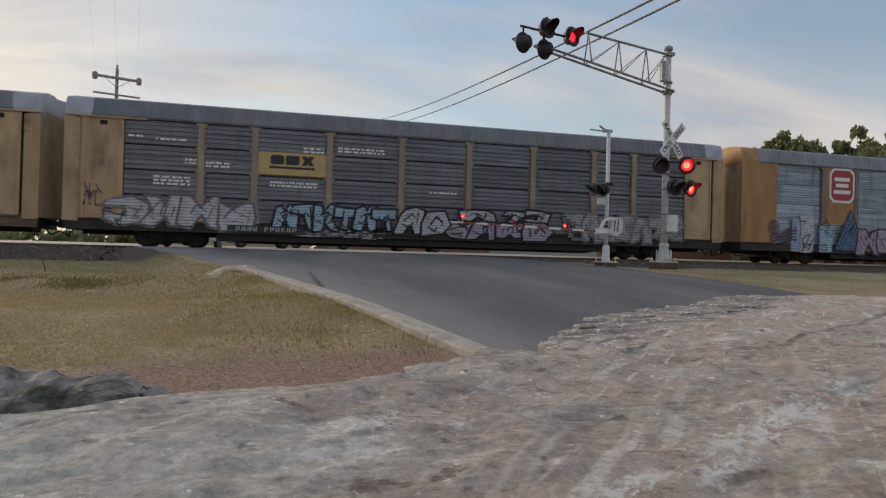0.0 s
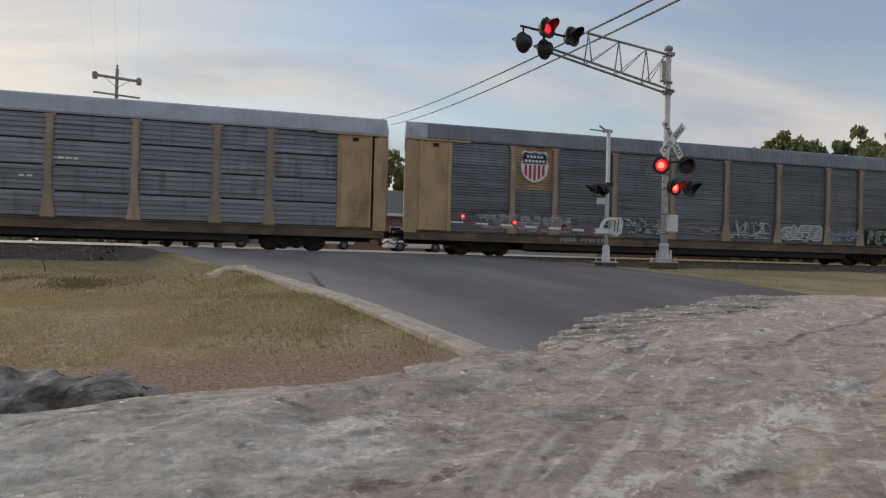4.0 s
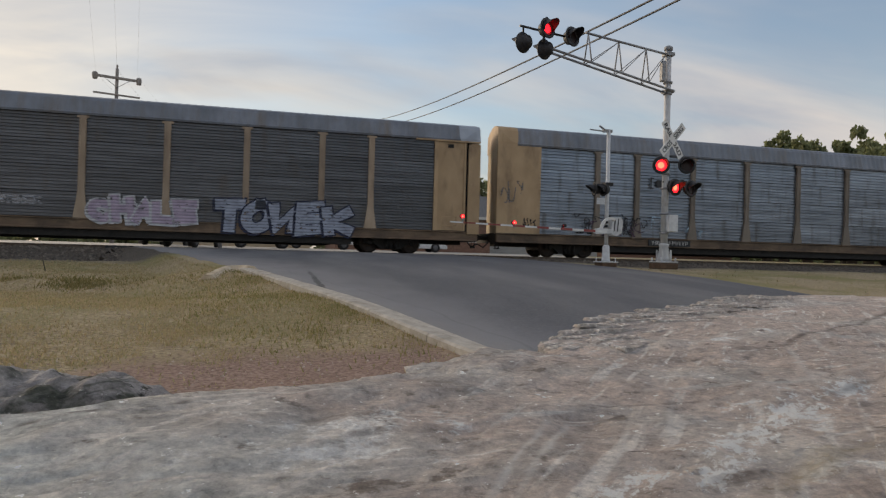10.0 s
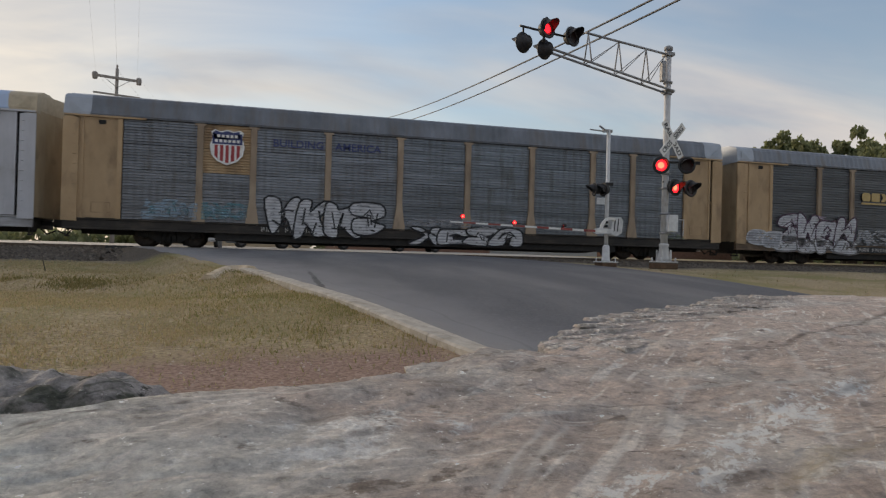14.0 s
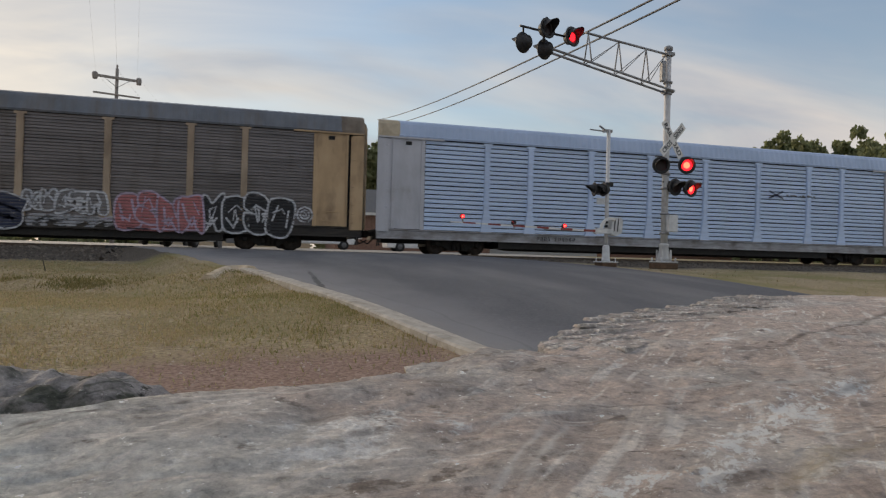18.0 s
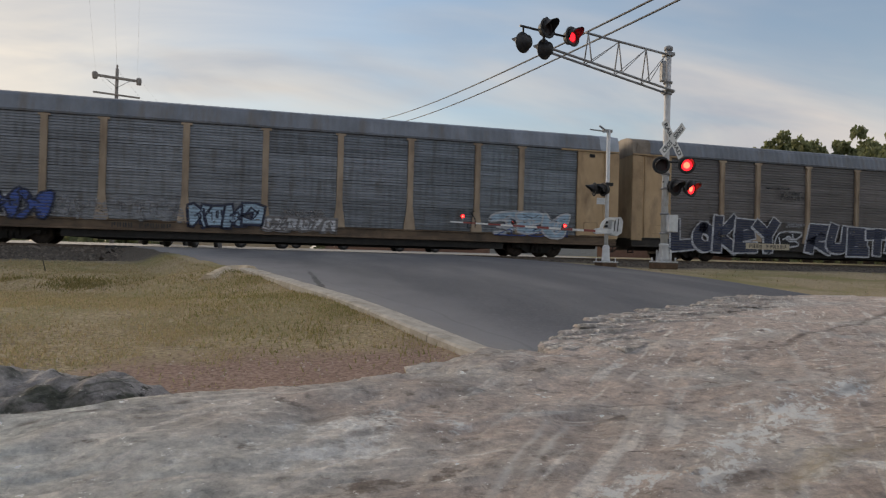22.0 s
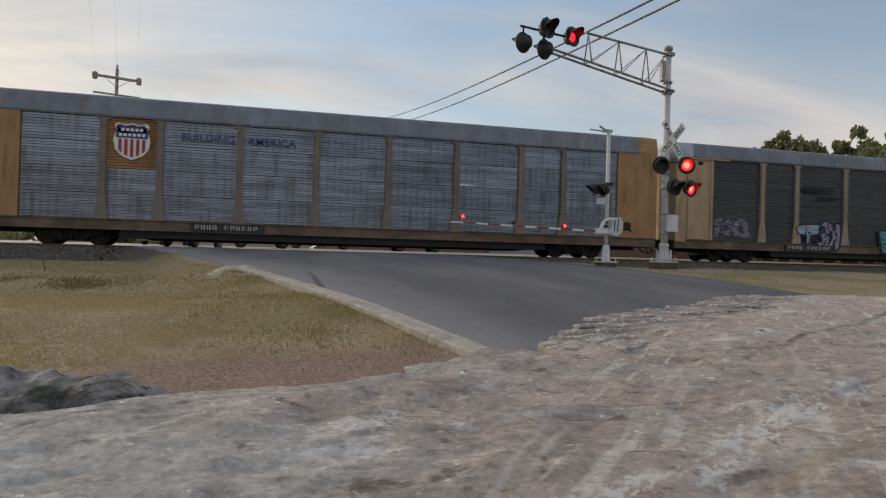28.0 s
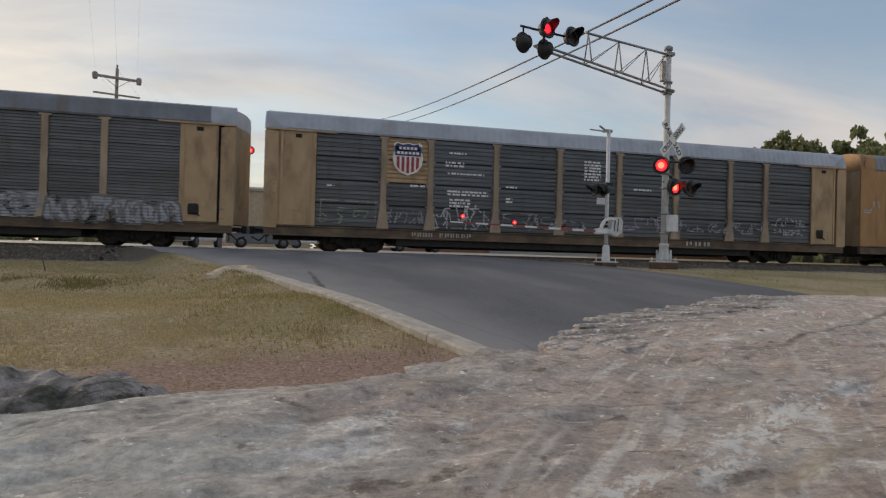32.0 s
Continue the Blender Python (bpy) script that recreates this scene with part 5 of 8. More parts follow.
INK = {"white": (0.54, 0.55, 0.58), "grey": (0.36, 0.37, 0.4), "black": (0.014, 0.014, 0.017), "navy": (0.02, 0.026, 0.06), "pink": (0.42, 0.15, 0.15), "teal": (0.1, 0.30, 0.36), "blue": (0.05, 0.10, 0.34),
       "lilac": (0.44, 0.36, 0.47), "green": (0.27, 0.33, 0.25), "sky": (0.36, 0.5, 0.62), "red": (0.45, 0.06, 0.07), "dim": (0.2, 0.19, 0.19), "plum": (0.09, 0.045, 0.08), "denim": (0.09, 0.19, 0.32), "pewter": (0.34, 0.38, 0.47)}


def bars_mesh(w, h, n, seed):
    """Unreadable stencilled marks: plain bars of their size."""
    rng = random.Random(seed)
    bm = bmesh.new()
    x = 0.0
    for k in range(n):
        cw = w / n
        if k != n // 2 - 1 or n < 6:
            box(bm, x + cw * 0.1, x + cw * 0.3, -0.002, 0.0, 0, h)
            box(bm, x + cw * 0.5, x + cw * rng.uniform(0.62, 0.8), -0.002, 0.0, rng.choice((0, h * 0.3)), h)
        x += cw
    return bm


def shield_mesh():
    """A shield: blue chief over red and white stripes, edged in white."""
    bm = bmesh.new()
    out = [(-0.62, 0.78), (-0.5, 0.9), (-0.25, 0.82), (0, 0.9), (0.25, 0.82), (0.5, 0.9), (0.62, 0.78), (0.56, 0.5), (0.66, 0.1), (0.6, -0.35), (0.38, -0.66), (0, -0.86), (-0.38, -0.66), (-0.6, -0.35), (-0.66, 0.1), (-0.56, 0.5)]
    prism(bm, out, -0.004, 0.0, 0)
    ins = [(x * 0.91, z * 0.93) for x, z in out]

    def low(x):
        x = abs(x)
        return lerp_table(x, [(0, -0.79), (0.35, -0.6), (0.55, -0.32), (0.62, 0.1)])
    chief = [(x, z) for x, z in ins if z > 0.3]
    prism(bm, [(-0.57, 0.18)] + sorted([p for p in chief if p[0] < -0.53], key=lambda p: p[1]) + [p for p in chief if abs(p[0]) <= 0.53] + sorted([p for p in chief if p[0] > 0.53], key=lambda p: -p[1]) + [(0.57, 0.18)], -0.007, -0.003, 1)
    for k in range(-2, 3):
        x0, x1 = k * 0.21 - 0.062, k * 0.21 + 0.062
        prism(bm, [(x0, low(x0) + 0.03), (x1, low(x1) + 0.03), (x1, 0.14), (x0, 0.14)], -0.007, -0.003, 2)
    for z in (0.58, 0.34):
        for k in range(5 if z > 0.5 else 6):
            n = 5 if z > 0.5 else 6
            x = (k - (n - 1) / 2) * 0.165
            box(bm, x - 0.055, x + 0.055, -0.0085, -0.006, z - 0.07, z + 0.07, mi=0)
    return bm


def emblem_pieces(style):
    """An emblem of three plain blocks where the lettering stands and a line below, in the wagon's own x and z."""
    x0, x1, z0, z1 = {"plate": (7.14, 8.84, 3.34, 3.71), "letters": (7.15, 8.85, 3.2, 3.62), "bracket": (7.50, 8.58, 3.3, 3.62)}[style]
    w, h = (x1 - x0) / 3.24, z1 - z0
    out = []
    for k, outline in enumerate((
            [(0.15, 0), (0.85, 0), (1, 0.2), (1, 0.8), (0.85, 1), (0.15, 1), (0, 0.8), (0, 0.2)],
            [(0.0, 0), (0.9, 0), (1, 0.12), (1, 1), (0.1, 1), (0, 0.88)],
            [(0, 0), (0.42, 0), (0.5, 0.22), (0.6, 0), (1, 0), (0.74, 0.5), (1, 1), (0.6, 1), (0.5, 0.78), (0.42, 1), (0, 1), (0.26, 0.5)])):
        x = x0 + k * w * 1.12
        out.append(("emblem_block", prism(bmesh.new(), [(x + px * w, z0 + pz * h) for px, pz in outline], -0.010, -0.005)))
    if style == "bracket":
        for x, s in ((7.24, 1), (8.9, -1)):
            out.append(("emblem_bracket", prism(bmesh.new(), [(x - s * 0.03, 3.22), (x + s * 0.13, 3.22), (x + s * 0.13, 3.27), (x + s * 0.03, 3.27), (x + s * 0.03, 3.67), (x + s * 0.13, 3.67), (x + s * 0.13, 3.72), (x - s * 0.03, 3.72)], -0.010, -0.005)))
    else:
        out.append(("emblem_line", boxed(x0 - 0.04, x1 + 0.02, -0.010, -0.005, z0 - 0.16, z0 - 0.07)))
    return out


M["emblem_blue"] = plain("emblem_blue", (0.035, 0.05, 0.16), 0.5)
M["emblem_red"] = plain("emblem_red", (0.36, 0.035, 0.04), 0.5)
M["emblem_yellow"] = plain("emblem_yellow", (0.5, 0.36, 0.15), 0.55)
WAGONS = []
M["drab_white"] = material("grimy_white_sill", [(0.3, (0.2, 0.19, 0.185)), (0.55, (0.33, 0.33, 0.345)), (0.75, (0.46, 0.48, 0.53))], scale=1.8, stretch=(0.7, 1, 2.4), rough=0.6, stain=(0.1, 0.08, 0.065), stain_scale=0.9, stain_at=(0.52, 0.78), bump=0.08)
M["white_door"] = material("chalky_white_door", [(0.3, (0.38, 0.385, 0.41)), (0.7, (0.52, 0.53, 0.57))], scale=1.6, stretch=(1, 1, 0.4), rough=0.6, stain=(0.26, 0.23, 0.2), stain_scale=1.0, stain_at=(0.58, 0.85), bump=0.06)
M["white_roof"] = material("pale_blue_roof", [(0.3, (0.32, 0.42, 0.58)), (0.7, (0.42, 0.53, 0.72))], scale=0.6, rough=0.45, bump=0.04)
M["trim_cream"] = plain("cream_paint", (0.5, 0.42, 0.3), 0.6)
M["mark_grey"] = plain("grimy_white_stencil", (0.42, 0.41, 0.39), 0.7)


def wagon(n, tone, body, label, gapped=False, emblem=None, words=False, sprays=(), ribs=7, roof="roof", marks=(5.8, 7.6), mark_ink="white", dark_sill=False, lights=(), latch=False, cap=None, deep=0.042, post="", more=(), plate=None, bolted=False, tall=0.0, flush=False):
    """One auto-rack wagon; its origin is at its rear end, on the rail."""
    w = thing("autorack_wagon", pose(0, 0, 0), label, "railway wagon", "train of wagons")
    B, T = M[body], M[tone]
    # dark backing added so that the gaps between sheets look shaded
    link_mesh("inner_wall", shared("inner_wall", lambda: core_mesh(0.64), M["interior_shade"]), w)
    link_mesh("side_sill", shared("side_sill", sill_mesh, M["dark_sill"] if dark_sill else M["drab_white"] if tone == "white_paint" else M["sill"]), w)
    link_mesh("underframe", shared("underframe", frame_mesh, M["under"]), w)
    far = link_mesh("far_side", shared("far_side", lambda: boxed(0.66, WAGON_L - 0.66, -SIDE - 0.08, -SIDE, 0.6, 4.8), T), w)
    link_mesh("roof", shared(("roof", tall), lambda: roof_mesh(0.75, tall), M[roof]), w, "corrugated galvanised roof")
    for x, s in ((0.0, 1), (WAGON_L, -1)):
        c = link_mesh("roof_cap", shared(("roof_cap", tall, s), lambda: roof_end_mesh(tall, 0.19 if s > 0 else 0.0), M[cap or "roof_light"]), w)
        k = link_mesh("coupler", shared(("coupler", s), lambda: coupler_mesh(s), M["under"]), w)
        k.matrix_basis = pose(x, 0, 0)
        if not flush:
            l = link_mesh("end_flange", shared("end_flange", flange_mesh, B), w)
            l.matrix_basis = pose(-0.14, SIDE, 0)
            if s < 0:
                l.scale = (-1, 1, 1)
                l.location.x = WAGON_L + 0.14
        if s > 0:
            e = link_mesh("end_door", shared("rear_end_door", lambda: end_piece(SLANT, 0.95, 4.84, back=-0.75), M["white_door"] if body == "white_door" else M["end_brown"]), w, "grimy tan end door")
            e.matrix_basis, c.matrix_basis = pose(-0.08, 0, 0), pose(-0.02, 0, 0)
            e.scale = (-1, 1, 1)
        else:
            e = link_mesh("end_door", shared("front_end_door", lambda: end_piece(BOW, 0.95, 4.84), M["end_brown"]), w, "grimy brown end door swung out")
            e.matrix_basis, c.matrix_basis = pose(WAGON_L + 0.1, 0, 0), pose(WAGON_L + 0.02, 0, 0)
            c.scale = (-1, 1, 1)
            h_ = link_mesh("end_hood", shared(("end_hood", tall), lambda: end_piece(BOW, 4.845, 5.5 + tall, 0.28), M[cap or "roof_light"]), w, "pale sheet hood above the end door")
            h_.matrix_basis = pose(WAGON_L + 0.1, 0, 0)
    for x0, x1 in ((-0.12, DOOR_A), (DOOR_B, WAGON_L + 0.12)):
        low = -0.02 if flush else 0.6 if x0 > 5 else 0.50
        d = link_mesh("side_door", shared(("side_door", low), lambda: boxed(low, DW, -0.03 if flush else 0.0, 0.07, 0.96 if flush else 1.0, 4.8 if flush else 4.74), B), w)
        d.matrix_basis = pose(x0, SIDE, 0)
        if x0 > 5:                               # handed
            d.scale = (-1, 1, 1)
            d.location.x = x1
        if (B.name, "pieces") not in cache:
            # the vent is coloured near-black as the shade of its opening
            cache[(B.name, "pieces")] = [(k, mesh_of(k, bm, M["interior_shade"] if k == "door_vent" else B)) for k, bm in door_pieces()]
        for k, me in () if flush else cache[(B.name, "pieces")]:
            link_mesh(k, me, d)
        if latch and x0 > 5:
            q = link_mesh("brake_box", shared("brake_box", latch_mesh, M["under"]), d, "grease-blackened handbrake box")
            q.matrix_basis = pose(1.45, 0, 1.45)
    edges = [DOOR_A] + POSTS + [DOOR_B]
    lev = 4
    hh = (Z_TOP - Z_PANEL) / lev
    gap = 0.05 if gapped else 0.012
    emb_bay = {"plate": 2, "letters": 2, "bracket": 2, "shield": 1}.get(emblem, -1)
    for i, (a, b) in enumerate(zip(edges, edges[1:])):
        for k in range(lev):
            pw = round(b - a - 0.06, 2)
            mat = T
            if i == emb_bay and ((emblem == "plate" and k == 2) or (emblem == "shield" and k >= 2)):
                mat = B
            s = link_mesh("side_panel", shared(("side_panel", pw, ribs, gapped, deep), lambda: ribbed(pw, hh - gap, ribs, deep) if deep < 0.05 else ribbed(pw, hh - gap, ribs, deep, 0.09, 0.68), mat), w)
            s.matrix_basis = pose(a + 0.03, SIDE + 0.045, Z_PANEL + k * hh + gap / 2)
    post_me = shared(("stake_post", gapped, bolted), lambda: bolted_post_mesh(Z_TOP - Z_PANEL, [hh, 2 * hh, 3 * hh] if gapped else [1.15 + 0.42 * q for q in range(6)] if bolted else []), M[post] if post else M["post_tan"], M["galv"])
    for x in POSTS:
        p = link_mesh("stake_post", post_me, w)
        p.matrix_basis = pose(x, SIDE, Z_PANEL)
    y_paint = SIDE - 0.052
    if emblem == "shield":
        e = link_mesh("shield_emblem", shared("shield_emblem", shield_mesh, M["white"], M["emblem_blue"], M["emblem_red"]), w, "blue, red and white shield emblem")
        e.matrix_basis = pose((edges[1] + edges[2]) / 2, y_paint + 0.03, 3.85) @ Matrix.Diagonal((0.97, 1.0, 0.78, 1.0))
    elif emblem in ("plate", "letters", "bracket"):
        e = w
        if emblem == "plate":
            e = part("emblem_panel", boxed(6.68, 9.3, y_paint + 0.039, y_paint + 0.045, 2.93, 3.82), M["emblem_yellow"], w, "yellow emblem panel")
        for key, bm in emblem_pieces(emblem):
            part(key, bm, M["emblem_yellow"] if emblem == "letters" else M["black"], e).matrix_basis = pose(0, y_paint + 0.045, 0)
    elif emblem == "badge":
        bm = bmesh.new()
        prism(bm, [(-0.5, -0.85), (0.5, -0.85), (0.75, -0.6), (0.75, 0.6), (0.5, 0.85), (-0.5, 0.85), (-0.75, 0.6), (-0.75, -0.6)], -0.004, 0.0, 0)
        prism(bm, [(-0.44, -0.74), (0.44, -0.74), (0.65, -0.53), (0.65, 0.53), (0.44, 0.74), (-0.44, 0.74), (-0.65, 0.53), (-0.65, -0.53)], -0.007, -0.003, 1)
        for z, hw in ((0.3, 0.46), (0.0, 0.38), (-0.32, 0.5)):
            box(bm, -hw, hw, -0.009, -0.006, z - 0.09, z + 0.09, mi=0)
        e = link_mesh("red_badge", mesh_of("red_badge", bm, M["white"], M["emblem_red"]), w, "red and white square badge")
        e.matrix_basis = pose(5.66, y_paint + 0.03, 3.9)
        b_ = part("badge_panel", boxed(4.70, 6.42, SIDE - 0.005, SIDE + 0.04, 2.0, Z_TOP), B, w)
    if words:
        for key, x in (("building", 7.29), ("america", 9.68)):
            me = WORDS[key].copy()
            me.materials.append(M["emblem_blue"])
            t = link_mesh("slogan", me, w, "dark blue slogan lettering")
            t.matrix_basis = pose(x, SIDE + 0.008, 4.03)
    if plate:
        part("number_board", boxed(plate[0], plate[1], SIDE - 0.072, SIDE - 0.03, 0.63, 0.91), M["black"] if mark_ink == "white" else M["trim_cream"], w, "black number board" if mark_ink == "white" else "cream number board")
    for j, (x, mw) in enumerate([(marks[0], marks[1] - marks[0])] + [(a, b - a) for a, b in more]):
        ink = M["mark_grey"] if mark_ink == "white" else M["black"]
        t = link_mesh("stencil_marks", shared(("stencil_marks", round(mw, 2), j), lambda: bars_mesh(mw, 0.2 if j else 0.17, 3 if j else 11, 5), ink), w, "small stencilled number marks")
        t.matrix_basis = pose(x, SIDE - (0.074 if plate else 0.006), 0.69)
        tagged(t, kind="stuff")
    for j, (x, z, mw, rows) in enumerate(lights):     # small pale stencilled notices
        bm = bmesh.new()
        rng = random.Random(n * 31 + j)
        for r_ in range(rows):
            xx = 0.0
            while xx < mw:
                ln = rng.uniform(0.05, 0.22)
                box(bm, xx, min(xx + ln, mw), -0.002, 0, -r_ * 0.13, -r_ * 0.13 + 0.075)
                xx += ln + rng.uniform(0.02, 0.09)
        t = part("stencil_notice", bm, M["white"], w, "small white stencilled notice")
        t.matrix_basis = pose(x, SIDE + 0.042, z)
        tagged(t, kind="stuff")
    for j, (x, z, gw, gh, letters, style, fill, edge, word) in enumerate(sprays):
        for me in graffiti_mesh(n * 100 + j, gw, gh, letters, style, word, (paint(INK[fill], style == "ghost"), paint(INK[edge], style == "ghost"))):
            g = link_mesh("graffiti_patch" if "patch" in me.name else "graffiti_letter", me, w, f"{fill} and {edge} sprayed graffiti")
            g.matrix_basis = pose(x, y_paint, z)
    wheels = []
    for c in (3.5, WAGON_L - 3.5):
        t = link_mesh("truck", shared("truck", truck_mesh, M["under"]), w)
        t.matrix_basis = pose(c, 0, 0)
        for dx in (-0.88, 0.88):
            ws = link_mesh("wheelset", shared("wheelset", wheelset_mesh, M["wheel"]), t)
            ws.matrix_basis = pose(dx, 0, 0.425)
            wheels.append(ws)
    WAGONS.append((n, w, wheels))
    return w


wagon(-1, "light_steel", "orange", "orange-ended autorack wagon with pale panels and a red badge", cap="orange", flush=True, emblem="badge", ribs=8, dark_sill=True, post="drab",
      sprays=[(1.4, 1.4, 0.6, 0.65, 1, "rings", "plum", "plum", None), (1.45, 0.5, 1.5, 1.15, 5, "waves", "plum", "plum", None), (2.75, 0.6, 0.5, 1.6, 1, "patch", "sky", "sky", None), (3.2, 0.55, 0.8, 1.85, 1, "patch", "white", "black", None), (4.35, 0.6, 0.75, 1.3, 1, "patch", "sky", "denim", None),
              (4.0, 1.5, 2.4, 0.75, 3, "tag", "black", "black", None), (5.25, 0.7, 1.9, 2.0, 1, "peak", "denim", "navy", None), (6.75, 0.5, 2.3, 1.3, 2, "piece", "lilac", "plum", None), (9.0, 0.8, 3.6, 1.0, 4, "piece", "lilac", "black", None)])
wagon(0, "mid_steel", "yellow", "autorack wagon with yellow emblem plate and white graffiti", gapped=True, emblem="plate", ribs=5, marks=(5.9, 8.25), dark_sill=True, plate=(5.6, 8.5),
      sprays=[(0.55, 1.45, 0.6, 0.9, 3, "tag", "dim", "plum", None), (1.3, 0.66, 5.3, 1.28, 4, "piece", "white", "dim", None), (1.1, 0.6, 0.9, 0.8, 2, "tag", "black", "black", None), (7.35, 0.75, 4.8, 1.1, 6, "piece", "sky", "black", None), (8.3, 0.5, 3.4, 0.4, 4, "ghost", "white", "grey", None), (12.3, 0.7, 2.0, 1.2, 2, "piece", "white", "black", None), (14.3, 0.65, 4.6, 0.8, 4, "piece", "lilac", "black", None), (15.05, 1.4, 1.25, 0.5, 1, "piece", "white", "black", None), (16.95, 1.35, 1.85, 0.65, 2, "piece", "white", "black", None), (19.7, 0.72, 5.9, 1.25, 7, "piece", "grey", "dim", None), (20.2, 0.8, 5.2, 0.9, 6, "tag", "white", "white", None)],
      lights=[(2.0, 4.08, 0.5, 1), (2.95, 4.02, 1.1, 1), (2.9, 2.6, 1.3, 3), (4.0, 3.3, 0.4, 2), (4.75, 3.22, 0.9, 2), (8.4, 4.0, 0.8, 2), (9.76, 4.1, 1.9, 2), (7.15, 2.6, 1.85, 2), (13.6, 2.5, 1.2, 1)])
wagon(1, "mid_steel", "yellow", "grey autorack wagon with a shield emblem and faded graffiti", emblem="shield", ribs=8, marks=(6.85, 9.0),
      sprays=[(3.05, 1.03, 4.25, 0.78, 6, "ghost", "white", "grey", None), (9.9, 1.45, 2.2, 0.42, 6, "tag", "white", "white", None), (10.2, 1.13, 1.6, 0.33, 5, "tag", "white", "white", None), (11.6, 1.0, 0.6, 0.6, 2, "tag", "white", "white", None), (13.6, 1.2, 1.5, 0.4, 4, "ghost", "lilac", "pink", None), (15.4, 1.22, 2.2, 0.78, 5, "tag", "white", "white", None), (15.5, 1.1, 2.1, 0.45, 3, "ghost", "white", "grey", None), (18.4, 1.1, 2.2, 0.72, 4, "bubble", "grey", "white", None), (20.95, 1.15, 1.95, 0.62, 5, "ghost", "sky", "grey", None), (23.45, 0.95, 2.0, 0.9, 4, "piece", "green", "black", None)])
wagon(2, "steel", "yellow", "blue-grey autorack wagon with a yellow emblem plate and scribbled end", roof="roof_light", gapped=True, emblem="plate", ribs=5, marks=(5.8, 7.7), plate=(5.6, 7.85),
      sprays=[(0.75, 4.0, 0.7, 0.4, 5, "tag", "black", "black", None), (0.75, 3.42, 0.6, 0.4, 4, "tag", "black", "black", None), (0.75, 2.85, 0.75, 0.42, 4, "tag", "black", "black", None)],
      lights=[(3.2, 3.3, 1.1, 1), (3.0, 2.62, 0.9, 2), (4.95, 3.25, 0.45, 1), (6.2, 2.5, 0.8, 1), (7.35, 2.58, 2.0, 2), (15.4, 3.1, 0.9, 1), (14.3, 2.4, 0.5, 1), (13.1, 3.8, 0.3, 2)])
wagon(3, "blue_steel", "yellow", "shiny blue-grey autorack wagon with a bracketed black emblem and black tags", post="drab", tall=0.09, latch=True, cap="yellow", flush=True, emblem="bracket", ribs=7, marks=(7.3, 9.2), plate=(7.15, 9.3),
      sprays=[(3.5, 1.05, 3.5, 1.0, 7, "tag", "black", "black", None), (4.0, 1.0, 2.9, 0.75, 6, "tag", "plum", "plum", None), (1.06, 1.28, 0.58, 0.4, 4, "tag", "black", "black", None), (0.05, 2.25, 0.95, 1.2, 3, "tag", "dim", "dim", None), (7.35, 1.28, 1.8, 0.85, 3, "tag", "sky", "sky", None), (9.7, 0.95, 0.25, 0.6, 1, "tag", "sky", "sky", None)])
wagon(4, "dark_steel", "yellow", "dark autorack wagon with yellow emblem letters and large pale graffiti", emblem="letters", ribs=8, marks=(6.95, 8.75), plate=(6.85, 8.95),
      sprays=[(0.6, 0.8, 1.7, 0.75, 2, "bubble", "grey", "white", None), (2.1, 0.5, 4.75, 0.8, 4, "bubble", "white", "dim", None), (2.3, 0.9, 4.4, 1.5, 4, "bubble", "white", "plum", None), (2.2, 1.8, 4.3, 0.55, 4, "tag", "lilac", "lilac", None), (6.9, 0.95, 2.3, 0.9, 4, "ghost", "white", "white", None), (9.7, 1.37, 1.4, 0.4, 5, "ghost", "white", "white", None), (12.7, 0.85, 3.65, 1.0, 5, "block", "lilac", "white", "CHALE"), (17.1, 0.6, 5.1, 1.4, 5, "block", "pewter", "navy", "TO?EK")])
wagon(5, "punched_steel", "yellow", "grey autorack wagon with a shield emblem, slogan and white bubble graffiti", tall=0.09, emblem="shield", words=True, ribs=9, dark_sill=True, marks=(6.9, 8.9),
      sprays=[(2.6, 0.98, 1.9, 0.82, 3, "ghost", "sky", "teal", None), (4.75, 1.05, 1.55, 0.75, 3, "ghost", "teal", "sky", None), (7.2, 0.52, 4.5, 1.5, 4, "bubble", "white", "black", None), (13.0, 0.38, 4.7, 0.8, 4, "bubble", "white", "black", None), (12.8, 1.1, 4.6, 0.4, 8, "ghost", "grey", "grey", None), (24.45, 0.95, 1.2, 0.95, 1, "frame", "green", "white", None), (24.5, 0.95, 1.15, 0.3, 2, "tag", "green", "green", None)])
wagon(6, "white_paint", "white_door", "silver-white autorack wagon with ribbed side panels", post="white_paint", ribs=5, deep=0.05, roof="white_roof", cap="trim_cream", marks=(6.9, 8.75), mark_ink="black",
      sprays=[(18.75, 3.1, 0.75, 0.32, 1, "cross", "navy", "navy", None), (19.7, 3.2, 1.65, 0.14, 7, "tag", "dim", "dim", None)])
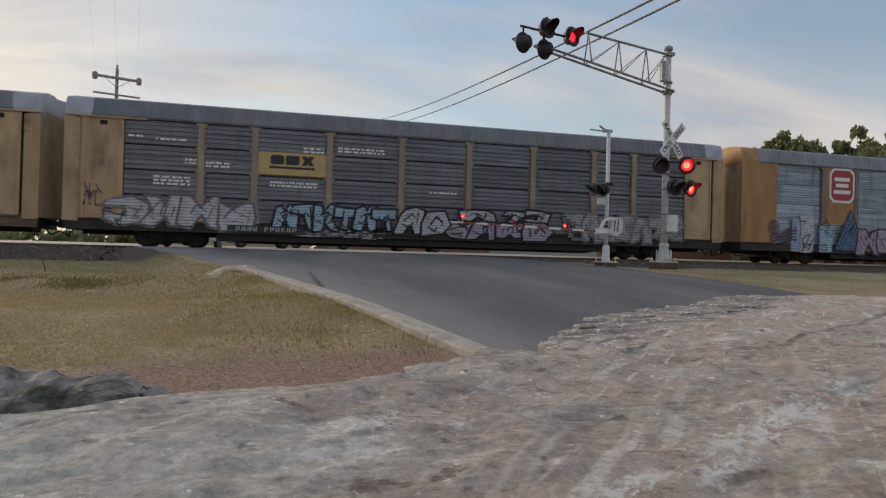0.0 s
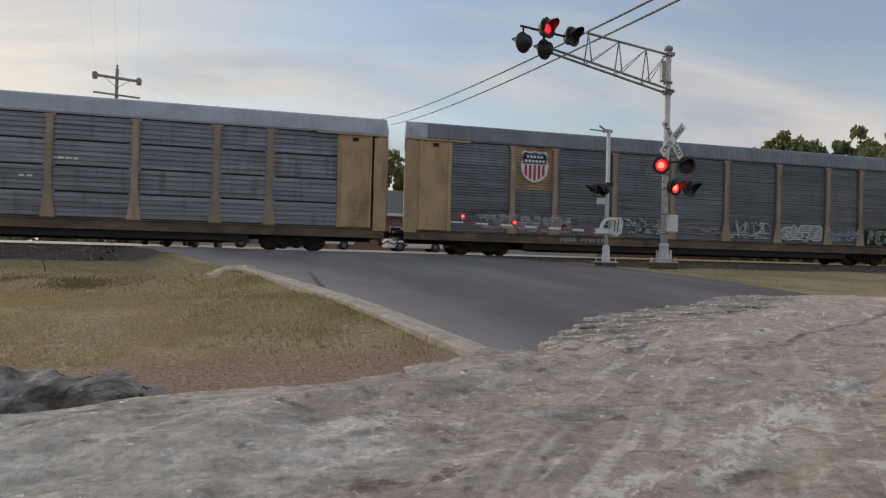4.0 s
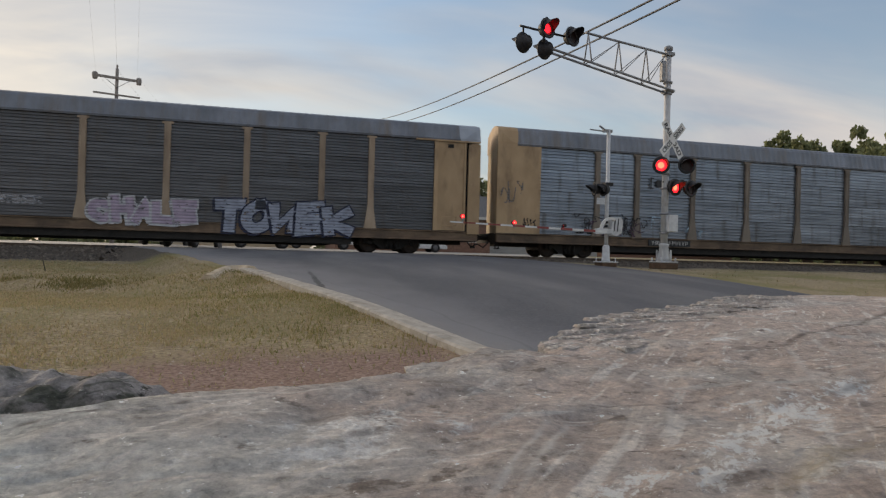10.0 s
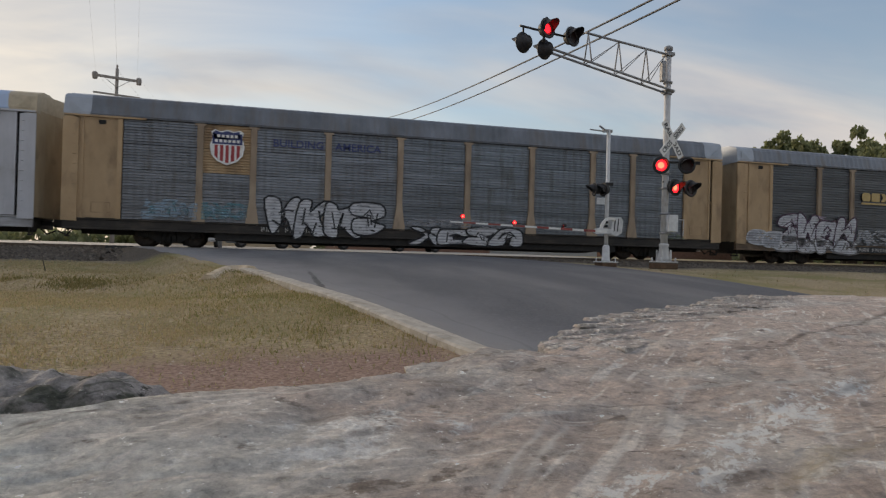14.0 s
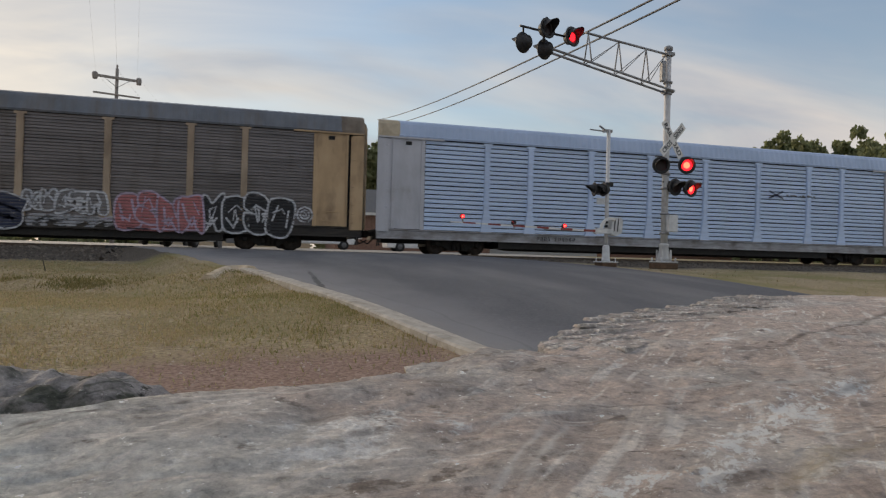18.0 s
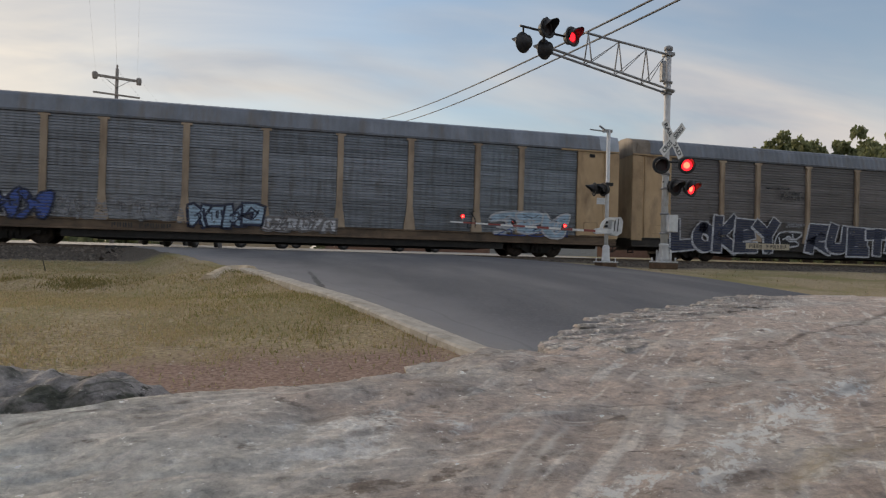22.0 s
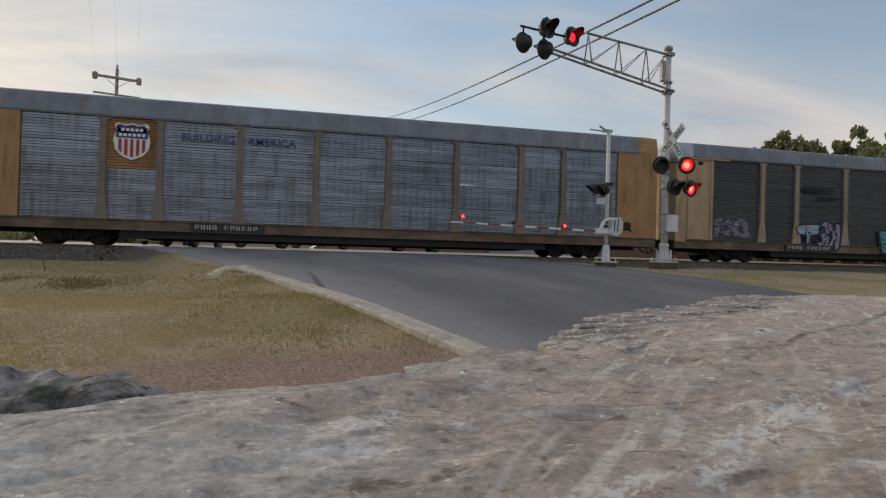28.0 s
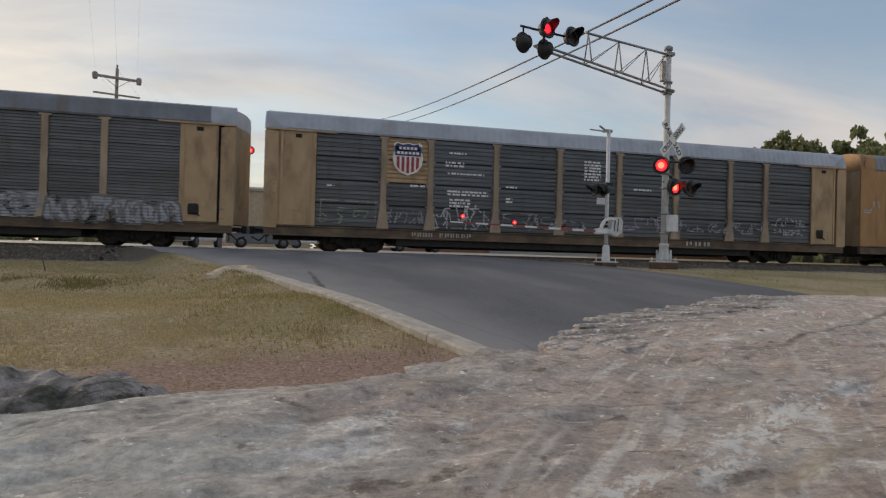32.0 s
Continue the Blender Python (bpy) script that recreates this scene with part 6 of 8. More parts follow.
wagon(7, "brown_steel", "yellow", "dark brown-grey autorack wagon covered in large outlined graffiti", cap="drab", plate=(5.9, 8.35), mark_ink="black", ribs=8, dark_sill=True, marks=(6.05, 8.2),
      sprays=[(1.95, 0.45, 5.7, 1.68, 5, "block", "navy", "white", "LOKEY"), (7.6, 0.75, 1.2, 0.75, 1, "bubble", "black", "white", None), (9.5, 0.48, 5.9, 1.5, 5, "block", "navy", "white", "RUETS"), (15.5, 1.15, 2.6, 0.8, 5, "bubble", "dim", "white", None), (15.6, 0.62, 2.8, 0.5, 4, "ghost", "white", "white", None), (18.55, 0.6, 2.95, 1.4, 4, "bubble", "pink", "lilac", None), (18.5, 0.6, 3.0, 0.6, 1, "patch", "pink", "lilac", None), (21.45, 0.5, 3.4, 1.65, 4, "bubble", "black", "white", None), (25.05, 1.1, 0.62, 0.62, 1, "rings", "white", "white", None), (6.9, 3.5, 1.4, 0.14, 5, "ghost", "black", "black", None), (7.8, 3.0, 1.3, 0.5, 5, "ghost", "black", "black", None), (8.1, 1.7, 1.1, 0.3, 8, "tag", "grey", "grey", None)])
wagon(8, "punched_steel", "yellow", "blue-grey autorack wagon with blue, teal and white graffiti", ribs=9, marks=(6.9, 9.0), mark_ink="black",
      sprays=[(1.85, 0.85, 2.95, 1.1, 3, "bubble", "blue", "navy", None), (1.95, 0.9, 2.8, 0.95, 4, "tag", "white", "white", None), (4.9, 0.88, 1.9, 0.95, 4, "ghost", "grey", "dim", None), (6.9, 0.88, 2.5, 1.0, 4, "ghost", "grey", "dim", None), (9.65, 0.75, 2.6, 1.0, 4, "piece", "sky", "navy", None), (12.35, 0.75, 2.75, 0.55, 6, "piece", "white", "dim", None), (13.1, 1.2, 1.6, 0.45, 5, "ghost", "dim", "dim", None), (20.6, 1.1, 0.35, 0.9, 1, "tag", "black", "black", None), (21.85, 0.85, 3.3, 1.05, 3, "bubble", "sky", "white", None), (21.9, 0.85, 3.2, 0.9, 4, "tag", "blue", "blue", None)])
wagon(9, "black_steel", "yellow", "near-black autorack wagon with a teal graffiti word", more=((19.0, 20.5),), ribs=8, gapped=False, marks=(6.0, 8.5), plate=(5.87, 8.82), bolted=True,
      sprays=[(1.95, 1.1, 1.8, 0.95, 3, "ghost", "lilac", "sky", None), (6.75, 0.7, 1.25, 1.25, 1, "bubble", "sky", "navy", None), (7.85, 0.7, 1.15, 1.35, 2, "bubble", "lilac", "navy", None), (6.9, 3.42, 1.75, 0.36, 1, "patch", "black", "black", None), (7.8, 3.1, 1.0, 0.2, 1, "patch", "black", "black", None), (11.7, 0.68, 4.4, 1.2, 4, "block", "teal", "black", "FORK"), (11.55, 1.0, 0.5, 0.6, 1, "tag", "green", "green", None), (21.1, 0.9, 2.7, 1.2, 4, "piece", "grey", "black", None), (21.3, 1.2, 2.4, 0.9, 4, "tag", "white", "white", None), (23.75, 1.27, 0.8, 0.45, 2, "tag", "white", "white", None)])
wagon(10, "punched_blue", "orange", "pale blue-grey autorack wagon with a shield emblem and slogan", post="drab", tall=0.09, latch=True, cap="orange", flush=True, emblem="shield", words=True, ribs=9, marks=(7.85, 10.2), mark_ink="white", plate=(7.69, 10.44),
      sprays=[(0.0, 2.6, 0.95, 0.65, 2, "tag", "white", "white", None)], lights=[(0.65, 4.5, 0.3, 2), (0.65, 4.28, 0.75, 2), (18.0, 2.9, 0.9, 1)])
wagon(11, "dark_steel", "yellow", "dark autorack wagon with a shield emblem and chalky scribbles", roof="roof_light", more=((18.7, 20.1),), latch=True, gapped=True, emblem="shield", ribs=5, marks=(5.8, 8.4),
      sprays=[(2.05, 1.13, 2.25, 0.92, 1, "frame", "green", "green", None), (2.2, 1.1, 1.9, 0.7, 3, "tag", "green", "green", None), (4.8, 1.2, 1.45, 0.62, 5, "tag", "grey", "grey", None), (6.7, 1.05, 2.4, 1.0, 5, "tag", "white", "white", None), (7.2, 1.4, 1.3, 0.8, 3, "tag", "white", "white", None), (9.85, 1.1, 2.3, 0.78, 4, "tag", "grey", "grey", None), (12.5, 1.1, 1.1, 0.6, 3, "tag", "grey", "grey", None), (15.55, 1.27, 2.8, 0.7, 5, "tag", "lilac", "lilac", None), (18.3, 1.3, 4.4, 0.6, 9, "tag", "grey", "grey", None), (23.4, 1.75, 1.9, 0.45, 5, "tag", "white", "white", None), (23.5, 1.3, 1.7, 0.4, 5, "tag", "white", "white", None)],
      lights=[(7.35, 4.2, 0.75, 1), (7.2, 3.8, 0.8, 2), (7.3, 3.35, 1.6, 1), (5.7, 2.75, 0.8, 1), (7.3, 2.6, 1.8, 2), (7.4, 2.25, 0.9, 3), (9.9, 2.9, 0.5, 1), (9.9, 2.4, 0.3, 2), (13.55, 4.2, 0.8, 7), (2.3, 2.6, 0.3, 1), (16.0, 3.1, 0.9, 1)])
wagon(12, "dark_steel", "yellow", "dark autorack wagon with pale graffiti along its foot", latch=True, ribs=8, marks=(6.3, 8.5),
      sprays=[(15.6, 0.9, 2.2, 0.95, 3, "ghost", "white", "grey", None), (18.3, 0.9, 2.7, 1.0, 3, "ghost", "white", "grey", None), (21.2, 0.85, 2.1, 0.98, 3, "piece", "grey", "dim", None), (23.2, 0.8, 2.5, 0.95, 4, "piece", "grey", "dim", None)])


# ---- crossing signals ----
LENSES = []                     # (lens, lit with the other side or not)


def lamp_head_mesh():
    """A round black background with a deep cup behind the lens and a long hood; it faces -y."""
    bm = bmesh.new()
    seg = 28
    rings = []
    for y, r in ((-0.01, 0.165), (-0.015, 0.25), (0.0, 0.255), (0.012, 0.25), (0.02, 0.19), (0.12, 0.17), (0.2, 0.10), (0.24, 0.05), (0.24, 0.0), (0.17, 0.0), (0.165, 0.165)):
        rings.append([bm.verts.new((r * math.cos(2 * math.pi * i / seg), y, r * math.sin(2 * math.pi * i / seg))) for i in range(seg)] if r else [bm.verts.new((0, y, 0))])
    rings.append(rings[0])
    for a, b in zip(rings, rings[1:]):
        for i in range(seg):
            o = (i + 1) % seg
            if len(a) == 1 and len(b) == 1:
                break
            vs = (a[i], a[o], b[0]) if len(b) == 1 else (a[0], b[o], b[i]) if len(a) == 1 else (a[i], a[o], b[o], b[i])
            bm.faces.new(vs).smooth = True
    bmesh.ops.recalc_face_normals(bm, faces=bm.faces)
    k = 16                       # the hood, long above and short at the sides
    pin, pout = [], []
    for r, dst in ((0.172, pin), (0.180, pout)):
        for i in range(k + 1):
            a = radians(-25) + radians(230) * i / k
            ln = 0.06 + 0.26 * max(0.0, math.sin(a)) ** 0.7
            dst.append((bm.verts.new((r * math.cos(a), -0.012, r * math.sin(a))), bm.verts.new((r * math.cos(a), -0.012 - ln, r * math.sin(a) - 0.1 * ln))))
    for i in range(k):
        bm.faces.new((pin[i][0], pin[i][1], pin[i + 1][1], pin[i + 1][0]))
        bm.faces.new((pout[i][0], pout[i + 1][0], pout[i + 1][1], pout[i][1]))
        bm.faces.new((pin[i][1], pout[i][1], pout[i + 1][1], pin[i + 1][1]))
    return bm


def lens_mesh(r=0.163, core=0.45):
    """A two-sided flasher disc that turns in its cup: bright red on one face, dark on the other."""
    bm = bmesh.new()
    seg = 24
    for y, mi, s in ((-0.008, 0, 1), (0.008, 1, -1)):
        rim = [bm.verts.new((r * math.cos(2 * math.pi * i / seg), y * 0.3, r * math.sin(2 * math.pi * i / seg))) for i in range(seg)]
        inner = [bm.verts.new((core * r * math.cos(2 * math.pi * i / seg), y, core * r * math.sin(2 * math.pi * i / seg))) for i in range(seg)]
        for i in range(seg):
            o = (i + 1) % seg
            bm.faces.new((rim[i], rim[o], inner[o], inner[i])).material_index = mi
        bm.faces.new(inner).material_index = 2 if mi == 0 else 1
    bmesh.ops.recalc_face_normals(bm, faces=bm.faces)
    return bm


HEAD_ME = mesh_of("lamp_head", lamp_head_mesh(), M["black"])
LENS_ME = mesh_of("lens", lens_mesh(core=0.58), M["lens_on"], M["lens_off"], M["lens_core"])


CALM_ME = mesh_of("lens", lens_mesh(core=0.7), M["lens_dim"], M["lens_off"], M["lens_on"])


def lamp(parent, local, even, label="black round flasher with a long hood", bright=True):
    h = link_mesh("lamp_head", HEAD_ME, parent, label)
    h.matrix_basis = local
    l = link_mesh("lens", LENS_ME if bright else CALM_ME, h, "red flasher lens")
    l.matrix_basis = pose(0, 0.02, 0)
    LENSES.append((l, even, (0, 0.02, 0)))
    return h


MX, MY, MZ = 11.60, 18.06, 0.90
mast = thing("cantilever_signal", pose(MX, MY, MZ), "galvanised level-crossing signal mast with a truss arm and red flashers", "crossing signal")
bm = tubed((0, 0, 0.12), (0, 0, 6.3), 0.105, 0.088, 20)
part("post", bm, M["mast"], mast, smooth=False)
part("post_cap", lathe(bmesh.new(), (0, 0, 6.3), (0, 0, 1), [(0, 0.125), (0.1, 0.125), (0.14, 0.06)], 16), M["galv"], mast)
bm = bmesh.new()
box(bm, -0.30, 0.30, -0.30, 0.30, -0.14, 0.03, 0.02)
part("foundation", bm, M["rust"], mast)
bm = boxed(-0.3, 0.3, -0.3, 0.3, 0.05, 0.09, 0.01)
for sx in (-1, 1):
    for sy in (-1, 1):
        tube(bm, (sx * 0.24, sy * 0.24, 0.05), (sx * 0.24, sy * 0.24, 0.2), 0.025, seg=8)
part("base_plate", bm, M["mast"], mast)
bm = lathe(bmesh.new(), (0, 0, 0.09), (0, 0, 1), [(0, 0.2), (0.1, 0.19), (0.42, 0.13), (0.45, 0.15), (0.5, 0.15), (0.52, 0.12)], 8)
for k in range(4):
    a = k * math.pi / 2 + 0.78
    box(bm, math.cos(a) * 0.2 - 0.02, math.cos(a) * 0.2 + 0.02, math.sin(a) * 0.2 - 0.02, math.sin(a) * 0.2 + 0.02, 0.09, 0.42)
part("base_casting", bm, M["mast"], mast)
for z in (0.88, 1.45, 2.2, 2.62, 3.4, 5.0, 5.32, 6.16):
    part("clamp_band", lathe(bmesh.new(), (0, 0, z), (0, 0, 1), [(0, 0.118), (0.0, 0.135), (0.06, 0.135), (0.06, 0.118)], 16), M["galv"], mast)
bm = boxed(-0.15, 0.15, -0.34, -0.12, 0.95, 1.45, 0.015)
part("junction_box", bm, M["alu"], mast).location = (0.14, 0.08, 0)
part("junction_box", boxed(-0.12, 0.0, -0.16, 0.02, 5.35, 5.95, 0.02), M["galv"], mast).location = (-0.16, 0, 0)

# the truss arm leads over the lane: one upper chord, two lower chords, hangers and diagonals
AW = Vector((-0.957, -0.29, 0))
AN = Vector((0.29, -0.957, 0))


def arm_at(s, side, z):
    return AW * s + AN * side + Vector((0, 0, z))


part("upper_chord", tubed(arm_at(-0.1, 0, 6.18), arm_at(3.3, 0, 6.20), 0.035, seg=8), M["galv"], mast)
for sd in (-0.16, 0.16):
    part("lower_chord", tubed(arm_at(-0.1, sd, 5.09), arm_at(4.75, sd * 0.75, 5.52), 0.035, seg=8), M["galv"], mast)
for s in (0.95, 2.05, 3.2):
    zl = 5.09 + 0.43 * s / 4.75
    for sd in (-0.15, 0.15):
        part("hanger", tubed(arm_at(s, 0, 6.19), arm_at(s, sd, zl), 0.02, seg=6), M["galv"], mast)
for s0, s1 in ((0.1, 0.95), (0.95, 2.05), (2.05, 3.2)):
    for sd in (-0.13, 0.13):
        part("diagonal", tubed(arm_at(s0, 0, 6.17), arm_at(s1, sd, 5.09 + 0.43 * s1 / 4.75), 0.012, seg=6), M["galv"], mast)
for z in (5.04, 6.13):
    bm = boxed(-0.14, 0.14, -0.14, 0.14, z, z + 0.1, 0.01)
    part("arm_clamp", bm, M["galv"], mast)
part("lamp_bracket", tubed((-5.55, -2.25, 5.72), (-4.0, -2.1, 5.60), 0.03, seg=8), M["black"], mast)
part("lamp_bracket", tubed((-4.95, -2.30, 5.35), (-4.85, -2.25, 6.0), 0.035, seg=8), M["black"], mast)
FACE, AIM = 10, 24               # the boards and the flashers look down the road, a little aside
lamp(mast, pose(-4.87, -2.36, 5.70, -4, 0, AIM), 1, bright=False)
lamp(mast, pose(-4.13, -2.20, 5.62, -4, 0, AIM), 0, bright=False)
lamp(mast, pose(-5.42, -2.15, 5.35, -4, 0, FACE + 195), 1, "black flasher seen from behind")
lamp(mast, pose(-4.80, -2.02, 5.28, -4, 0, FACE + 195), 0, "black flasher seen from behind")
for a, b in (((-5.42, -2.15, 5.72), (-5.42, -2.15, 5.55)), ((-4.87, -2.2, 5.72), (-4.87, -2.2, 5.95)), ((-4.13, -2.08, 5.6), (-4.13, -2.08, 5.9))):
    part("lamp_hanger", tubed(a, b, 0.025, seg=8), M["black"], mast)
# flashers on the post
part("cross_arm", tubed((-0.42, -0.15, 2.98), (0.62, -0.16, 3.02), 0.03, seg=8), M["black"], mast)
lamp(mast, pose(-0.32, -0.26, 2.87, 0, 0, -20), 1)
lamp(mast, pose(0.53, -0.26, 2.92, 0, 0, -20), 0)
part("cross_arm", tubed((-0.1, -0.02, 2.42), (0.75, -0.32, 2.42), 0.03, seg=8), M["black"], mast)
lamp(mast, pose(0.19, -0.22, 2.26, 0, 0, 15), 1)
lamp(mast, pose(0.66, -0.30, 2.24, 0, 0, 15), 0)


def crossbuck(parent, x, y, z):
    """Two crossed white boards with the crossing's words, facing -y."""
    for ang, words in ((-56, (("railroad", 0),)), (47, (("cros", -0.53), ("sing", 0.08)))):
        off = -0.012 if ang > 0 else 0.0
        bm = boxed(-0.61, 0.61, -0.006, 0.006, -0.115, 0.115, 0.002)
        b = part("sign_board", bm, M["white"], parent, "white crossbuck board with black letters")
        b.matrix_basis = pose(x, y + off, z, 0, 0, FACE) @ pose(0, 0, 0, 0, -ang, 0)
        for key, x0 in words:
            me = WORDS[key].copy()
            me.materials.append(M["black"])
            t = link_mesh("board_letters", me, b, "black letters")
            t.matrix_basis = pose(x0 if key != "railroad" else -0.53, -0.009, -0.075)


crossbuck(mast, 0.10, -0.16, 3.66)

# gate beside it, arm down across the lane
GX, GY, GZ = 10.45, 19.42, 0.87
gate = thing("crossing_gate", pose(GX, GY, GZ), "level-crossing gate with its striped arm lowered and flashers", "crossing gate")
part("post", tubed((0, 0, 0.1), (0, 0, 4.12), 0.062, 0.058, 16), M["alu"], gate)
part("foundation", boxed(-0.25, 0.25, -0.25, 0.25, -0.14, 0.02, 0.02), M["rust"], gate)
bm = boxed(-0.3, 0.3, -0.25, 0.25, 0.03, 0.07, 0.01)
lathe(bm, (0, 0, 0.07), (0, 0, 1), [(0, 0.15), (0.06, 0.13), (0.46, 0.11), (0.5, 0.075)], 8)
for sx in (-1, 1):
    for sy in (-1, 1):
        tube(bm, (sx * 0.22, sy * 0.2, 0.05), (sx * 0.22, sy * 0.2, 0.17), 0.022, seg=6)
part("base_casting", bm, M["alu"], gate)
bm = tubed((0.05, 0, 4.07), (-0.62, 0.03, 4.11), 0.022, seg=6)
tube(bm, (-0.1, 0.0, 4.1), (-0.32, 0, 4.24), 0.03, seg=6)
box(bm, -0.2, 0.1, -0.05, 0.05, 4.05, 4.14)
part("top_bracket", bm, M["galv"], gate)
part("gate_mechanism", prism(bmesh.new(), [(0.05, 0.88), (0.26, 0.86), (0.42, 0.95), (0.46, 1.3), (0.38, 1.44), (0.09, 1.42)], -0.2, 0.12), M["alu"], gate, "white cast gate mechanism")
for x0, x1 in ((0.17, 0.20), (0.28, 0.31)):
    part("casing_slot", prism(bmesh.new(), [(x0 - 0.03, 1.0), (x1 - 0.03, 1.0), (x1, 1.38), (x0, 1.38)], -0.212, -0.199), M["black"], gate, "dark slot in the casing")
pts = [(0.36 * math.cos(radians(a)) - 0.0, 0.42 * math.sin(radians(a)) + 1.0) for a in range(62, 171, 9)] + [(0.27 * math.cos(radians(a)) - 0.0, 0.34 * math.sin(radians(a)) + 1.0) for a in range(170, 61, -9)]
part("gate_arm_yoke", prism(bmesh.new(), pts, -0.28, -0.21), M["white"], gate, "white curved arm yoke")
part("arm_bracket", prism(bmesh.new(), [(-0.56, 0.93), (-0.5, 0.89), (0.08, 0.93), (0.08, 1.04), (-0.36, 1.08), (-0.54, 1.05)], -0.30, -0.21), M["alu"], gate, "white arm bracket")
for z in (1.14, 1.26):
    part("bolt", lathe(bmesh.new(), (-0.14, -0.29, z), (0, 1, 0), [(0, 0.03), (0.005, 0.04), (0.1, 0.04)], 8), M["black"], gate)
arm = part("gate_arm", boxed(-2.2, 0.1, -0.29, -0.25, 0.955, 1.01, 0.008), M["galv"], gate, "white and red striped gate arm")
n_str = 13
for i in range(n_str):
    x0, x1 = -0.15 - 4.95 * i / n_str, -0.15 - 4.95 * (i + 1) / n_str
    z0, z1 = 0.97 + 0.12 * i / n_str, 0.97 + 0.12 * (i + 1) / n_str
    w0 = 0.036 - 0.0014 * i
    bm = prism(bmesh.new(), [(x0, z0 - w0), (x1 + 0.004, z1 - w0), (x1 + 0.004, z1 + w0), (x0, z0 + w0)], -0.305, -0.292 if i < 5 else -0.27)
    part("arm_stripe", bm, M["red"] if i % 2 else M["white"], arm, "red stripe" if i % 2 else "white stripe")
ARM_LENS = mesh_of("lens", lens_mesh(0.055), M["lens_on"], M["lens_off"], M["lens_core"])
for x, z, even in ((-4.72, 1.26, None), (-3.13, 1.14, 1), (-1.52, 1.10, 0)):
    al = part("arm_lamp", lathe(bmesh.new(), (x, -0.25, z), (0, 1, 0), [(0, 0.05), (0.0, 0.066), (0.1, 0.066), (0.12, 0.03)], 12), M["black"], arm, "small gate-arm lamp")
    l = link_mesh("lens", ARM_LENS, al, "red lamp lens")
    l.matrix_basis = pose(x, -0.262, z)
    if even is not None:
        LENSES.append((l, even, (x, -0.262, z)))
    part("lamp_bracket", boxed(x - 0.02, x + 0.02, -0.28, -0.24, z - 0.16, z - 0.04), M["galv"], al)
part("cross_arm", tubed((-0.45, 0.0, 2.42), (0.1, 0.0, 2.45), 0.026, seg=8), M["black"], gate)
part("cross_arm_clamp", boxed(-0.09, 0.16, -0.09, 0.09, 2.40, 2.5, 0.01), M["black"], gate)
for x, y, rz, lab in ((-0.42, 0.05, -96, 1), (-0.16, -0.04, -80, 0)):
    h = link_mesh("lamp_head", HEAD_ME, gate, "black round flasher turned aside")
    h.matrix_basis = pose(x, y, 2.28, 0, 0, rz)
    h.scale = (0.85, 0.85, 0.85)
part("signal_bell", lathe(bmesh.new(), (-0.13, -0.1, 2.28), (0, -1, 0), [(0, 0.05), (0.02, 0.09), (0.06, 0.07), (0.08, 0.02)], 14), M["galv"], gate)
part("sign_plate", boxed(-0.36, -0.08, -0.02, 0.0, 1.82, 2.02, 0.005), M["alu"], gate)


# ---- trees, poles, wires, buildings and vehicles beyond the track ----
def tree(x, y, h, spread, seed, leaves=9000, label="broad green live oak beyond the railway"):
    rng = random.Random(seed)
    z0 = ground_z(x, y)
    t = thing("tree", pose(x, y, z0), label, "tree", "trees beyond the track")
    bm = tubed((0, 0, -0.3), (0.1, 0, h * 0.3), 0.045 * h, 0.03 * h, 10)
    tips = []
    for k in range(9):
        a, up = k * 2.4 + rng.uniform(-0.3, 0.3), rng.uniform(0.5, 0.95)
        d = spread * rng.uniform(0.35, 0.75) * (1.25 - up * 0.6)
        m = Vector((d * 0.5 * math.cos(a), d * 0.5 * math.sin(a), h * (0.3 + up * 0.25)))
        e = Vector((d * math.cos(a), d * math.sin(a), h * up))
        tube(bm, (0.08, 0, h * 0.27), m, 0.02 * h, 0.012 * h, 6)
        tube(bm, m, e, 0.012 * h, 0.004 * h, 6)
        tips += [e, m.lerp(e, 0.6)]
    part("trunk", bm, M["bark"], t)
    vs, fs = [], []
    clumps = []
    for e in tips:
        for _ in range(5):
            clumps.append((e + Vector((rng.gauss(0, spread * 0.16), rng.gauss(0, spread * 0.16), rng.gauss(0, h * 0.07))), rng.uniform(0.07, 0.17) * spread))
    for _ in range(leaves):
        c, r = rng.choice(clumps)
        p = c + Vector((rng.gauss(0, 1), rng.gauss(0, 1), rng.gauss(0, 0.75))).normalized() * r * rng.uniform(0.35, 1.05)
        s = rng.uniform(0.16, 0.34) * (h / 12) ** 0.5
        q = Euler((rng.uniform(0, 6.3), rng.uniform(0, 6.3), rng.uniform(0, 6.3))).to_matrix()
        b = len(vs)
        vs += [p + q @ Vector(v) * s for v in ((-1, -0.4, 0), (0.1, -0.6, 0.15), (1, 0.1, 0), (0.2, 0.6, 0.12), (-0.7, 0.45, 0))]
        fs.append((b, b + 1, b + 2, b + 3, b + 4))
    me = bpy.data.meshes.new("crown")
    me.from_pydata(vs, [], fs)
    me.materials.append(M["leaf"])
    link_mesh("crown", me, t)
    return t


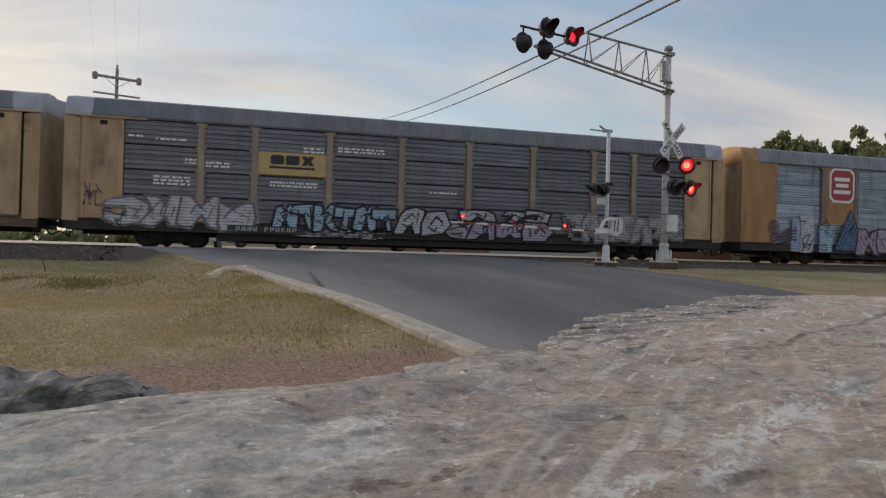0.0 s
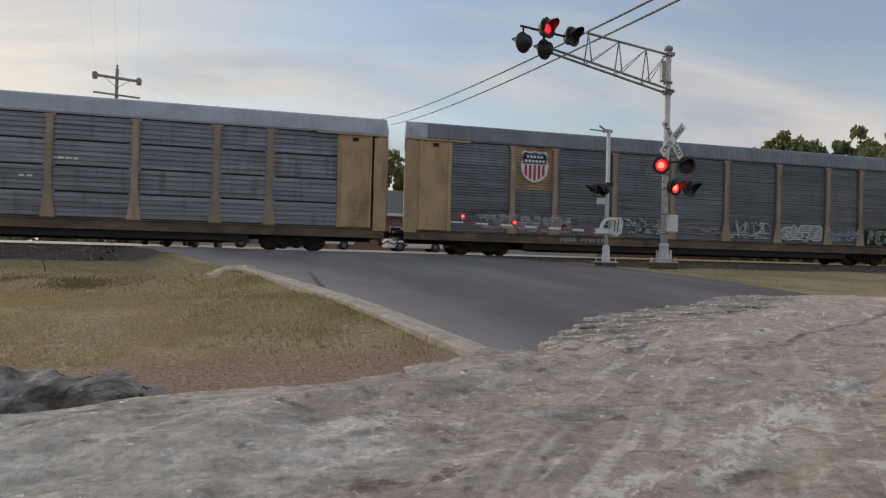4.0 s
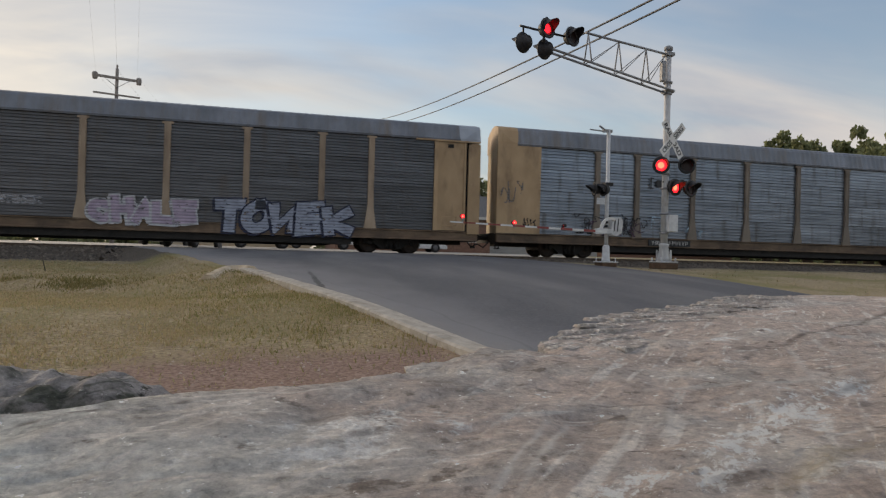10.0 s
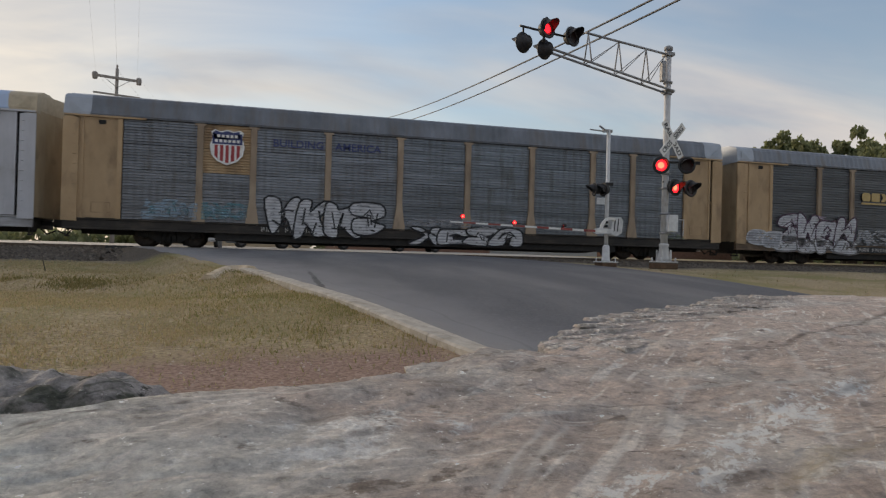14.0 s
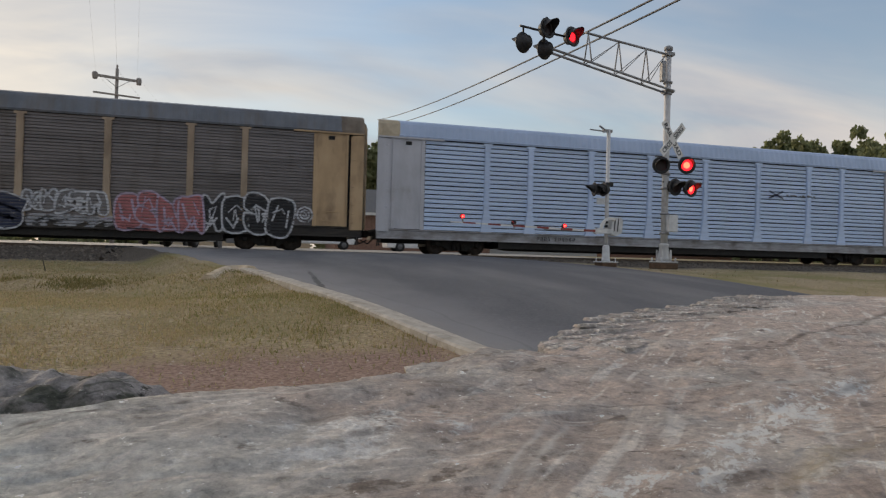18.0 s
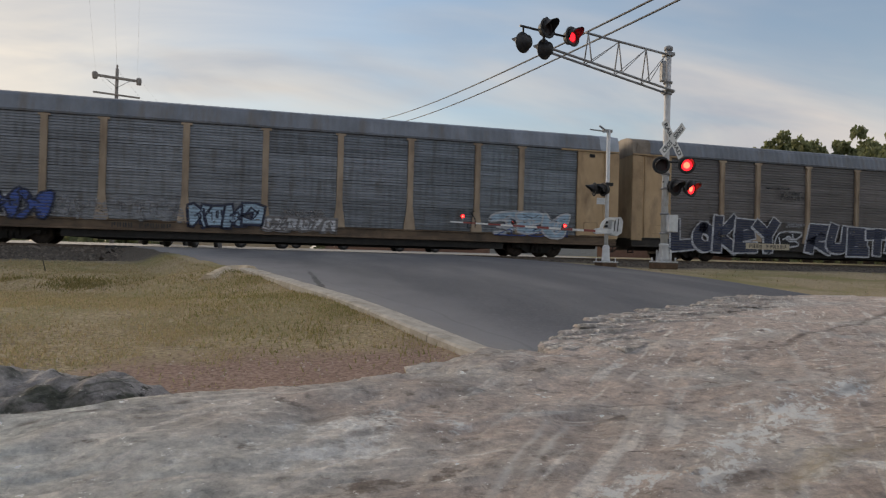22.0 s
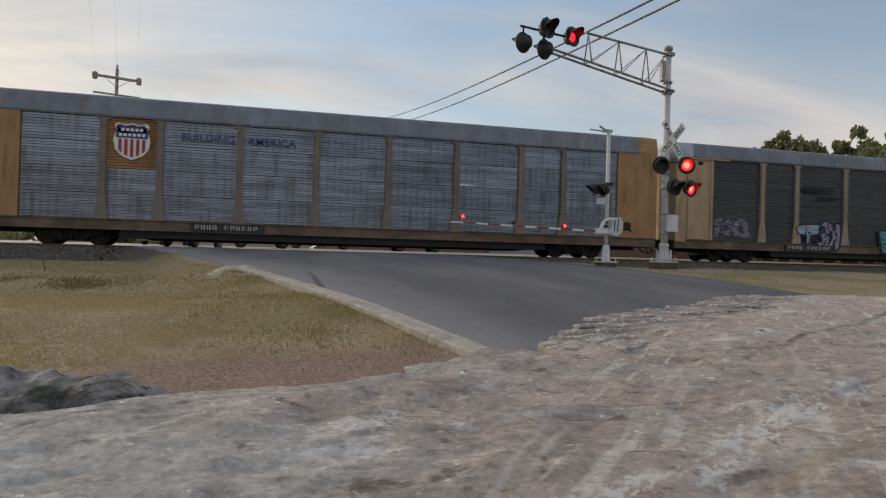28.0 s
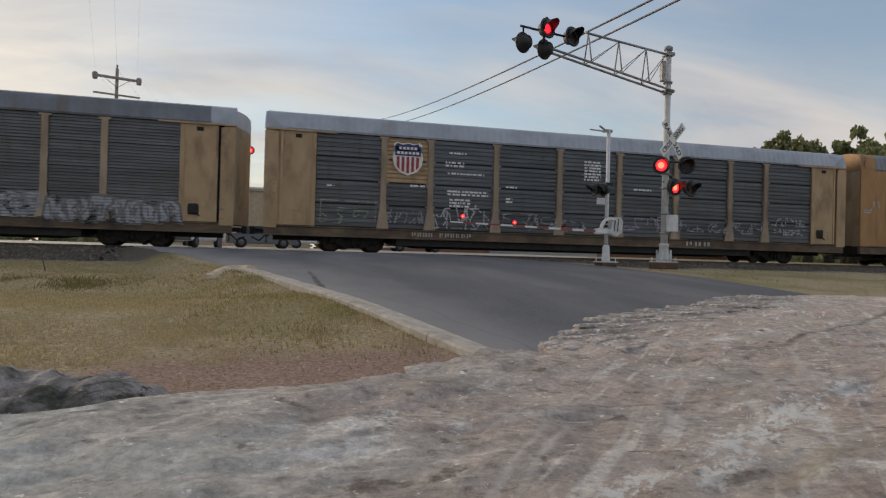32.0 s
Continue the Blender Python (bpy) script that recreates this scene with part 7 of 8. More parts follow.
for x, y, h, s, seed in ((50.2, 63, 11.6, 4.4, 21), (52.2, 62, 12.1, 5.2, 1), (55.2, 63, 12.9, 5.6, 2), (57.4, 62, 12.5, 5.2, 24), (59.2, 61, 12.6, 5.6, 15), (62.4, 62, 12.4, 5.6, 14), (61.2, 60, 11.9, 4.6, 22), (63.4, 60, 12.4, 5.4, 23), (66.0, 60, 13.2, 7, 16), (69.5, 62, 14.6, 8, 12), (75, 61, 15.2, 8, 17), (54, 45, 10.2, 8, 3), (60, 48, 11.4, 8, 4), (70, 52, 13, 9, 5), (11.5, 80, 12.0, 6, 6), (18.5, 82, 10.5, 6, 7), (25, 84, 9.8, 6, 8), (33, 85, 9.0, 6, 9), (42, 80, 9.5, 7, 10), (-14, 95, 8.0, 6, 11), (83, 70, 13, 9, 13)):
    tree(x, y, h, s, seed)

M["brick"] = material("red_brown_brick", [(0.3, (0.15, 0.085, 0.06)), (0.6, (0.24, 0.135, 0.1)), (0.8, (0.3, 0.19, 0.15))], scale=5, rough=0.9, bump=0.3)
M["stucco"] = material("tan_stucco", [(0.3, (0.36, 0.28, 0.19)), (0.7, (0.48, 0.39, 0.28))], scale=3, rough=0.9, bump=0.15)
M["siding"] = material("grey_siding", [(0.3, (0.28, 0.28, 0.27)), (0.7, (0.4, 0.4, 0.39))], scale=3, stretch=(0.4, 0.4, 6), rough=0.8, bump=0.15)
M["shingle"] = material("grey_shingle", [(0.3, (0.1, 0.1, 0.1)), (0.7, (0.2, 0.195, 0.19))], scale=9, rough=0.9, bump=0.3)
M["pane"] = material("dark_window_glass", [(0.3, (0.012, 0.014, 0.018)), (0.7, (0.03, 0.034, 0.04))], scale=1, rough=0.08, bump=0)
M["trim"] = plain("pale_trim", (0.6, 0.58, 0.54), 0.7)


def pierced_wall(xs, zs, hole, y0, y1):
    """One wall with window openings cut through it."""
    bm, vs = bmesh.new(), {}

    def at(i, k, y):
        if (i, k, y) not in vs:
            vs[(i, k, y)] = bm.verts.new((xs[i], y, zs[k]))
        return vs[(i, k, y)]

    def solid(i, k):
        return 0 <= i < len(xs) - 1 and 0 <= k < len(zs) - 1 and not hole(i, k)
    for i in range(len(xs) - 1):
        for k in range(len(zs) - 1):
            if not solid(i, k):
                continue
            for y in (y0, y1):
                bm.faces.new((at(i, k, y), at(i + 1, k, y), at(i + 1, k + 1, y), at(i, k + 1, y)))
            for (a, b), (di, dk) in ((((i, k), (i + 1, k)), (0, -1)), (((i, k + 1), (i + 1, k + 1)), (0, 1)), (((i, k), (i, k + 1)), (-1, 0)), (((i + 1, k), (i + 1, k + 1)), (1, 0))):
                if not solid(i + di, k + dk):
                    bm.faces.new((at(*a, y0), at(*b, y0), at(*b, y1), at(*a, y1)))
    bmesh.ops.recalc_face_normals(bm, faces=bm.faces)
    return bm


def building(x, y, w, d, h, rise, wall, roof, label, rz=0.0, flat_roof=False):
    b = thing("building", pose(x, y, ground_z(x, y) - 0.05, 0, 0, rz), label, "building", "buildings beyond the track")
    n = max(2, int(w / 3.2))
    wx = [w * (k + 0.5) / n for k in range(n)]
    xs = [0.0] + sorted([c for k in wx for c in (k - 0.55, k + 0.55)]) + [w]
    bm = pierced_wall(xs, [0.0, 1.0, 2.2, h], lambda i, k: i % 2 == 1 and k == 1, 0.0, 0.2)
    part("wall", boxed(0, 0.2, 0.2, d, 0, h), M[wall], b)
    part("wall", boxed(w - 0.2, w, 0.2, d, 0, h), M[wall], b)
    part("wall", boxed(0.2, w - 0.2, d - 0.2, d, 0, h), M[wall], b)
    if not flat_roof:
        for x0 in (0.0, w - 0.2):
            g = bmesh.new()
            v = [g.verts.new(p) for p in ((x0, 0, h), (x0, d, h), (x0, d / 2, h + rise), (x0 + 0.2, 0, h), (x0 + 0.2, d, h), (x0 + 0.2, d / 2, h + rise))]
            for f in ((0, 2, 1), (3, 4, 5), (0, 3, 5, 2), (1, 2, 5, 4)):
                g.faces.new([v[i] for i in f])
            part("gable", g, M[wall], b)
    part("wall", bm, M[wall], b)
    bm = bmesh.new()
    if flat_roof:
        box(bm, -0.2, w + 0.2, -0.2, d + 0.2, h, h + 0.35)
    else:
        for s in (0, 1):
            y0 = -0.5 if s == 0 else d + 0.5
            zz = h - rise * 0.5 / (d / 2)
            v = [bm.verts.new(p) for p in ((-0.4, y0, zz + 0.02), (w + 0.4, y0, zz + 0.02), (w + 0.4, d / 2, h + rise + 0.02), (-0.4, d / 2, h + rise + 0.02), (-0.4, y0, zz + 0.16), (w + 0.4, y0, zz + 0.16), (w + 0.4, d / 2, h + rise + 0.16), (-0.4, d / 2, h + rise + 0.16))]
            for f in ((0, 1, 2, 3), (4, 5, 6, 7), (0, 1, 5, 4), (1, 2, 6, 5), (2, 3, 7, 6), (3, 0, 4, 7)):
                bm.faces.new([v[i] for i in f])
        bmesh.ops.recalc_face_normals(bm, faces=bm.faces)
    part("roof", bm, M[roof], b)
    part("fascia", boxed(-0.4, w + 0.4, -0.56, -0.5, h - rise * 0.5 / (d / 2) - 0.08, h - rise * 0.5 / (d / 2) + 0.16) if not flat_roof else boxed(-0.25, w + 0.25, -0.26, -0.2, h + 0.2, h + 0.38), M["trim"], b)
    for k in wx:
        wd = part("window", box(box(box(box(bmesh.new(), k - 0.55, k - 0.48, 0.04, 0.12, 1.0, 2.2), k + 0.48, k + 0.55, 0.04, 0.12, 1.0, 2.2), k - 0.48, k + 0.48, 0.04, 0.12, 2.12, 2.2), k - 0.48, k + 0.48, 0.04, 0.12, 1.0, 1.08), M["trim"], b)
        part("pane", boxed(k - 0.48, k + 0.48, 0.07, 0.09, 1.08, 2.12), M["pane"], wd)
    return b


building(6.6, 60, 14, 9, 3.4, 2.2, "brick", "shingle", "low brick building with a pale eave beyond the track")
building(-9, 74, 14.5, 10, 6.0, 0, "stucco", "stucco", "tan flat-roofed stucco building beyond the track", flat_roof=True)
building(22.5, 66, 12, 9, 3.6, 2.4, "siding", "shingle", "grey gabled house beyond the track")
building(38, 70, 16, 10, 3.8, 2.0, "brick", "shingle", "brick house with a low gable beyond the track")


def utility_pole(x, y, h, rz, label):
    z0 = ground_z(x, y)
    p = thing("utility_pole", pose(x, y, z0, 0, 0, rz), label, "utility pole")
    part("pole", tubed((0, 0, -0.5), (0, 0, h), 0.17, 0.11, 10), M["pole_wood"], p)
    part("cross_arm", boxed(-1.5, 1.5, -0.2, -0.08, h - 0.8, h - 0.62, 0.01), M["pole_wood"], p)
    part("cross_arm", boxed(-1.55, 1.55, -0.2, -0.1, h - 1.98, h - 1.86, 0.01), M["pole_wood"], p)
    for s in (-1, 1):
        part("brace", tubed((s * 0.9, -0.16, h - 0.75), (0.0, -0.15, h - 1.4), 0.02, seg=6), M["galv"], p)
        part("insulator", lathe(bmesh.new(), (s * 1.45, -0.15, h - 1.0), (0, 0, 1), [(0, 0.05), (0.03, 0.16), (0.2, 0.18), (0.36, 0.2), (0.5, 0.16), (0.54, 0.04)], 12), M["pole_wood"], p)
    part("insulator", lathe(bmesh.new(), (0, 0, h), (0, 0, 1), [(0, 0.04), (0.1, 0.07), (0.22, 0.08), (0.28, 0.03)], 10), M["pole_wood"], p)
    return p


utility_pole(-9.95, 54.4, 12.75, 20, "weathered wooden utility pole with two crossarms")


def cable(a, b, sag, r, label):
    a, b = Vector(a), Vector(b)
    cu = bpy.data.curves.new("cable", "CURVE")
    cu.dimensions, cu.bevel_depth, cu.bevel_resolution = "3D", r, 1
    sp = cu.splines.new("POLY")
    n = 24
    sp.points.add(n)
    for i in range(n + 1):
        t = i / n
        p = a.lerp(b, t) - Vector((0, 0, sag * 4 * t * (1 - t)))
        sp.points[i].co = (*p, 1)
    cu.materials.append(M["wire"])
    return tagged(new("overhead_cable", cu), label, "cable", "overhead cables")


def beyond(a, b, t):
    return tuple(p + (q - p) * t for p, q in zip(a, b))


for far_end, near_end in (((10.40, 54.0, 11.91), (8.54, 14.1, 6.93)), ((11.50, 54.0, 11.63), (9.27, 14.1, 7.03))):
    p, q = beyond(far_end, near_end, -0.3), beyond(far_end, near_end, 1.5)
    cable((*p[:2], p[2] + 0.385), (*q[:2], q[2] + 0.741), 0.8, 0.026, "black overhead cable crossing above the road")
for dx in (-1.38, 0.0, 1.38):
    cable((-9.95 + dx, 54.3, 13.7 if dx == 0 else 13.35), (-1.4 + dx * 0.5, 4, 14), 0.3, 0.003, "thin overhead power wire")
    cable((-9.95 + dx, 54.3, 13.7 if dx == 0 else 13.35), (-6 + dx, 120, 13), 0.8, 0.004, "thin overhead power wire")

M["car_white"] = plain("white_car_paint", (0.7, 0.7, 0.7), 0.25)
M["car_grey"] = plain("grey_car_paint", (0.16, 0.17, 0.18), 0.25)
M["tyre"] = plain("tyre_rubber", (0.02, 0.02, 0.02), 0.9)
M["rim"] = plain("alloy_rim", (0.13, 0.13, 0.135), 0.5, 0.5)


def vehicle(x, y, rz, colour, label, pickup=False, lit=False):
    """A road vehicle facing -y in its own space."""
    v = thing("pickup_truck" if pickup else "car", pose(x, y, road_z(y) + 0.0, 0, 0, rz), label, "truck" if pickup else "car", "vehicles beyond the track")
    top, low_ = (1.05, 0.42) if pickup else (0.88, 0.28)
    ln = 5.4 if pickup else 4.6
    prof_ = [(0.0, low_), (0.0, top - 0.12), (0.1, top - 0.02), (1.35, top + 0.08), (ln - 0.1, top + 0.06), (ln, top - 0.1), (ln, low_)]
    bm = bmesh.new()
    f = [bm.verts.new((-0.9, p, z)) for p, z in prof_]
    k = [bm.verts.new((0.9, p, z)) for p, z in prof_]
    for i in range(len(prof_)):
        o = (i + 1) % len(prof_)
        bm.faces.new((f[i], f[o], k[o], k[i]))
    bm.faces.new(f[::-1])
    bm.faces.new(k)
    bmesh.ops.recalc_face_normals(bm, faces=bm.faces)
    bmesh.ops.bevel(bm, geom=list(bm.edges), offset=0.06, segments=2, affect="EDGES")
    part("body", bm, M[colour], v)
    a, b, c, d = (1.4, 2.1, 3.3, 3.6) if pickup else (1.1, 1.9, 3.3, 4.1)
    hh_ = 1.85 if pickup else 1.45
    bm = bmesh.new()
    lo = [bm.verts.new(p) for p in ((-0.82, a, top), (0.82, a, top), (0.82, d, top), (-0.82, d, top))]
    hi = [bm.verts.new(p) for p in ((-0.66, b, hh_), (0.66, b, hh_), (0.66, c, hh_), (-0.66, c, hh_))]
    bm.faces.new(hi)
    for i in range(4):
        bm.faces.new((lo[i], lo[(i + 1) % 4], hi[(i + 1) % 4], hi[i]))
    part("cabin", bm, M["pane"], v, "dark glass cabin")
    part("cabin_roof", boxed(-0.64, 0.64, b + 0.05, c - 0.05, hh_, hh_ + 0.05, 0.02), M[colour], v)
    part("bumper", boxed(-0.92, 0.92, -0.1, 0.06, low_, low_ + 0.26, 0.03), M["rim"] if pickup else M[colour], v)
    part("grille", boxed(-0.5, 0.5, -0.02, 0.02, low_ + 0.3, top - 0.14, 0.01), M["black"], v)
    for s in (-1, 1):
        part("headlamp", boxed(s * 0.7 - 0.11, s * 0.7 + 0.11, -0.03, 0.03, top - 0.36, top - 0.22, 0.02), M["head"] if lit else M["alu"], v, "lit headlamp" if lit else "headlamp")
        for yy in (0.85, ln - 1.0):
            w_ = part("wheel", lathe(bmesh.new(), (s * 0.93, yy, 0.36), (-s, 0, 0), [(0, 0.2), (0.0, 0.33), (0.04, 0.36), (0.2, 0.36), (0.22, 0.3)], 20), M["tyre"], v)
            part("rim", lathe(bmesh.new(), (s * 0.94, yy, 0.36), (-s, 0, 0), [(0, 0.05), (0.005, 0.2), (0.03, 0.21)], 16), M["rim"], w_)
    return v


vehicle(-4.4, 41.8, -17, "car_white", "white pickup waiting with lit headlamps", pickup=True, lit=True)
vehicle(-6.6, 49.0, -17, "car_grey", "grey car waiting beyond the crossing")
vehicle(14.0, 52.0, 92, "car_white", "white car parked beyond the track")
vehicle(2.6, 49.5, 95, "car_grey", "grey car parked beyond the track")
vehicle(7.4, 54.0, 88, "car_white", "white pickup parked by the brick building", pickup=True)

# far-side signal post
far_sig = thing("far_signal_mast", pose(-2.0, 43.0, road_z(43)), "far-side crossing mast with high red flashers", "crossing signal")
part("post", tubed((0, 0, -0.1), (0, 0, 6.9), 0.11, 0.1, 12), M["galv"], far_sig)
part("cross_arm", tubed((-0.6, 0, 5.95), (1.6, 0, 5.95), 0.035, seg=8), M["galv"], far_sig)
lamp(far_sig, pose(0.85, -0.2, 5.85, 0, 0, 8), 0)
lamp(far_sig, pose(1.55, -0.2, 5.85, 0, 0, 8), 1)


# far belt of low woods
wr = random.Random(21)
vs, fs = [], []
for _ in range(9000):
    x = wr.uniform(-170, 330)
    top = 3.0 + 2.2 * noise.noise((x * 0.06, 0, 3)) + 1.2 * noise.noise((x * 0.3, 1, 3))
    c = Vector((x, 128 + wr.uniform(-4, 4), 0.6 + wr.random() ** 0.7 * top))
    q = Euler((wr.uniform(0, 6.3), wr.uniform(0, 6.3), wr.uniform(0, 6.3))).to_matrix()
    r_ = wr.uniform(0.5, 1.1)
    b = len(vs)
    vs += [c + q @ Vector(v) * r_ for v in ((-1, -0.4, 0), (0.1, -0.6, 0.15), (1, 0.1, 0), (0.2, 0.6, 0.12), (-0.7, 0.45, 0))]
    fs.append((b, b + 1, b + 2, b + 3, b + 4))
me = bpy.data.meshes.new("far_woods")
me.from_pydata(vs, [], fs)
me.materials.append(M["leaf"])
tagged(link_mesh("far_woods", me), "low dark green woods far beyond the track", "woods", kind="stuff")


# ---- loose ground cover ----
def scatter_blades(n, x0, x1, y0, y1, seed, keep, tall, fan=0.0):
    rng = np.random.RandomState(seed)
    vs, fs = [], []
    for _ in range(n):
        y = y0 + (y1 - y0) * rng.rand() ** 1.5
        x = x0 + fan * (y - y0) + (x1 - x0 - fan * (y - y0)) * rng.rand()
        if not keep(x, y, rng):
            continue
        z = ground_z(x, y) - 0.01
        h = tall * rng.uniform(0.4, 1.2)
        a = rng.uniform(0, 6.28)
        lx, ly = 0.6 * h * rng.uniform(-1, 1), 0.6 * h * rng.uniform(-1, 1)
        wx_, wy_ = 0.006 * math.cos(a) * (1 + y * 0.08), 0.006 * math.sin(a) * (1 + y * 0.08)
        b = len(vs)
        vs += [(x - wx_, y - wy_, z), (x + wx_, y + wy_, z), (x + lx, y + ly, z + h)]
        fs.append((b, b + 1, b + 2))
    me = bpy.data.meshes.new("grass")
    me.from_pydata(vs, [], fs)
    return me


def island_material(name, stops, thin=False):
    m = bpy.data.materials.new(name)
    m.use_nodes = True
    nt = m.node_tree
    b = nt.nodes["Principled BSDF"]
    b.inputs["Roughness"].default_value = 0.8
    g = nt.nodes.new("ShaderNodeNewGeometry")
    r = ramp_node(nt, stops)
    nt.links.new(g.outputs["Random Per Island"], r.inputs[0])
    nt.links.new(r.outputs[0], b.inputs["Base Color"])
    if thin:                                     # light passes through a blade
        t = nt.nodes.new("ShaderNodeBsdfTranslucent")
        nt.links.new(r.outputs[0], t.inputs[0])
        x = nt.nodes.new("ShaderNodeMixShader")
        nt.links.new(b.outputs[0], x.inputs[1])
        nt.links.new(t.outputs[0], x.inputs[2])
        nt.links.new(x.outputs[0], nt.nodes["Material Output"].inputs["Surface"])
    return m


M["blade"] = island_material("dry_grass_blade", [(0.0, (0.36, 0.27, 0.15)), (0.4, (0.52, 0.41, 0.24)), (0.7, (0.41, 0.35, 0.18)), (1.0, (0.29, 0.285, 0.125))], True)


def on_verge(x, y, rng):
    if x > kerb_x(y) - 0.28 or y < 4.2:
        return False
    bare = y + 1.3 * (1 - sstep(x, -1.7, -0.7)) * (y < 10) + 0.8 * noise.noise((x * 1.5, y * 1.5, 2)) + 0.35 * noise.noise((x * 5, y * 5, 2))
    d = 0.62 + 0.8 * noise.noise((x * 0.8, y * 0.8, 11))
    return rng.rand() < max(d, 0.2) * (0.06 + 0.94 * sstep(bare, 6.3, 7.2)) * (1 - sstep(bare, 19.5, 21.3))


me = scatter_blades(200000, -3.0, 2.2, 4.6, 22, 3, on_verge, 0.036, fan=-0.36)
me.materials.append(M["blade"])
tagged(link_mesh("verge_grass", me), "short dry grass on the verge", "grass", kind="stuff")
M["green_blade"] = island_material("green_grass_blade", [(0.0, (0.36, 0.29, 0.14)), (0.5, (0.28, 0.25, 0.10)), (1.0, (0.2, 0.2, 0.07))], True)


def by_kerb(x, y, rng):
    """Taller, greener tufts that crowd along the kerb."""
    d = kerb_x(y) - 0.34 - x
    return 0 < d < 2.4 and rng.rand() < 0.55 * max(0.0, 1 - d / 2.4) * (0.45 + noise.noise((x * 1.3, y * 1.3, 7))) * sstep(y, 5.6, 7.4)


me = scatter_blades(60000, -2.5, 2.0, 5.6, 13.5, 5, by_kerb, 0.06)
me.materials.append(M["green_blade"])
tagged(link_mesh("kerb_grass", me), "taller greenish grass tufts along the kerb", "grass", kind="stuff")


def in_swale(x, y, rng):
    left = kerb_x(y) - x
    return left > 1.0 and rng.rand() < 0.7 * math.exp(-((y - 14.2 - 0.1 * left) / 0.6) ** 2) * sstep(left, 1.2, 2.4) * (0.35 + 1.2 * noise.noise((x * 1.1, y * 1.1, 4)))


# darker blades stand in for the shadow that lies in the hollow
me = scatter_blades(60000, -9.0, -1.0, 12.4, 16.5, 6, in_swale, 0.08)
me.materials.append(island_material("swale_shade_blade", [(0.0, (0.33, 0.25, 0.115)), (0.5, (0.25, 0.215, 0.085)), (1.0, (0.17, 0.17, 0.06))], True))
tagged(link_mesh("swale_grass", me), "taller grass coloured dark for the shade in a shallow swale", "grass", kind="stuff")
stalk = thing("weed_stalk", pose(-4.32, 16.6, ground_z(-4.32, 16.6) - 0.02), "thin dry weed stalk leaning in the grass", "weed")
part("stem", tubed((0, 0, 0), (-0.09, 0, 0.42), 0.012, 0.006, 6), M["bark"], stalk)
for hx, hz in ((-0.04, 0.2), (-0.07, 0.32)):
    part("twig", tubed((hx, 0, hz), (hx - 0.05, 0.02, hz + 0.09), 0.005, 0.003, 5), M["bark"], stalk)
me = scatter_blades(14000, 9.5, 40, 10, 25, 4, lambda x, y, r: x > right_x(y) + 1.0 + 0.8 * noise.noise((x, y, 3)) and y < 20.5 + 0.5 * noise.noise((x, y, 1)) and r.rand() < 0.4 + noise.noise((x, y, 5)), 0.07)
me.materials.append(M["blade"])
tagged(link_mesh("trackside_grass", me), "short dry grass beside the track", "grass", kind="stuff")

rng = random.Random(8)
vs, fs = [], []
for _ in range(9000):
    x, y = rng.uniform(-16, 40), rng.uniform(22.4, 28.3)
    if kerb_x(y) - 0.3 < x < right_x(y) + 0.3:
        continue
    d = y - TRACK_Y
    z = RAIL_Z + lerp_table(d, prof) + 0.01
    s = rng.uniform(0.03, 0.07)
    b = len(vs)
    vs += [(x + s * a + rng.uniform(-0.01, 0.01), y + s * c, z + s * e) for a, c, e in ((-1, -0.6, 0), (1, -0.7, 0), (0.2, 1, 0), (0, 0, 0.9))]
    fs += [(b, b + 1, b + 3), (b + 1, b + 2, b + 3), (b + 2, b, b + 3)]
me = bpy.data.meshes.new("ballast_stones")
me.from_pydata(vs, [], fs)
me.materials.append(island_material("ballast_stone_face", [(0, (0.045, 0.037, 0.03)), (0.6, (0.10, 0.082, 0.065)), (1, (0.17, 0.145, 0.12))]))
tagged(link_mesh("ballast_stones", me), "loose grey ballast stones", "gravel", kind="stuff")


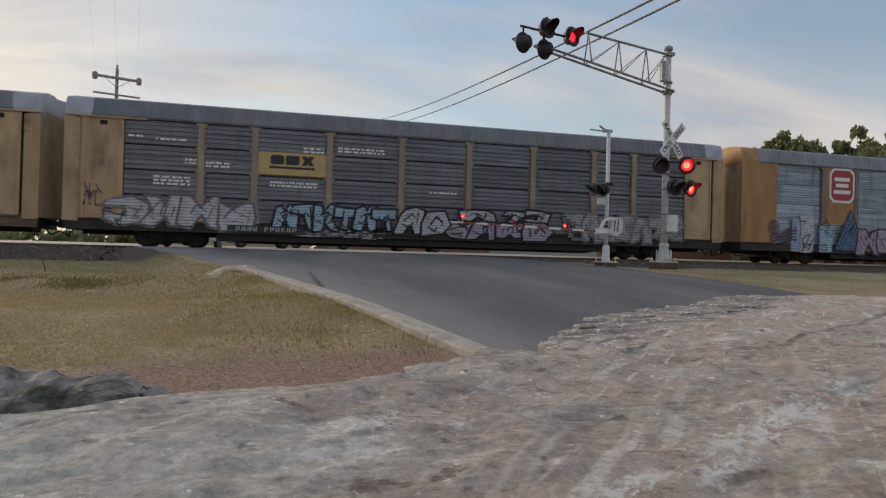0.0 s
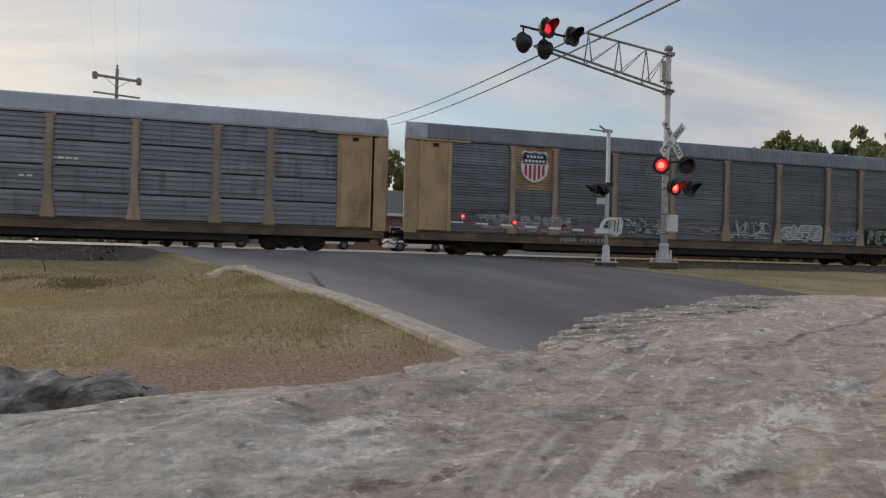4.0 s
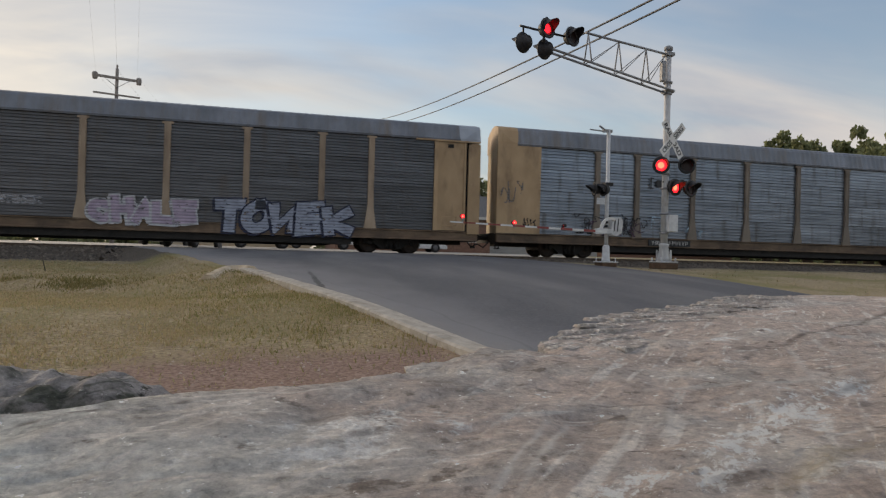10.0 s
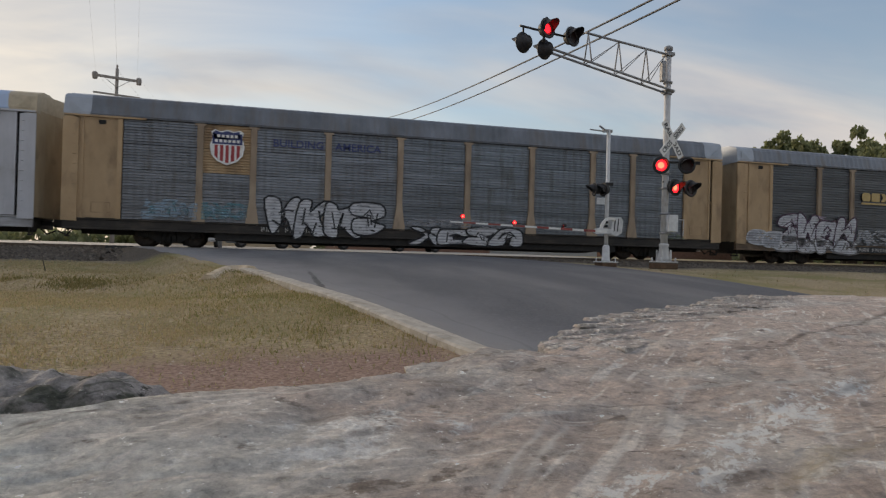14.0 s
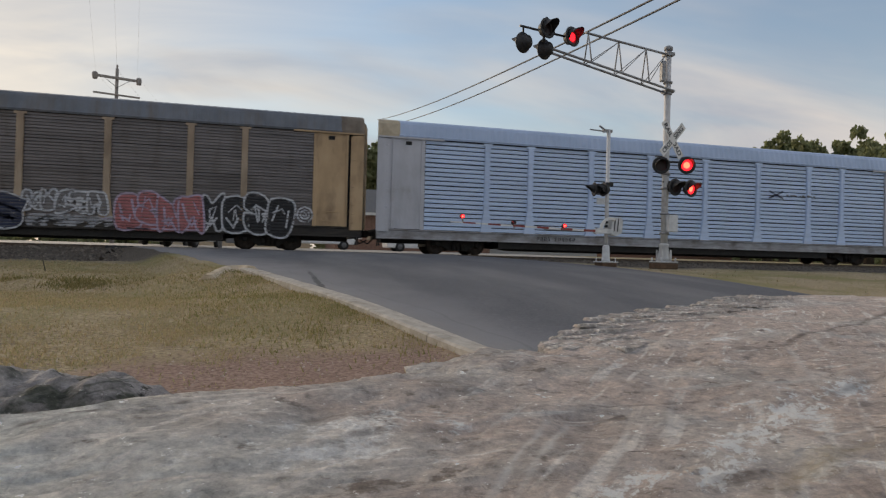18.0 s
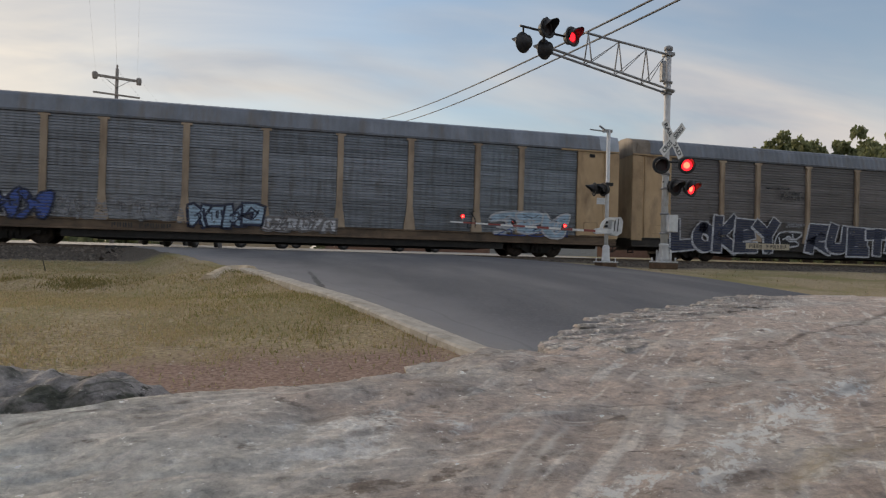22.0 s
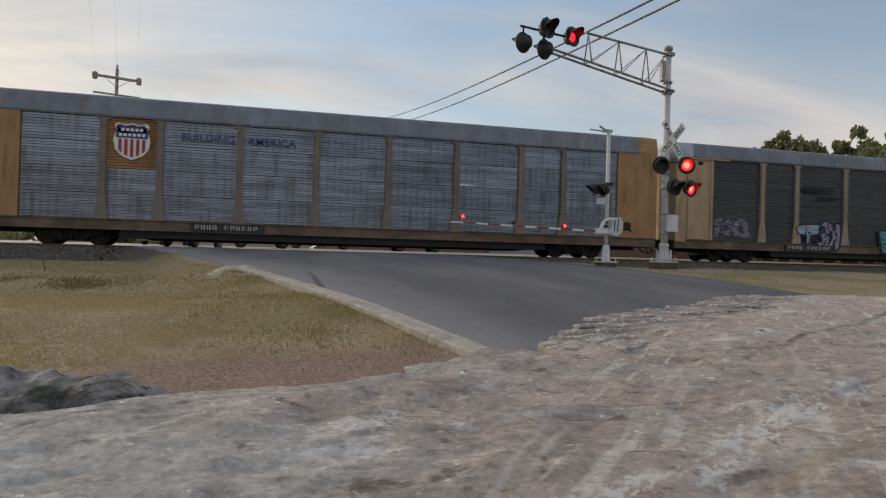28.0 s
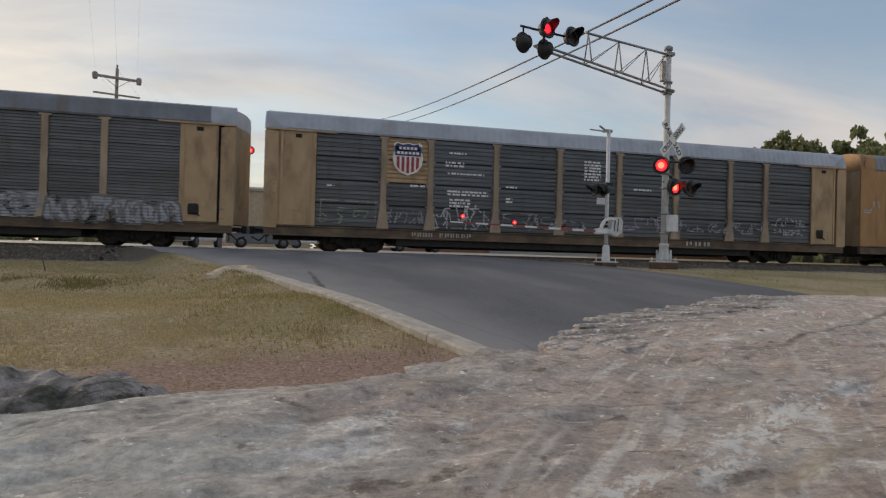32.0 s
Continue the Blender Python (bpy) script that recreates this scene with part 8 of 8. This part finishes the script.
vs, fs = [], []
for _ in range(2600):
    x, y = rng.uniform(-6, 2.4), rng.uniform(3.2, 6.4)
    if x > kerb_x(y) - 0.36:
        continue
    z, s = ground_z(x, y), rng.uniform(0.006, 0.02)
    b = len(vs)
    vs += [(x + s * a, y + s * c, z + s * e) for a, c, e in ((-1, -0.6, -0.2), (1, -0.7, -0.2), (0.2, 1, -0.2), (0, 0, 0.8))]
    fs += [(b, b + 1, b + 3), (b + 1, b + 2, b + 3), (b + 2, b, b + 3)]
me = bpy.data.meshes.new("pebbles")
me.from_pydata(vs, [], fs)
me.materials.append(island_material("pebble_face", [(0, (0.26, 0.175, 0.125)), (0.6, (0.4, 0.285, 0.215)), (1, (0.6, 0.5, 0.41))]))
tagged(link_mesh("pebbles", me), "small pebbles on bare red earth", "gravel", kind="stuff")


# ---- all that moves ----
S0, V0, A0, J0 = -6.665, 10.3377, -0.018303, 0.00003926
SLACK = {-1: 0.23, 0: 0.0, 1: 0.04, 2: 0.10, 3: -0.01, 4: 0.03, 5: 0.0, 6: -0.06, 7: 0.20, 8: 0.33, 9: 0.28, 10: 0.14, 11: 0.0, 12: -0.28}


def run(t):
    return S0 + V0 * t + A0 * t * t / 2 + J0 * t ** 3 / 6


def motions():
    times = [i for i in range(33)]
    spin_times = [k / FPS for k in range(32 * FPS + 1)]
    for n, w, wheels in WAGONS:
        off = -n * PITCH_L + SLACK.get(n, 0.0)
        walk(w, [(t, pose(run(t) + off, TRACK_Y, RAIL_Z)) for t in times])
        for ws in wheels:
            x, y, z = ws.location
            rows = []
            for t in spin_times:
                c = run(t) + off
                if -45 < c < 60:
                    rows.append((t, pose(x, y, z, 0, math.degrees(run(t) / 0.425) % 360, 0)))
            if rows:
                if rows[0][0] > 0:
                    rows.insert(0, (0, rows[0][1]))
                if rows[-1][0] < 32:
                    rows.append((32, rows[-1][1]))
                walk(ws, rows)
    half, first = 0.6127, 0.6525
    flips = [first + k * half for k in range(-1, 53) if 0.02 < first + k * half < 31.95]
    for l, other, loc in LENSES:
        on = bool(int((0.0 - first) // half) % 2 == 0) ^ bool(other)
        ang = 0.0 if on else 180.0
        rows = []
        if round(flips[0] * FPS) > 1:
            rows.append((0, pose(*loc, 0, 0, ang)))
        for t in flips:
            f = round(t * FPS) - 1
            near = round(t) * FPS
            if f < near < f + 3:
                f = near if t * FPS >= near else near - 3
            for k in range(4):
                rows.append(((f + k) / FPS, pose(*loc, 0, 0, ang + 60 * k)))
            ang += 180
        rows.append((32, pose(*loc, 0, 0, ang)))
        walk(l, rows)


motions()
